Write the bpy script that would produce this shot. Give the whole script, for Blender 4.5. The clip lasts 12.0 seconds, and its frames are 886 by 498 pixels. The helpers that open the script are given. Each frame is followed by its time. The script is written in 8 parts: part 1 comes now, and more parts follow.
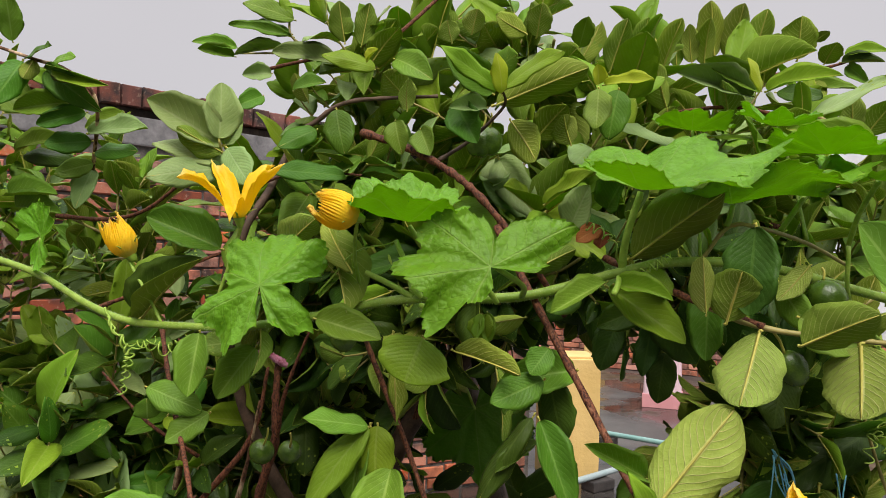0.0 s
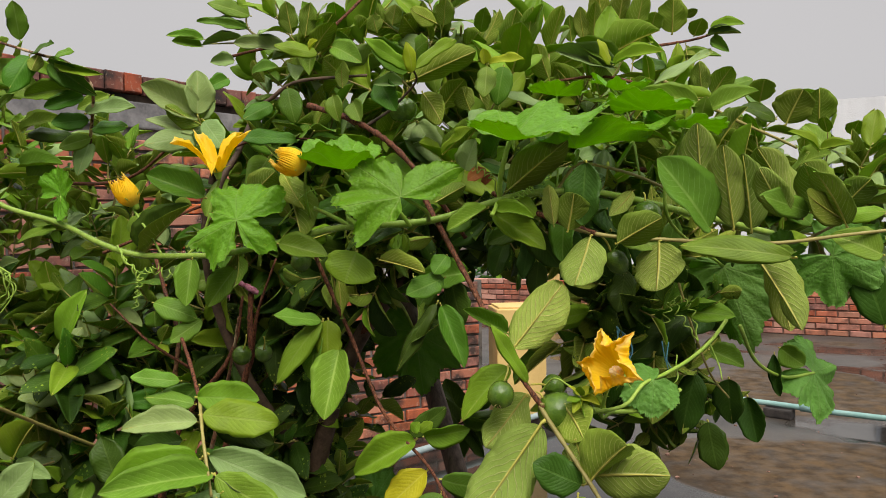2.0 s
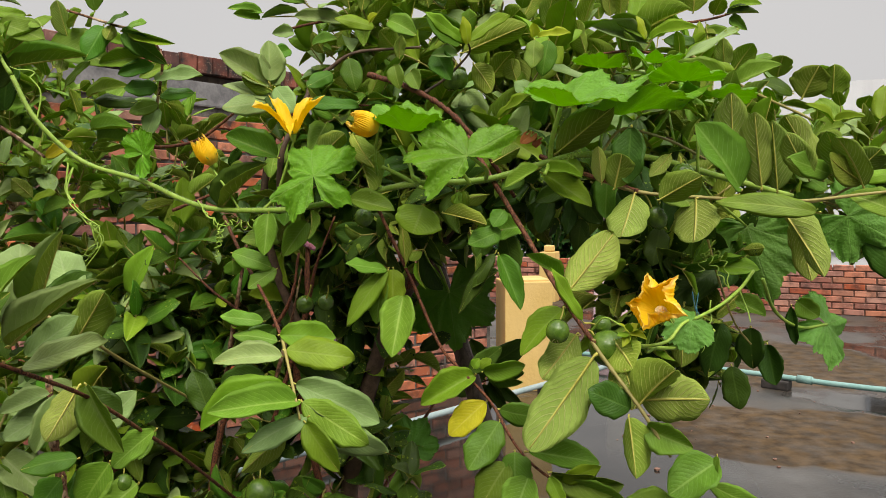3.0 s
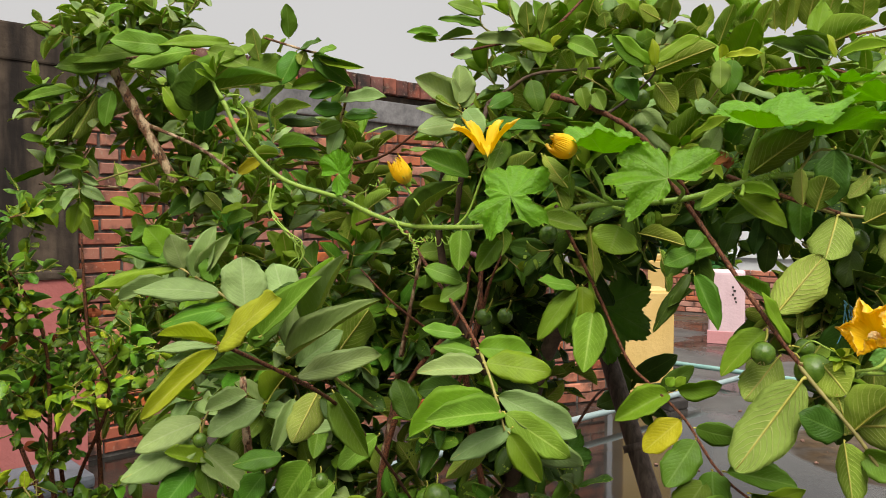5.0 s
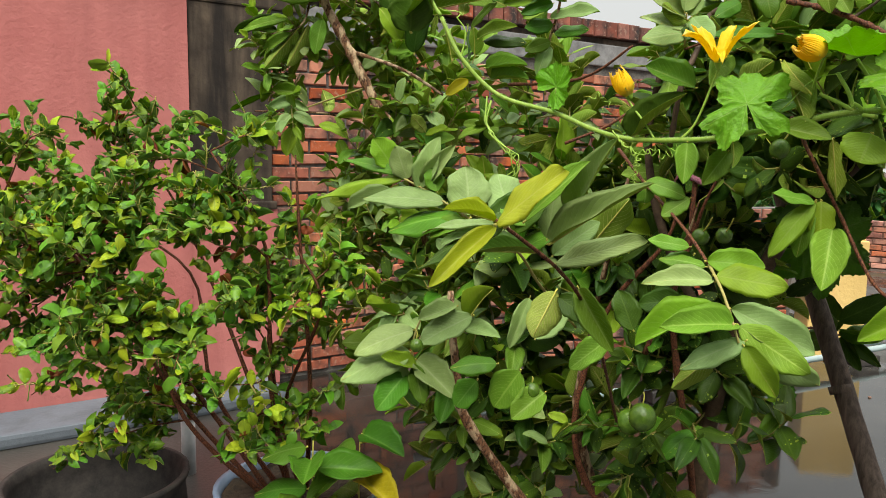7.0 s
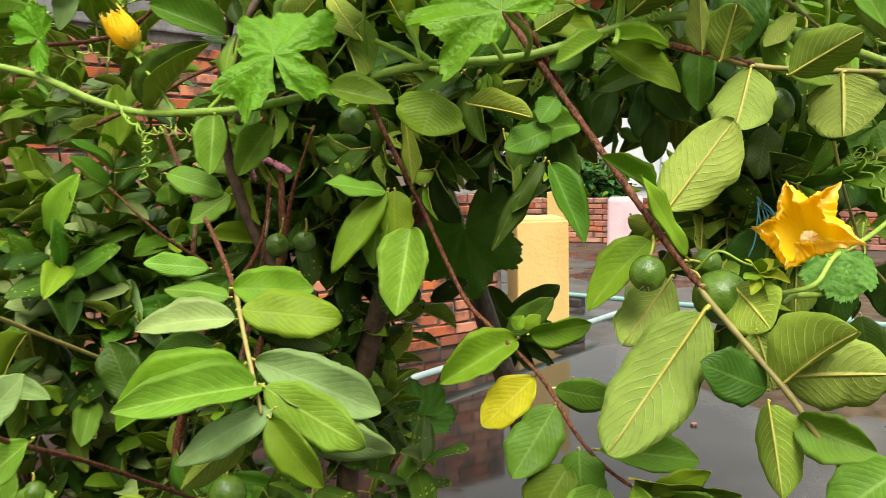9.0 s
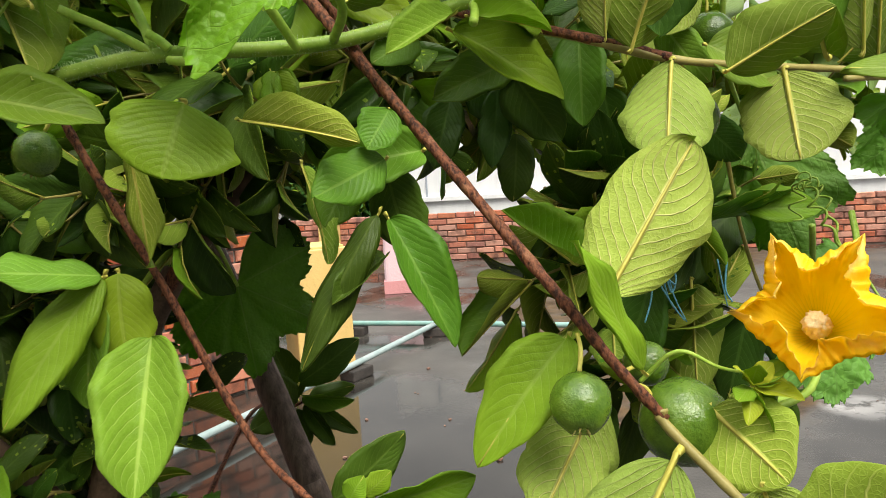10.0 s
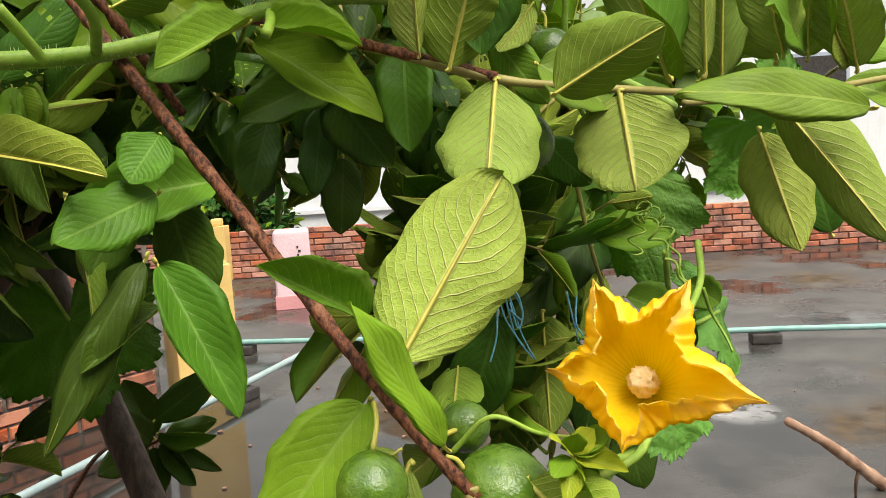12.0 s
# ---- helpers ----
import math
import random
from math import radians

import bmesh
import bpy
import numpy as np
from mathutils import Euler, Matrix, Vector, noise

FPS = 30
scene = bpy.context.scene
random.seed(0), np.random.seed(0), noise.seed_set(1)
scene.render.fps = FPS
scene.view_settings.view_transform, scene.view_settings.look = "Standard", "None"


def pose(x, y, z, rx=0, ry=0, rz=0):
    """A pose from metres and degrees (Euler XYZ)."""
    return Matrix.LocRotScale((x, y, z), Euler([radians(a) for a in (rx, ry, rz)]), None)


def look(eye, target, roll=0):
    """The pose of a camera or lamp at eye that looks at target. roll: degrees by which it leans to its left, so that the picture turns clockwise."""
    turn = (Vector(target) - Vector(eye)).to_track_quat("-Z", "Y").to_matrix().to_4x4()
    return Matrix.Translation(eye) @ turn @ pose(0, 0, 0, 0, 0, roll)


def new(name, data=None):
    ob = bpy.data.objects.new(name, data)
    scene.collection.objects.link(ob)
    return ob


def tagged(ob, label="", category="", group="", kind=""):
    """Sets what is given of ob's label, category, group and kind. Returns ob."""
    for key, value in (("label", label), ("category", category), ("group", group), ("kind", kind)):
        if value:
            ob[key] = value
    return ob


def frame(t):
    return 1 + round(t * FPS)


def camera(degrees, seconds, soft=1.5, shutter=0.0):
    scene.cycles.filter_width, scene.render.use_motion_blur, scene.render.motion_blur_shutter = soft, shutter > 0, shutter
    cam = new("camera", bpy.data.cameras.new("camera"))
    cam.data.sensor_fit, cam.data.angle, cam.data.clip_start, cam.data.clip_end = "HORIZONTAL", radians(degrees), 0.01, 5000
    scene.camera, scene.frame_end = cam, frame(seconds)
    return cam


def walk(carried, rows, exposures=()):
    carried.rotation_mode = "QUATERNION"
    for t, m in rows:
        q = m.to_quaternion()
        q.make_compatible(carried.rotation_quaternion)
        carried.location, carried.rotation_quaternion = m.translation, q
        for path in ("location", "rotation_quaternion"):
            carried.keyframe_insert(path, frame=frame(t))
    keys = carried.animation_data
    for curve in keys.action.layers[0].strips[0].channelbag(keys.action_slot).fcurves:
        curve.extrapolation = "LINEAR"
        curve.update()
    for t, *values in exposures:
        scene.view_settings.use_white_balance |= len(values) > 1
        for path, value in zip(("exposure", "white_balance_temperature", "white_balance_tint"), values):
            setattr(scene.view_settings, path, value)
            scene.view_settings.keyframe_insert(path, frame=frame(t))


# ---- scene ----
cam = camera(60.2, 12.0, soft=0.7, shutter=0.1)
PATH = [
    (0, (0.092, 0.039, 1.512), (-0.067, 2.033, 1.531), 1.5),
    (0.5, (0.098, -0.063, 1.499), (0.013, 1.934, 1.536), 1.2),
    (1, (0.137, -0.166, 1.499), (0.071, 1.833, 1.527), 0.4),
    (1.5, (0.199, -0.28, 1.477), (0.128, 1.718, 1.483), -0.4),
    (2, (0.187, -0.347, 1.449), (0.126, 1.652, 1.392), -0.8),
    (2.5, (0.121, -0.443, 1.419), (0.078, 1.554, 1.325), -0.3),
    (4.3, (-0.044, -0.543, 1.395), (-0.129, 1.452, 1.277), 0.1),
    (4.5, (-0.069, -0.552, 1.399), (-0.197, 1.441, 1.28), 0.0),
    (5, (-0.14, -0.572, 1.434), (-0.423, 1.406, 1.338), 0.2),
    (5.5, (-0.214, -0.589, 1.43), (-0.664, 1.358, 1.336), 0.5),
    (6, (-0.262, -0.6, 1.398), (-0.829, 1.313, 1.271), 0.9),
    (6.5, (-0.276, -0.622, 1.362), (-0.921, 1.262, 1.177), 0.9),
    (6.7, (-0.29, -0.634, 1.345), (-0.947, 1.244, 1.137), 0.7),
    (8.5, (-0.086, -0.265, 1.356), (-0.466, 1.682, 1.102), -0.9),
    (9, (0.021, -0.032, 1.329), (-0.029, 1.952, 1.08), -1.6),
    (9.5, (0.003, 0.228, 1.35), (0.307, 2.19, 1.11), -2.9),
    (10, (0.013, 0.396, 1.354), (0.558, 2.307, 1.124), -3.5),
    (10.5, (0.057, 0.45, 1.371), (0.739, 2.316, 1.137), -3.2),
    (11, (0.093, 0.447, 1.365), (0.875, 2.27, 1.113), -3.1),
    (11.5, (0.102, 0.442, 1.355), (0.943, 2.238, 1.096), -3.4),
    (12, (0.115, 0.453, 1.366), (0.903, 2.278, 1.147), -3.5),
]
walk(cam, [(t, look(eye, target, roll)) for t, eye, target, roll in PATH],
     exposures=[(0.0, -0.06, 6600, 13), (1.5, -0.20, 6700, 11), (2.5, -0.10, 6800, 9), (4.5, 0.03, 6850, 8),
                (5.5, -0.02, 6800, 7), (6.7, 0.18, 6700, 3), (8.5, 0.44, 6850, 3), (10.0, 0.42, 6900, 6), (12.0, 0.38, 6900, 6)])


# ---------------------------------------------------------------- light
world = bpy.data.worlds.new("overcast")
scene.world = world
world.use_nodes = True
wt = world.node_tree
wt.nodes.clear()
w_out = wt.nodes.new("ShaderNodeOutputWorld")
w_bg = wt.nodes.new("ShaderNodeBackground")
w_sky = wt.nodes.new("ShaderNodeTexSky")
w_sky.sky_type = "NISHITA"
w_sky.sun_disc = False
w_sky.sun_elevation = radians(51)
w_sky.sun_rotation = radians(167)
w_sky.air_density, w_sky.dust_density = 1.0, 3.0
w_sc = wt.nodes.new("ShaderNodeVectorMath")
w_sc.operation = "SCALE"
w_sc.inputs["Scale"].default_value = 0.05
wt.links.new(w_sky.outputs["Color"], w_sc.inputs[0])
# overcast cloud: three times as bright overhead as at the horizon
w_co = wt.nodes.new("ShaderNodeTexCoord")
w_sep = wt.nodes.new("ShaderNodeSeparateXYZ")
wt.links.new(w_co.outputs["Generated"], w_sep.inputs[0])
w_ramp = wt.nodes.new("ShaderNodeMapRange")
w_ramp.interpolation_type = "SMOOTHSTEP"
w_ramp.inputs["From Min"].default_value, w_ramp.inputs["From Max"].default_value = 0.40, 0.98
w_ramp.inputs["To Min"].default_value, w_ramp.inputs["To Max"].default_value = 0.68, 2.3
wt.links.new(w_sep.outputs["Z"], w_ramp.inputs["Value"])
w_noise = wt.nodes.new("ShaderNodeTexNoise")
w_noise.inputs["Scale"].default_value, w_noise.inputs["Detail"].default_value = 1.6, 3
wt.links.new(w_co.outputs["Generated"], w_noise.inputs["Vector"])
w_nm = wt.nodes.new("ShaderNodeMapRange")
w_nm.inputs["To Min"].default_value, w_nm.inputs["To Max"].default_value = 0.9, 1.1
wt.links.new(w_noise.outputs["Fac"], w_nm.inputs["Value"])
w_mul = wt.nodes.new("ShaderNodeMath")
w_mul.operation = "MULTIPLY"
wt.links.new(w_ramp.outputs[0], w_mul.inputs[0])
wt.links.new(w_nm.outputs[0], w_mul.inputs[1])
w_tint = wt.nodes.new("ShaderNodeVectorMath")
w_tint.operation = "SCALE"
w_tint.inputs[0].default_value = (0.99, 0.985, 1.025)
wt.links.new(w_mul.outputs[0], w_tint.inputs["Scale"])
w_add = wt.nodes.new("ShaderNodeMix")
w_add.data_type = "RGBA"
w_add.inputs[0].default_value = 0.93
wt.links.new(w_sc.outputs[0], w_add.inputs[6])
wt.links.new(w_tint.outputs[0], w_add.inputs[7])
wt.links.new(w_add.outputs[2], w_bg.inputs["Color"])
w_bg.inputs["Strength"].default_value = 1.0
wt.links.new(w_bg.outputs[0], w_out.inputs["Surface"])

sun = new("sun", bpy.data.lights.new("sun", "SUN"))
sun.data.energy = 3.3
sun.data.angle = radians(32)
sun.data.color = (1.0, 0.96, 0.90)
sun.matrix_world = look((1.0, -3.2, 6.4), (0, 1, 1))


# ---------------------------------------------------------------- materials
class Nodes:
    """A short way to write a node material."""

    def __init__(self, name):
        self.mat = bpy.data.materials.new(name)
        self.mat.use_nodes = True
        self.t = self.mat.node_tree
        self.t.nodes.clear()
        self.out = self.t.nodes.new("ShaderNodeOutputMaterial")

    def put(self, socket, v):
        if isinstance(v, bpy.types.NodeSocket):
            self.t.links.new(v, socket)
        elif isinstance(v, tuple) and len(v) == 3 and socket.type == "RGBA":
            socket.default_value = (*v, 1)
        else:
            socket.default_value = v

    def math(self, op, a, b=0.0, c=None, clamp=False):
        n = self.t.nodes.new("ShaderNodeMath")
        n.operation, n.use_clamp = op, clamp
        self.put(n.inputs[0], a)
        self.put(n.inputs[1], b)
        if c is not None:
            self.put(n.inputs[2], c)
        return n.outputs[0]

    def span(self, v, a, b, c, d, smooth=False):
        n = self.t.nodes.new("ShaderNodeMapRange")
        if smooth:
            n.interpolation_type = "SMOOTHSTEP"
        for k, x in zip(("Value", "From Min", "From Max", "To Min", "To Max"), (v, a, b, c, d)):
            self.put(n.inputs[k], x)
        return n.outputs[0]

    def mix(self, f, a, b, mode="MIX"):
        n = self.t.nodes.new("ShaderNodeMix")
        n.data_type, n.blend_type = "RGBA", mode
        self.put(n.inputs[0], f)
        self.put(n.inputs[6], a)
        self.put(n.inputs[7], b)
        return n.outputs[2]

    def noise(self, scale, detail=4, vector=None, rough=0.55, out="Fac"):
        n = self.t.nodes.new("ShaderNodeTexNoise")
        n.inputs["Scale"].default_value, n.inputs["Detail"].default_value, n.inputs["Roughness"].default_value = scale, detail, rough
        self.put(n.inputs["Vector"], vector if vector is not None else self.pos())
        return n.outputs[out]

    def pos(self):
        return self.t.nodes.new("ShaderNodeNewGeometry").outputs["Position"]

    def obj(self):
        return self.t.nodes.new("ShaderNodeTexCoord").outputs["Object"]

    def rnd(self):
        a = self.t.nodes.new("ShaderNodeObjectInfo").outputs["Random"]
        b = self.t.nodes.new("ShaderNodeNewGeometry").outputs["Random Per Island"]
        return self.math("FRACT", self.math("ADD", a, b))

    def uv(self):
        n = self.t.nodes.new("ShaderNodeSeparateXYZ")
        m = self.t.nodes.new("ShaderNodeUVMap")
        m.uv_map = "UVMap"
        self.t.links.new(m.outputs[0], n.inputs[0])
        return n.outputs[0], n.outputs[1]

    def hsv(self, col, hue=0.5, sat=1.0, val=1.0):
        n = self.t.nodes.new("ShaderNodeHueSaturation")
        self.put(n.inputs["Hue"], hue)
        self.put(n.inputs["Saturation"], sat)
        self.put(n.inputs["Value"], val)
        self.put(n.inputs["Color"], col)
        return n.outputs[0]

    def bump(self, h, strength=0.3, dist=0.01):
        n = self.t.nodes.new("ShaderNodeBump")
        n.inputs["Strength"].default_value, n.inputs["Distance"].default_value = strength, dist
        self.put(n.inputs["Height"], h)
        return n.outputs[0]

    def surf(self, col, rough=0.6, normal=None, metal=0.0, spec=0.5, thin=0.0, thin_col=None, coat=0.0):
        p = self.t.nodes.new("ShaderNodeBsdfPrincipled")
        self.put(p.inputs["Base Color"], col)
        self.put(p.inputs["Roughness"], rough)
        self.put(p.inputs["Metallic"], metal)
        self.put(p.inputs["Specular IOR Level"], spec)
        self.put(p.inputs["Coat Weight"], coat)
        if normal is not None:
            self.put(p.inputs["Normal"], normal)
        end = p.outputs[0]
        if thin:
            tr = self.t.nodes.new("ShaderNodeBsdfTranslucent")
            self.put(tr.inputs["Color"], thin_col if thin_col is not None else col)
            mx = self.t.nodes.new("ShaderNodeMixShader")
            mx.inputs[0].default_value = thin
            self.t.links.new(end, mx.inputs[1])
            self.t.links.new(tr.outputs[0], mx.inputs[2])
            end = mx.outputs[0]
        self.t.links.new(end, self.out.inputs["Surface"])
        return self.mat


def leaf_material(name, base, vein, thin_col, veins=11, slope=0.36, rough=0.42, ridge=0.28, vein_mix=0.5, thin=0.24, hue=0.018, val=(0.7, 1.3), spots=0.25, sign=1.0, spec=0.17):
    n = Nodes(name)
    u, v = n.uv()
    a = n.math("MULTIPLY", n.math("ABSOLUTE", n.math("SUBTRACT", v, 0.5)), 2.0)
    wob = n.math("MULTIPLY", n.math("SUBTRACT", n.noise(26, 3), 0.5), 0.11)
    slope = n.math("ADD", slope * 0.6, n.math("MULTIPLY", a, slope * 0.5))
    ph = n.math("MULTIPLY", n.math("ADD", n.math("SUBTRACT", u, n.math("MULTIPLY", a, slope)), wob), veins)
    ph = n.math("ADD", ph, n.math("MULTIPLY", n.math("GREATER_THAN", v, 0.5), 0.42))
    tri = n.math("ABSOLUTE", n.math("SUBTRACT", n.math("FRACT", ph), 0.5))
    side = n.math("MULTIPLY", n.span(tri, 0.008 if sign > 0 else 0.018, 0.07 if sign > 0 else 0.085, 1.0, 0.0, True), n.span(a, 0.55, 0.95, 1.0, 0.15))
    rib = n.span(a, 0.03, 0.085, 1.0, 0.0, True)
    net = n.t.nodes.new("ShaderNodeTexVoronoi")
    net.feature = "DISTANCE_TO_EDGE"
    net.inputs["Scale"].default_value = 260
    n.put(net.inputs["Vector"], n.pos())
    web = n.span(net.outputs["Distance"], 0.0, 0.12, 1.0, 0.0)
    mask = n.math("MAXIMUM", n.math("MAXIMUM", side, rib), n.math("MULTIPLY", web, 0.16))
    r = n.rnd()
    r2 = n.math("FRACT", n.math("MULTIPLY", r, 7.31))
    col = n.mix(n.math("MULTIPLY", mask, vein_mix), base, vein)
    blot = n.noise(45, 4)
    col = n.hsv(col, n.span(r, 0, 1, 0.5 - hue, 0.5 + hue), 1.0, n.math("MULTIPLY", n.span(r2, 0, 1, val[0], val[1]), n.span(blot, 0.3, 0.7, 0.86, 1.12)))
    if spots:
        sp = n.math("MULTIPLY", n.span(n.noise(240, 2), 0.70, 0.76, 0.0, 1.0), n.span(n.noise(25, 2), 0.52, 0.62, 0.0, spots))
        col = n.mix(sp, col, (0.07, 0.04, 0.012))
    h = n.math("ADD", n.math("MULTIPLY", n.span(tri, 0.0, 0.5, 0.0, 1.0, True), (0.30 if sign > 0 else 0.14) * sign), n.math("MULTIPLY", mask, -0.8 * sign))
    h = n.math("ADD", h, n.math("ADD", n.math("MULTIPLY", n.noise(420, 3), 0.35), n.math("MULTIPLY", n.noise(70, 3), 0.9)))
    nor = n.bump(h, ridge, 0.0022)
    tc = n.mix(n.math("MULTIPLY", mask, 0.5), thin_col, vein)
    return n.surf(col, n.math("ADD", rough, n.math("MULTIPLY", n.math("SUBTRACT", blot, 0.5), 0.25)), nor, thin=thin, thin_col=tc, spec=spec)


def pumpkin_material(name, base, vein, thin_col, rough, vein_mix, sign, val=(0.85, 1.15), thin=0.42):
    n = Nodes(name)
    u, v = n.uv()          # u: way out from the stalk, v: angle as a fraction of the turn
    # five main veins, at the lobes, and branches that leave them
    ang = n.math("MULTIPLY", v, 5.0)
    lob = n.math("ABSOLUTE", n.math("SUBTRACT", n.math("FRACT", ang), 0.5))
    wide = n.math("MULTIPLY", lob, u)
    main = n.span(wide, 0.004, 0.013, 1.0, 0.0, True)
    ph = n.math("FRACT", n.math("SUBTRACT", n.math("MULTIPLY", u, 6.0), n.math("MULTIPLY", lob, 3.2)))
    br = n.span(n.math("ABSOLUTE", n.math("SUBTRACT", ph, 0.5)), 0.0, 0.05, 0.55, 0.0, True)
    mask = n.math("MAXIMUM", main, br)
    r = n.rnd()
    col = n.mix(n.math("MULTIPLY", mask, vein_mix), base, vein)
    col = n.hsv(col, n.span(r, 0, 1, 0.49, 0.51), 1.0, n.math("MULTIPLY", n.span(r, 0, 1, val[0], val[1]), n.span(n.noise(40, 4), 0.3, 0.7, 0.85, 1.15)))
    vo = n.t.nodes.new("ShaderNodeTexVoronoi")
    vo.inputs["Scale"].default_value = 150
    n.put(vo.inputs["Vector"], n.pos())
    h = n.math("ADD", n.math("MULTIPLY", mask, -0.25 * sign), n.math("MULTIPLY", vo.outputs["Distance"], -0.55 * sign))
    h = n.math("ADD", h, n.math("MULTIPLY", n.noise(90, 4), 0.8))
    return n.surf(col, rough, n.bump(h, 0.9, 0.0035), thin=thin, thin_col=n.mix(n.math("MULTIPLY", mask, 0.4), thin_col, vein), spec=0.35)


def plain_material(name, a, b, scale=30, rough=0.6, bump=0.3, dist=0.003, spec=0.4, thin=0.0, stretch=None, coat=0.0, metal=0.0):
    n = Nodes(name)
    vec = None
    if stretch:
        m = n.t.nodes.new("ShaderNodeMapping")
        m.inputs["Scale"].default_value = stretch
        n.put(m.inputs["Vector"], n.obj())
        vec = m.outputs[0]
    f1, f2 = n.noise(scale, 5, vec), n.noise(scale * 6.3, 3, vec)
    f = n.math("ADD", n.math("MULTIPLY", f1, 0.75), n.math("MULTIPLY", f2, 0.25))
    col = n.mix(n.span(f, 0.35, 0.65, 0.0, 1.0), a, b)
    col = n.hsv(col, 0.5, 1.0, n.span(n.rnd(), 0, 1, 0.85, 1.15))
    return n.surf(col, rough, n.bump(f, bump, dist), spec=spec, thin=thin, coat=coat, metal=metal)


def bark_material(name, crack, skin, flake, scale, least):
    """Bark with dark cracks and paler flakes where the skin has come off."""
    n = Nodes(name)
    m = n.t.nodes.new("ShaderNodeMapping")
    m.inputs["Scale"].default_value = (1.0, 1.0, 0.55)
    n.put(m.inputs["Vector"], n.pos())
    big, fine = n.noise(scale, 5, m.outputs[0]), n.noise(scale * 5, 4, m.outputs[0])
    col = n.mix(n.span(fine, 0.36, 0.56, 0, 1), crack, skin)
    col = n.mix(n.span(big, least, least + 0.07, 0, 0.85), col, flake)
    col = n.hsv(col, 0.5, 1.0, n.math("MULTIPLY", n.span(n.rnd(), 0, 1, 0.8, 1.2), n.span(fine, 0.3, 0.7, 0.75, 1.2)))
    return n.surf(col, 0.68, n.bump(n.math("ADD", big, n.math("MULTIPLY", fine, 0.6)), 0.9, 0.004), spec=0.25)


M = {}
M["guava_top"] = leaf_material("guava_leaf_upper", (0.148, 0.272, 0.026), (0.38, 0.52, 0.11), (0.34, 0.54, 0.016), thin=0.26, vein_mix=0.5, rough=0.44, val=(0.75, 1.35))
# sage: paler grey-green, with sky sheen on upper faces put into the colour
M["guava_sage"] = leaf_material("guava_leaf_upper_sage", (0.27, 0.385, 0.13), (0.42, 0.53, 0.22), (0.36, 0.56, 0.08), vein_mix=0.42, rough=0.45, val=(0.8, 1.2))
# deep and dark: the upper skin darkened, shade under the crown in its colour
M["guava_deep"] = leaf_material("guava_leaf_upper_half_shaded", (0.085, 0.205, 0.016), (0.22, 0.38, 0.06), (0.18, 0.38, 0.010), vein_mix=0.5, rough=0.40)
M["guava_dark"] = leaf_material("guava_leaf_upper_shaded", (0.044, 0.094, 0.010), (0.11, 0.19, 0.030), (0.10, 0.20, 0.008), thin=0.12, vein_mix=0.45, rough=0.38)
M["guava_under"] = leaf_material("guava_leaf_underside", (0.26, 0.37, 0.040), (0.58, 0.62, 0.16), (0.32, 0.45, 0.02), veins=10, thin=0.28, vein_mix=0.8, rough=0.62, ridge=0.6, sign=-1.0, spec=0.2)
M["guava_pale"] = leaf_material("guava_leaf_pale_underside", (0.30, 0.415, 0.064), (0.68, 0.70, 0.26), (0.36, 0.48, 0.03), veins=11, thin=0.24, vein_mix=0.85, rough=0.6, ridge=0.9, sign=-1.0, val=(0.85, 1.15), spec=0.2)
M["guava_young"] = leaf_material("guava_leaf_young", (0.225, 0.37, 0.024), (0.34, 0.48, 0.08), (0.32, 0.54, 0.018), thin=0.32, spots=0, val=(0.8, 1.15))
M["guava_yellow"] = leaf_material("guava_leaf_yellowing", (0.52, 0.46, 0.02), (0.62, 0.55, 0.10), (0.6, 0.5, 0.02), val=(0.9, 1.1), hue=0.01)
M["guava_tip"] = leaf_material("guava_leaf_unfolding", (0.46, 0.52, 0.035), (0.60, 0.64, 0.14), (0.55, 0.66, 0.03), thin=0.4, spots=0, val=(0.9, 1.1), hue=0.01)
M["guava_dry"] = leaf_material("guava_leaf_dried", (0.30, 0.085, 0.030), (0.42, 0.17, 0.07), (0.35, 0.10, 0.02), val=(0.7, 1.2), rough=0.7)
M["lime_top"] = leaf_material("lime_leaf_upper", (0.165, 0.325, 0.022), (0.24, 0.40, 0.05), (0.28, 0.50, 0.015), veins=8, rough=0.36, vein_mix=0.25, ridge=0.1, hue=0.03, val=(0.7, 1.2), spec=0.3)
M["lime_under"] = leaf_material("lime_leaf_underside", (0.14, 0.26, 0.05), (0.22, 0.34, 0.09), (0.15, 0.30, 0.03), veins=8, rough=0.55, vein_mix=0.3, ridge=0.15, sign=-1.0)
M["lime_light"] = leaf_material("lime_leaf_mottled", (0.36, 0.47, 0.025), (0.16, 0.30, 0.03), (0.36, 0.50, 0.03), veins=7, rough=0.36, vein_mix=0.55, ridge=0.15, val=(0.8, 1.25), spots=0.5)
M["pumpkin_top"] = pumpkin_material("pumpkin_leaf_upper", (0.168, 0.385, 0.020), (0.40, 0.58, 0.13), (0.34, 0.64, 0.014), 0.42, 0.45, 1.0)
M["pumpkin_under"] = pumpkin_material("pumpkin_leaf_underside", (0.27, 0.45, 0.04), (0.48, 0.62, 0.14), (0.50, 0.76, 0.03), 0.62, 0.7, -1.0, thin=0.58)
# for leaves under the crown: their shade put in as a bluer green
M["pumpkin_shaded"] = pumpkin_material("pumpkin_leaf_shaded", (0.17, 0.37, 0.06), (0.34, 0.50, 0.14), (0.26, 0.50, 0.04), 0.55, 0.4, 1.0)
M["stalk"] = plain_material("green_stalk", (0.44, 0.41, 0.06), (0.60, 0.54, 0.12), 60, 0.5, 0.2, 0.001)
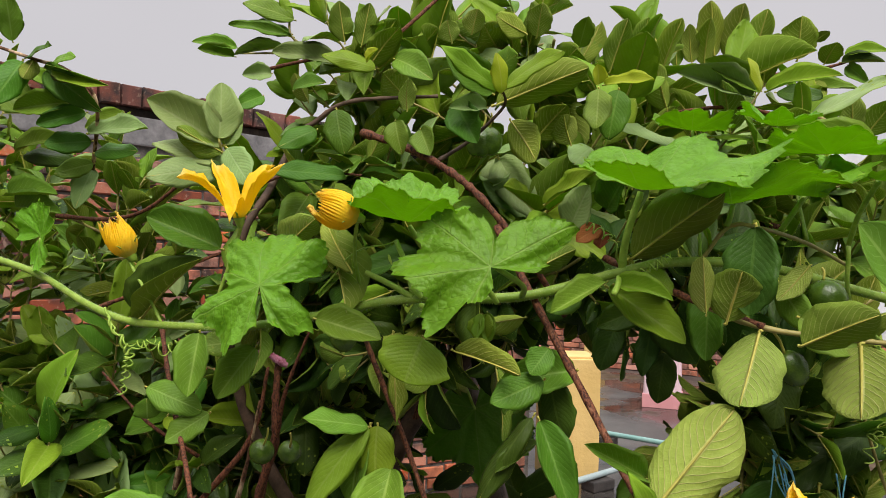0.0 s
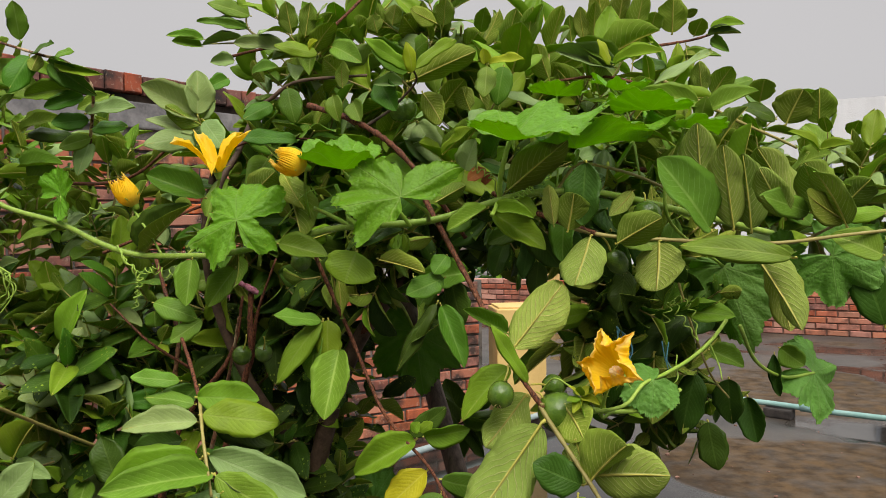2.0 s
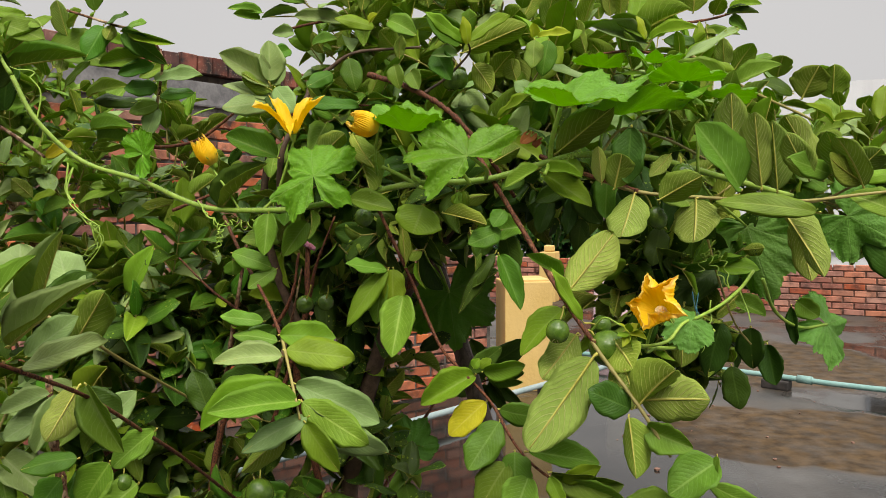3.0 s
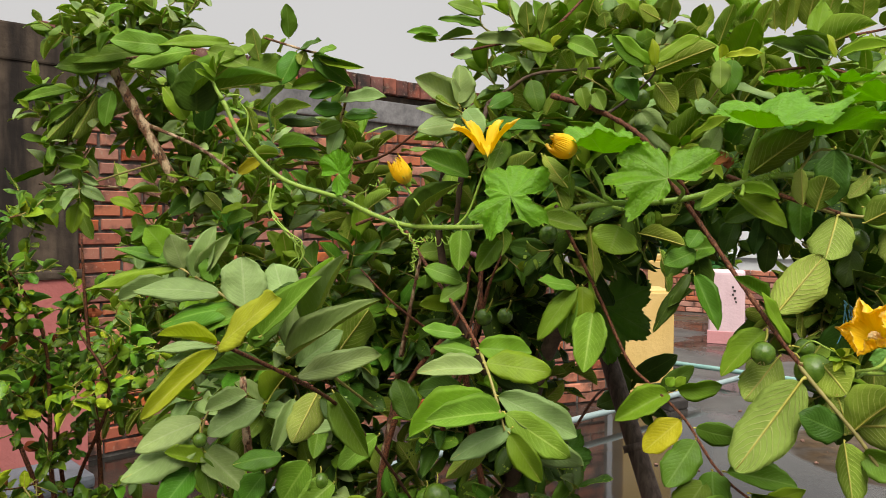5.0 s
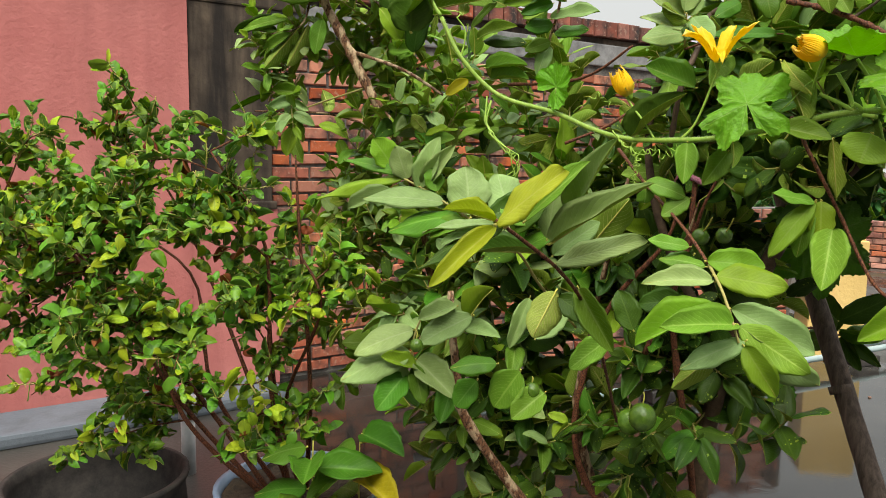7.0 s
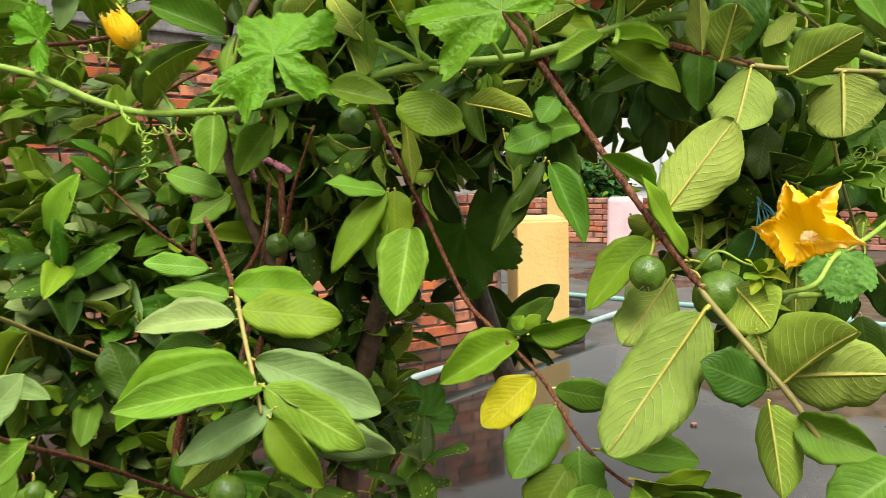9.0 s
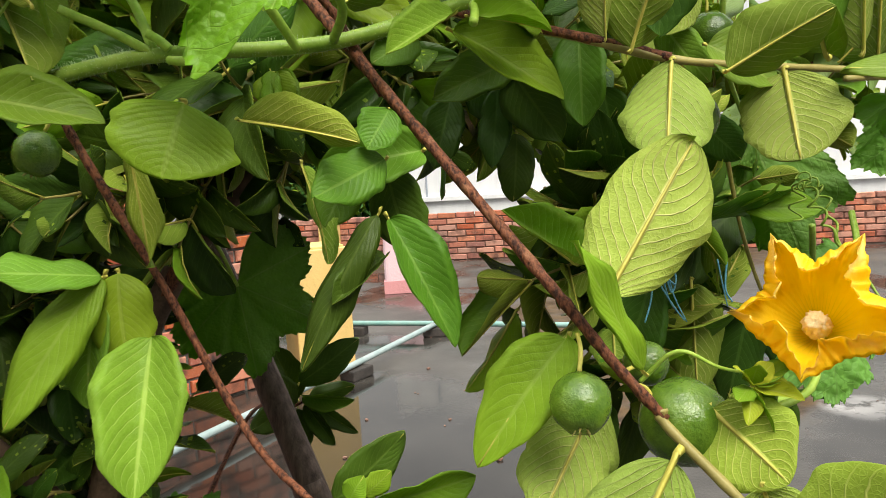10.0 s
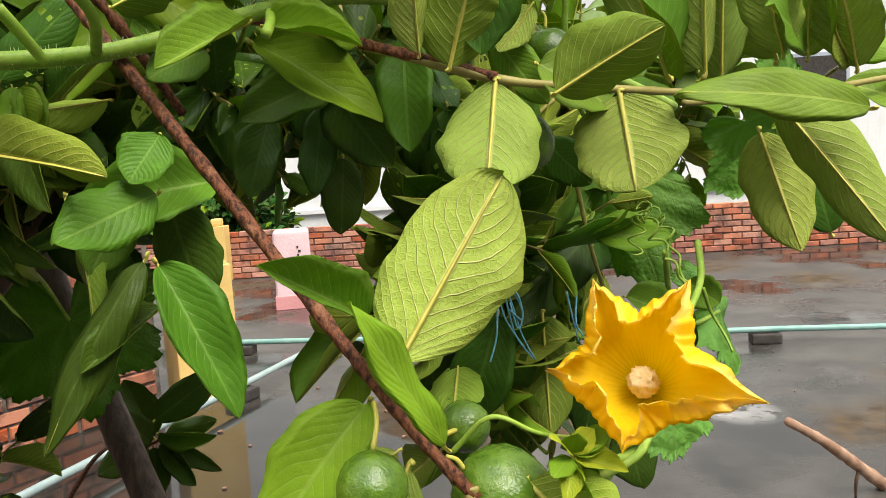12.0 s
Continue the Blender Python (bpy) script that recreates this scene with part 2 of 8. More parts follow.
M["vine"] = plain_material("vine_stem", (0.20, 0.35, 0.03), (0.36, 0.50, 0.08), 70, 0.5, 0.3, 0.001, stretch=(1, 1, 1))
M["hair"] = plain_material("vine_hairs", (0.45, 0.58, 0.30), (0.6, 0.7, 0.45), 50, 0.6, 0.0, 0.001, thin=0.4)
M["bark"] = bark_material("young_bark", (0.040, 0.015, 0.010), (0.165, 0.058, 0.028), (0.24, 0.105, 0.055), 60, 0.60)
M["bark_green"] = plain_material("green_twig", (0.26, 0.22, 0.06), (0.38, 0.32, 0.10), 60, 0.5, 0.4, 0.001)
M["bark_peel"] = bark_material("peeling_bark", (0.060, 0.028, 0.016), (0.22, 0.105, 0.055), (0.58, 0.42, 0.26), 34, 0.50)
M["dry_wood"] = plain_material("dry_wood", (0.22, 0.115, 0.07), (0.46, 0.30, 0.21), 22, 0.8, 0.7, 0.003)
M["bark_dark"] = plain_material("dark_bark", (0.045, 0.026, 0.016), (0.13, 0.08, 0.05), 40, 0.7, 0.7, 0.003)
M["fruit"] = plain_material("green_guava_skin", (0.050, 0.115, 0.008), (0.115, 0.205, 0.018), 75, 0.27, 1.0, 0.0025, spec=0.6)


def flower_material(name, inner):
    n = Nodes(name)
    u, v = n.uv()          # u: from the throat to the rim
    deep, light = (1.0, 0.66, 0.008), (1.0, 0.78, 0.034)
    col = n.mix(n.noise(45, 4), deep, light)
    col = n.mix(n.span(u, 0.0, 0.42, 1.0, 0.0, True), col, (0.95, 0.64, 0.015)) if inner else n.mix(n.span(u, 0.0, 0.5, 1.0, 0.0, True), col, (0.62, 0.62, 0.10))
    col = n.mix(n.math("MULTIPLY", n.span(u, 0.72, 0.98, 0.0, 1.0, True), n.span(n.noise(90, 4), 0.34, 0.58, 0.15, 0.9)), col, (1.0, 0.86, 0.30) if inner else (1.0, 0.74, 0.26))
    st = n.math("ABSOLUTE", n.math("SUBTRACT", n.math("FRACT", n.math("MULTIPLY", v, 40.0)), 0.5))
    line = n.math("MULTIPLY", n.span(st, 0.0, 0.18, 1.0, 0.0, True), n.span(u, 0.18, 0.5, 1.0, 0.0, True))
    col = n.mix(n.math("MULTIPLY", line, 0.55 if inner else 0.15), col, (0.42, 0.45, 0.02))
    h = n.math("ADD", n.math("MULTIPLY", st, 0.6), n.math("MULTIPLY", n.noise(160, 4), 1.6))
    return n.surf(col, 0.5, n.bump(h, 0.4, 0.003), thin=0.5, thin_col=(1.0, 0.76, 0.014), spec=0.3)


M["petal_in"] = flower_material("corolla_inside", True)
M["petal_out"] = flower_material("corolla_outside", False)
M["stamen"] = plain_material("stamen", (0.95, 0.68, 0.30), (1.0, 0.84, 0.50), 160, 0.8, 0.8, 0.002)
M["twine"] = plain_material("blue_twine", (0.06, 0.26, 0.38), (0.20, 0.48, 0.60), 200, 0.6, 0.2, 0.001)
M["cloth"] = plain_material("checked_cloth", (0.22, 0.03, 0.06), (0.62, 0.30, 0.40), 130, 0.9, 0.4, 0.001)


def concrete_floor():
    n = Nodes("wet_concrete")
    big, mid, fine = n.noise(0.55, 5), n.noise(2.2, 6), n.noise(60, 4)
    col = n.mix(n.span(mid, 0.35, 0.68, 0, 1), (0.038, 0.035, 0.031), (0.085, 0.079, 0.071))

    def patch(centre, inner, outer, most):
        far = n.t.nodes.new("ShaderNodeVectorMath")
        far.operation = "DISTANCE"
        n.put(far.inputs[0], n.pos())
        far.inputs[1].default_value = centre
        return n.span(far.outputs["Value"], inner, outer, most, 0.0, True)

    # a patch of washed-in mud, and rain water standing before the brick walls
    silted = n.math("MAXIMUM", n.math("MAXIMUM", patch((1.8, 4.2, 0.0), 0.40, 0.75, 0.42), patch((2.45, 4.05, 0.0), 0.40, 0.80, 0.42)), patch((3.3, 6.3, 0.0), 0.5, 1.2, 0.25))
    big = n.math("ADD", big, silted)
    pool = n.math("MAXIMUM", patch((0.1, 3.6, 0.0), 1.1, 1.9, 1.0), patch((-1.2, 2.6, 0.0), 0.8, 1.5, 1.0))
    big = n.math("SUBTRACT", big, n.math("MULTIPLY", pool, 0.3))
    mud = n.math("MULTIPLY", n.span(big, 0.52, 0.66, 0, 1, True), n.span(n.noise(6, 5), 0.3, 0.62, 0.65, 1.0))
    silt = n.mix(n.span(n.noise(9, 6), 0.38, 0.62, 0, 1), (0.046, 0.031, 0.018), (0.105, 0.071, 0.041))
    col = n.mix(mud, col, n.mix(n.span(n.noise(28, 5), 0.6, 0.72, 0, 0.5), silt, (0.03, 0.022, 0.015)))
    col = n.mix(n.span(n.noise(0.9, 4), 0.62, 0.72, 0, 0.5), col, (0.15, 0.147, 0.143))
    col = n.mix(n.span(fine, 0.58, 0.72, 0, 0.4), col, (0.08, 0.07, 0.06))
    # small pale patch with a ragged edge
    pale_spot = n.math("MULTIPLY", patch((3.01, 3.39, 0.0), 0.12, 0.24, 1.0), n.span(n.noise(13, 5), 0.36, 0.5, 0.0, 0.85))
    col = n.mix(pale_spot, col, (0.42, 0.41, 0.40))
    wet = n.math("MULTIPLY", n.span(n.noise(0.8, 4), 0.40, 0.56, 1.0, 0.0, True), n.span(mud, 0, 1, 1.0, 0.0))
    wet = n.math("MAXIMUM", wet, n.math("MULTIPLY", pool, n.span(n.noise(3, 3), 0.25, 0.4, 0.7, 1.0)))
    col = n.hsv(col, 0.5, 1.1, n.span(wet, 0, 1, 1.0, 0.42))   # soaked concrete is darker
    rough = n.math("ADD", n.span(wet, 0, 1, 0.5, 0.03), n.math("MULTIPLY", fine, 0.04))
    rough = n.math("MAXIMUM", rough, n.math("MULTIPLY", mud, 0.9))
    h = n.math("MULTIPLY", n.math("ADD", fine, mid), n.span(wet, 0, 1, 1.0, 0.05))
    return n.surf(col, rough, n.bump(h, 0.35, 0.006), spec=n.span(mud, 0, 1, 0.5, 0.12))


def brick_material(name, a, b, soot=0.25, least=0.5):
    n = Nodes(name)
    r = n.rnd()
    col = n.mix(r, a, b)
    col = n.hsv(col, 0.5, n.span(n.math("FRACT", n.math("MULTIPLY", r, 5.7)), 0, 1, 0.75, 1.1), n.span(n.math("FRACT", n.math("MULTIPLY", r, 9.1)), 0, 1, 0.7, 1.25))
    col = n.mix(n.span(n.noise(7, 5), least, 0.66, 0, soot + 0.45), col, (0.035, 0.028, 0.026))
    col = n.mix(n.span(n.noise(38, 4), 0.58, 0.7, 0, 0.55), col, (0.40, 0.27, 0.20))
    return n.surf(col, 0.75, n.bump(n.noise(120, 5), 0.6, 0.004), spec=0.3)


M["floor"] = concrete_floor()
M["brick"] = brick_material("red_brick", (0.29, 0.064, 0.030), (0.50, 0.165, 0.078), 0.5, 0.46)
M["brick_soot"] = brick_material("sooty_brick", (0.17, 0.045, 0.03), (0.30, 0.09, 0.055), 0.55, 0.42)
M["brick_far"] = brick_material("weathered_brick", (0.36, 0.095, 0.055), (0.54, 0.22, 0.13), 0.2, 0.46)
M["mortar"] = plain_material("mortar", (0.045, 0.040, 0.036), (0.17, 0.155, 0.14), 14, 0.9, 0.6, 0.006)
M["mortar_red"] = plain_material("mortar_with_brick_dust", (0.11, 0.06, 0.045), (0.30, 0.17, 0.125), 10, 0.9, 0.6, 0.006)
M["render"] = plain_material("grey_cement", (0.13, 0.125, 0.13), (0.30, 0.29, 0.29), 8, 0.85, 0.5, 0.005)


def stained(name, base, light, stain, s1=2.0, streak=0.5, rough=0.7, lo=0.45, hi=0.75):
    n = Nodes(name)
    m = n.t.nodes.new("ShaderNodeMapping")
    m.inputs["Scale"].default_value = (4.0, 4.0, 0.5)
    n.put(m.inputs["Vector"], n.pos())
    col = n.mix(n.span(n.noise(s1, 6), 0.3, 0.7, 0, 1), base, light)
    col = n.mix(n.math("MULTIPLY", n.span(n.noise(1.6, 6, m.outputs[0]), lo, hi, 0, 1), streak), col, stain)
    col = n.mix(n.span(n.noise(90, 4), 0.62, 0.75, 0, 0.35), col, stain)
    return n.surf(col, rough, n.bump(n.math("ADD", n.noise(40, 6), n.noise(9, 3)), 0.5, 0.008), spec=0.3)


M["pink"] = stained("pink_limewash", (0.44, 0.135, 0.125), (0.50, 0.175, 0.16), (0.30, 0.09, 0.085), 2.0, 0.45)
M["column"] = stained("sooty_concrete", (0.050, 0.035, 0.025), (0.125, 0.092, 0.066), (0.012, 0.009, 0.008), 9.0, 0.9, 0.85, 0.40, 0.58)
M["skirting"] = stained("slate_blue_paint", (0.11, 0.13, 0.155), (0.16, 0.18, 0.21), (0.06, 0.065, 0.07))
M["plinth"] = stained("blue_grey_paint", (0.30, 0.34, 0.40), (0.40, 0.44, 0.50), (0.16, 0.17, 0.19))
M["yellow"] = stained("yellow_limewash", (0.62, 0.42, 0.14), (0.70, 0.49, 0.19), (0.45, 0.30, 0.12), 3.0, 0.35)
M["pillar_pink"] = stained("pale_pink_paint", (0.66, 0.46, 0.50), (0.74, 0.55, 0.58), (0.50, 0.34, 0.38), 3.0, 0.35)
M["pillar_base"] = stained("rose_paint_band", (0.58, 0.25, 0.26), (0.64, 0.31, 0.32), (0.40, 0.18, 0.18), 3.0, 0.35)
M["white"] = stained("white_paint", (0.66, 0.67, 0.69), (0.74, 0.75, 0.76), (0.50, 0.50, 0.52), 1.2, 0.35)
M["pipe"] = plain_material("sea_green_pvc", (0.15, 0.31, 0.28), (0.25, 0.40, 0.37), 9, 0.4, 0.1, 0.001)
M["blue_pipe"] = plain_material("grey_blue_pvc", (0.24, 0.33, 0.33), (0.36, 0.43, 0.43), 9, 0.4, 0.1, 0.001)
M["block"] = plain_material("dark_support_block", (0.02, 0.018, 0.017), (0.06, 0.05, 0.045), 20, 0.8, 0.5, 0.004)
M["drum"] = plain_material("blue_grey_plastic", (0.16, 0.24, 0.36), (0.24, 0.31, 0.42), 6, 0.45, 0.1, 0.002)
M["soil"] = plain_material("soil", (0.035, 0.024, 0.016), (0.10, 0.07, 0.045), 40, 0.95, 1.0, 0.015)
M["pvc_white"] = plain_material("white_pvc", (0.45, 0.46, 0.48), (0.6, 0.6, 0.6), 12, 0.45, 0.1, 0.001)
M["bamboo"] = plain_material("weathered_pole", (0.05, 0.035, 0.028), (0.17, 0.125, 0.10), 12, 0.8, 0.6, 0.003, stretch=(6, 6, 0.6))
M["far_green"] = leaf_material("far_tree_leaf", (0.055, 0.15, 0.03), (0.07, 0.17, 0.04), (0.08, 0.2, 0.02), hue=0.03)


# ---------------------------------------------------------------- mesh helpers
def mesh_object(name, verts, faces, mats, parent=None, label="", mat_index=None, uvs=None, smooth=True):
    me = bpy.data.meshes.new(name)
    me.from_pydata([tuple(v) for v in verts], [], [tuple(f) for f in faces])
    finish(me, mats, mat_index, uvs, smooth)
    ob = new(name, me)
    if parent:
        ob.parent = parent
    if label:
        ob["label"] = label
    return ob


def finish(me, mats, mat_index=None, uvs=None, smooth=True):
    for m in mats:
        me.materials.append(m)
    if mat_index is not None:
        me.polygons.foreach_set("material_index", np.asarray(mat_index, dtype=np.int32))
    if uvs is not None:
        layer = me.uv_layers.new(name="UVMap")
        loops = np.zeros(len(me.loops), dtype=np.int32)
        me.loops.foreach_get("vertex_index", loops)
        layer.data.foreach_set("uv", np.asarray(uvs, dtype=np.float32)[loops].ravel())
    if smooth:
        me.polygons.foreach_set("use_smooth", np.ones(len(me.polygons), dtype=bool))
    me.update()


def part(name, bm, material, parent, label="", smooth=False):
    me = bpy.data.meshes.new(name)
    bm.to_mesh(me)
    bm.free()
    me.materials.append(material)
    if smooth:
        me.polygons.foreach_set("use_smooth", np.ones(len(me.polygons), dtype=bool))
    ob = new(name, me)
    ob.parent = parent
    if label:
        ob["label"] = label
    return ob


def holder(name, at, label, category, group="", kind=""):
    e = new(name)
    e.empty_display_size = 0.05
    e.matrix_world = at if isinstance(at, Matrix) else Matrix.Translation(at)
    return tagged(e, label, category, group, kind)


def local(parent, ob):
    """Keep an object that was built in world places where it is, under its parent."""
    ob.parent = parent
    ob.matrix_parent_inverse = parent.matrix_basis.inverted()
    return ob


def box(sx, sy, sz, at=(0, 0, 0), bevel=0.0, segs=2):
    bm = bmesh.new()
    bmesh.ops.create_cube(bm, size=1.0)
    for v in bm.verts:
        v.co = Vector((v.co.x * sx + at[0], v.co.y * sy + at[1], v.co.z * sz + at[2]))
    if bevel:
        bmesh.ops.bevel(bm, geom=list(bm.edges), offset=bevel, segments=segs, affect="EDGES", profile=0.6)
    return bm


def smooth_path(pts, per=6):
    """A Catmull-Rom line through the points."""
    p = [np.array(q, float) for q in pts]
    if len(p) == 2:
        return [p[0] + (p[1] - p[0]) * i / per for i in range(per + 1)]
    p = [2 * p[0] - p[1]] + p + [2 * p[-1] - p[-2]]
    out = []
    for i in range(1, len(p) - 2):
        a, b, c, d = p[i - 1], p[i], p[i + 1], p[i + 2]
        for k in range(per):
            t = k / per
            out.append(0.5 * (2 * b + (c - a) * t + (2 * a - 5 * b + 4 * c - d) * t * t + (3 * b - a - 3 * c + d) * t ** 3))
    out.append(p[-2])
    return out


def tube_data(pts, r0, r1, sides=7, per=6, lump=0.0, seed=0, straight=False):
    line = [np.array(q, float) for q in pts] if straight else smooth_path(pts, per)
    rs = np.random.RandomState(seed)
    n = len(line)
    verts, faces, uvs = [], [], []
    ref = np.array((0.3, 0.2, 1.0))
    tan0 = line[1] - line[0]
    tan0 = tan0 / np.linalg.norm(tan0)
    side = np.cross(tan0, ref)
    if np.linalg.norm(side) < 1e-3:
        side = np.cross(tan0, (1, 0, 0))
    side /= np.linalg.norm(side)
    for i, c in enumerate(line):
        tan = line[min(i + 1, n - 1)] - line[max(i - 1, 0)]
        tan = tan / max(np.linalg.norm(tan), 1e-9)
        side = side - tan * np.dot(side, tan)
        side /= max(np.linalg.norm(side), 1e-9)
        up = np.cross(tan, side)
        r = (r0 + (r1 - r0) * i / (n - 1)) * (1 + lump * (rs.rand() - 0.5))
        for k in range(sides):
            a = 2 * math.pi * k / sides
            q = r * (1 + lump * 0.28 * (rs.rand() - 0.5))
            verts.append(c + (side * math.cos(a) + up * math.sin(a)) * q)
            uvs.append((i / (n - 1), k / sides))
    for i in range(n - 1):
        for k in range(sides):
            k2 = (k + 1) % sides
            faces.append((i * sides + k, i * sides + k2, (i + 1) * sides + k2, (i + 1) * sides + k))
    faces.append(tuple(range(sides - 1, -1, -1)))
    faces.append(tuple((n - 1) * sides + k for k in range(sides)))
    return verts, faces


def tube(name, pts, r0, r1, mat, parent, sides=7, per=6, lump=0.0, label="", seed=0, straight=False):
    v, f = tube_data(pts, r0, r1, sides, per, lump, seed, straight)
    ob = mesh_object(name, v, f, [mat], None, label)
    if parent:
        local(parent, ob)
    return ob


# ---------------------------------------------------------------- leaves
def leaf_shape(nu, nv, blunt, fold, droop, wave, cup, twist, seed, stalk=0.055, pleat=0.0, point=0.72):
    """One leaf blade of unit length along +y and unit width along x, upper side +z: an upper and a lower skin, closed at the rim, and a stalk."""
    rs = np.random.RandomState(seed)
    ph = rs.rand(4) * 6.28
    bites = [(rs.uniform(0.3, 0.95), rs.uniform(0.03, 0.07), rs.uniform(0.02, 0.04), rs.randint(2)) for k in range(seed % 4)] if nu > 12 else []
    top, uv = [], []
    for i in range(nu + 1):
        u = 0.45 * i / nu + 0.275 * (1 - math.cos(math.pi * i / nu))
        q = abs(2 * u ** blunt - 1)
        w = 0.5 * max(0.0, 1 - q ** 2.1) ** (0.60 if u ** blunt < 0.5 else point) * (1 - 0.10 * max(0.0, 0.25 - u) / 0.25) if 0 < u < 1 else 0.004
        w *= 1 + 0.035 * math.sin(13 * u + ph[0]) + 0.02 * math.sin(29 * u + ph[3])
        nick = [1.0, 1.0]
        for at, deep, wide, which in bites:
            nick[which] -= deep * max(0.0, 1 - ((u - at) / wide) ** 2)
        for j in range(nv + 1):
            s = 2 * j / nv - 1
            x = w * s
            side = 1 if s > 0 else -1
            x *= 1 + 0.05 * side * math.sin(8 * u + ph[1]) + 0.02 * side * math.sin(21 * u + ph[2])
            x *= nick[0 if s < 0 else 1]
            z = fold * abs(s) ** 1.3 * w * 2 * 0.5
            z += cup * (s * s) * w
            z -= droop * u * u
            z += wave * abs(s) * math.sin(11 * u + ph[2] + side) * 0.5
            # blade puffed up between the side veins, rim crinkled
            z += pleat * math.sin(6.283 * (11 * (u - 0.30 * abs(s)) + 0.25)) * (0.3 + 0.7 * abs(s)) * (1 - 0.6 * abs(s) ** 4)
            z += 0.016 * abs(s) ** 2 * noise.noise(Vector((u * 7 + seed, s * 2.5, 0))) + 0.05 * abs(s) * noise.noise(Vector((u * 2.2 + seed * 3.7, side * 1.5, 3)))
            tw = twist * (u - 0.3)
            top.append((x * math.cos(tw), u - 0.06 * droop * u * u, z + x * math.sin(tw)))
            uv.append((u, 0.5 + 0.5 * s))
    n = len(top)
    verts = top + [(x, y, z - 0.006) for x, y, z in top]
    uvs = uv + uv
    faces, mi = [], []
    for i in range(nu):
        for j in range(nv):
            a = i * (nv + 1) + j
            b, c, d = a + 1, a + nv + 2, a + nv + 1
            faces.append((a, b, c, d))
            mi.append(0)
            faces.append((n + d, n + c, n + b, n + a))
            mi.append(1)
    for i in range(nu):
        for j in (0, nv):
            a, d = i * (nv + 1) + j, (i + 1) * (nv + 1) + j
            faces.append((a, d, n + d, n + a) if j == 0 else (d, a, n + a, n + d))
            mi.append(1)
    # the stalk, with the midrib standing proud below
    line = [(0.012, -stalk, -0.004), (0, -stalk * 0.5, -0.014), (0, 0.0, -0.018), (0, 0.3, -0.018 - droop * 0.09), (0, 0.65, -0.012 - droop * 0.42), (0, 0.97, -0.007 - droop * 0.94)]
    tv, tf = tube_data(line, 0.021, 0.005, 5 if nu > 12 else 4, 2 if nu > 12 else 1, 0, 0)
    o = len(verts)
    for p in tv:
        q = np.array(p)
        q[0] *= 1.9
        verts.append(tuple(q))
        uvs.append((0.0, 0.5))
    for f in tf:
        faces.append(tuple(o + k for k in f))
        mi.append(2)
    return np.array(verts), faces, np.array(mi), np.array(uvs)


FORMS = {}
for k, (blunt, fold, droop, wave, cup, twist) in enumerate([
        (0.86, 0.25, 0.10, 0.030, 0.05, 0.10), (0.92, 0.12, 0.22, 0.045, -0.10, -0.20), (0.80, 0.40, 0.05, 0.025, 0.05, 0.25),
        (1.00, 0.10, 0.14, 0.050, 0.10, 0.0), (0.88, -0.15, 0.30, 0.045, 0.05, -0.15), (0.84, 0.55, 0.16, 0.030, 0.0, 0.30),
        (0.95, 0.05, 0.02, 0.055, -0.05, 0.05), (0.90, 0.30, 0.36, 0.040, 0.0, -0.3),
        (1.04, 0.10, 0.08, 0.045, 0.05, 0.06), (0.90, 0.06, 0.12, 0.040, -0.08, -0.08)]):
    # the last two are broad with a rounded end
    FORMS["hero", k] = leaf_shape(44, 8, blunt, fold, droop, wave, cup, twist, k, pleat=0.0028, point=0.50 if k in (8, 9) else 0.72)
    FORMS["fill", k] = leaf_shape(10, 4, blunt, fold, droop, wave, cup, twist, k)
    FORMS["lime", k] = leaf_shape(5, 2, blunt + 0.05, fold * 1.3, droop, wave, cup, twist, k, 0.16)

SKINS = {"sage": ("guava_sage", "guava_under"), "top": ("guava_top", "guava_under"), "dark": ("guava_dark", "guava_under"), "deep": ("guava_deep", "guava_under"), "pale": ("guava_top", "guava_pale"), "young": ("guava_young", "guava_young"),
         "yellow": ("guava_yellow", "guava_yellow"), "far": ("far_green", "far_green"), "tip": ("guava_tip", "guava_tip"), "dry": ("guava_dry", "guava_dry"), "lime": ("lime_top", "lime_under"), "limelight": ("lime_light", "lime_light")}
LEAF_MESH = {}


def leaf_mesh(level, form, skin):
    key = (level, form, skin)
    if key not in LEAF_MESH:
        v, f, mi, uv = FORMS[level, form]
        me = bpy.data.meshes.new("leaf")
        me.from_pydata([tuple(p) for p in v], [], f)
        a, b = SKINS[skin]
        finish(me, [M[a], M[b], M["stalk"]], mi, uv)
        LEAF_MESH[key] = me
    return LEAF_MESH[key]


def leaf_frame(base, along, facing, length, width):
    """The pose of a leaf: base, way of its midrib, the way that its upper side faces, size in metres."""
    y = Vector(along).normalized()
    z = Vector(facing)
    z = (z - y * z.dot(y)).normalized()
    x = y.cross(z)
    m = Matrix((x, y, z)).transposed().to_4x4()
    return Matrix.Translation(base) @ m @ Matrix.Diagonal((width, length, length, 1))


def leaf(plant, base, tip, facing, width, skin="top", form=0, level="hero"):
    """A leaf of its own from base to tip; facing: the way that its upper side looks."""
    b, t = Vector(base), Vector(tip)
    ob = new("leaf", leaf_mesh(level, form, skin))
    m = leaf_frame(b, t - b, facing, (t - b).length, width)
    ob.parent = plant
    ob.matrix_parent_inverse = plant.matrix_basis.inverted()
    ob.matrix_basis = m
    return ob


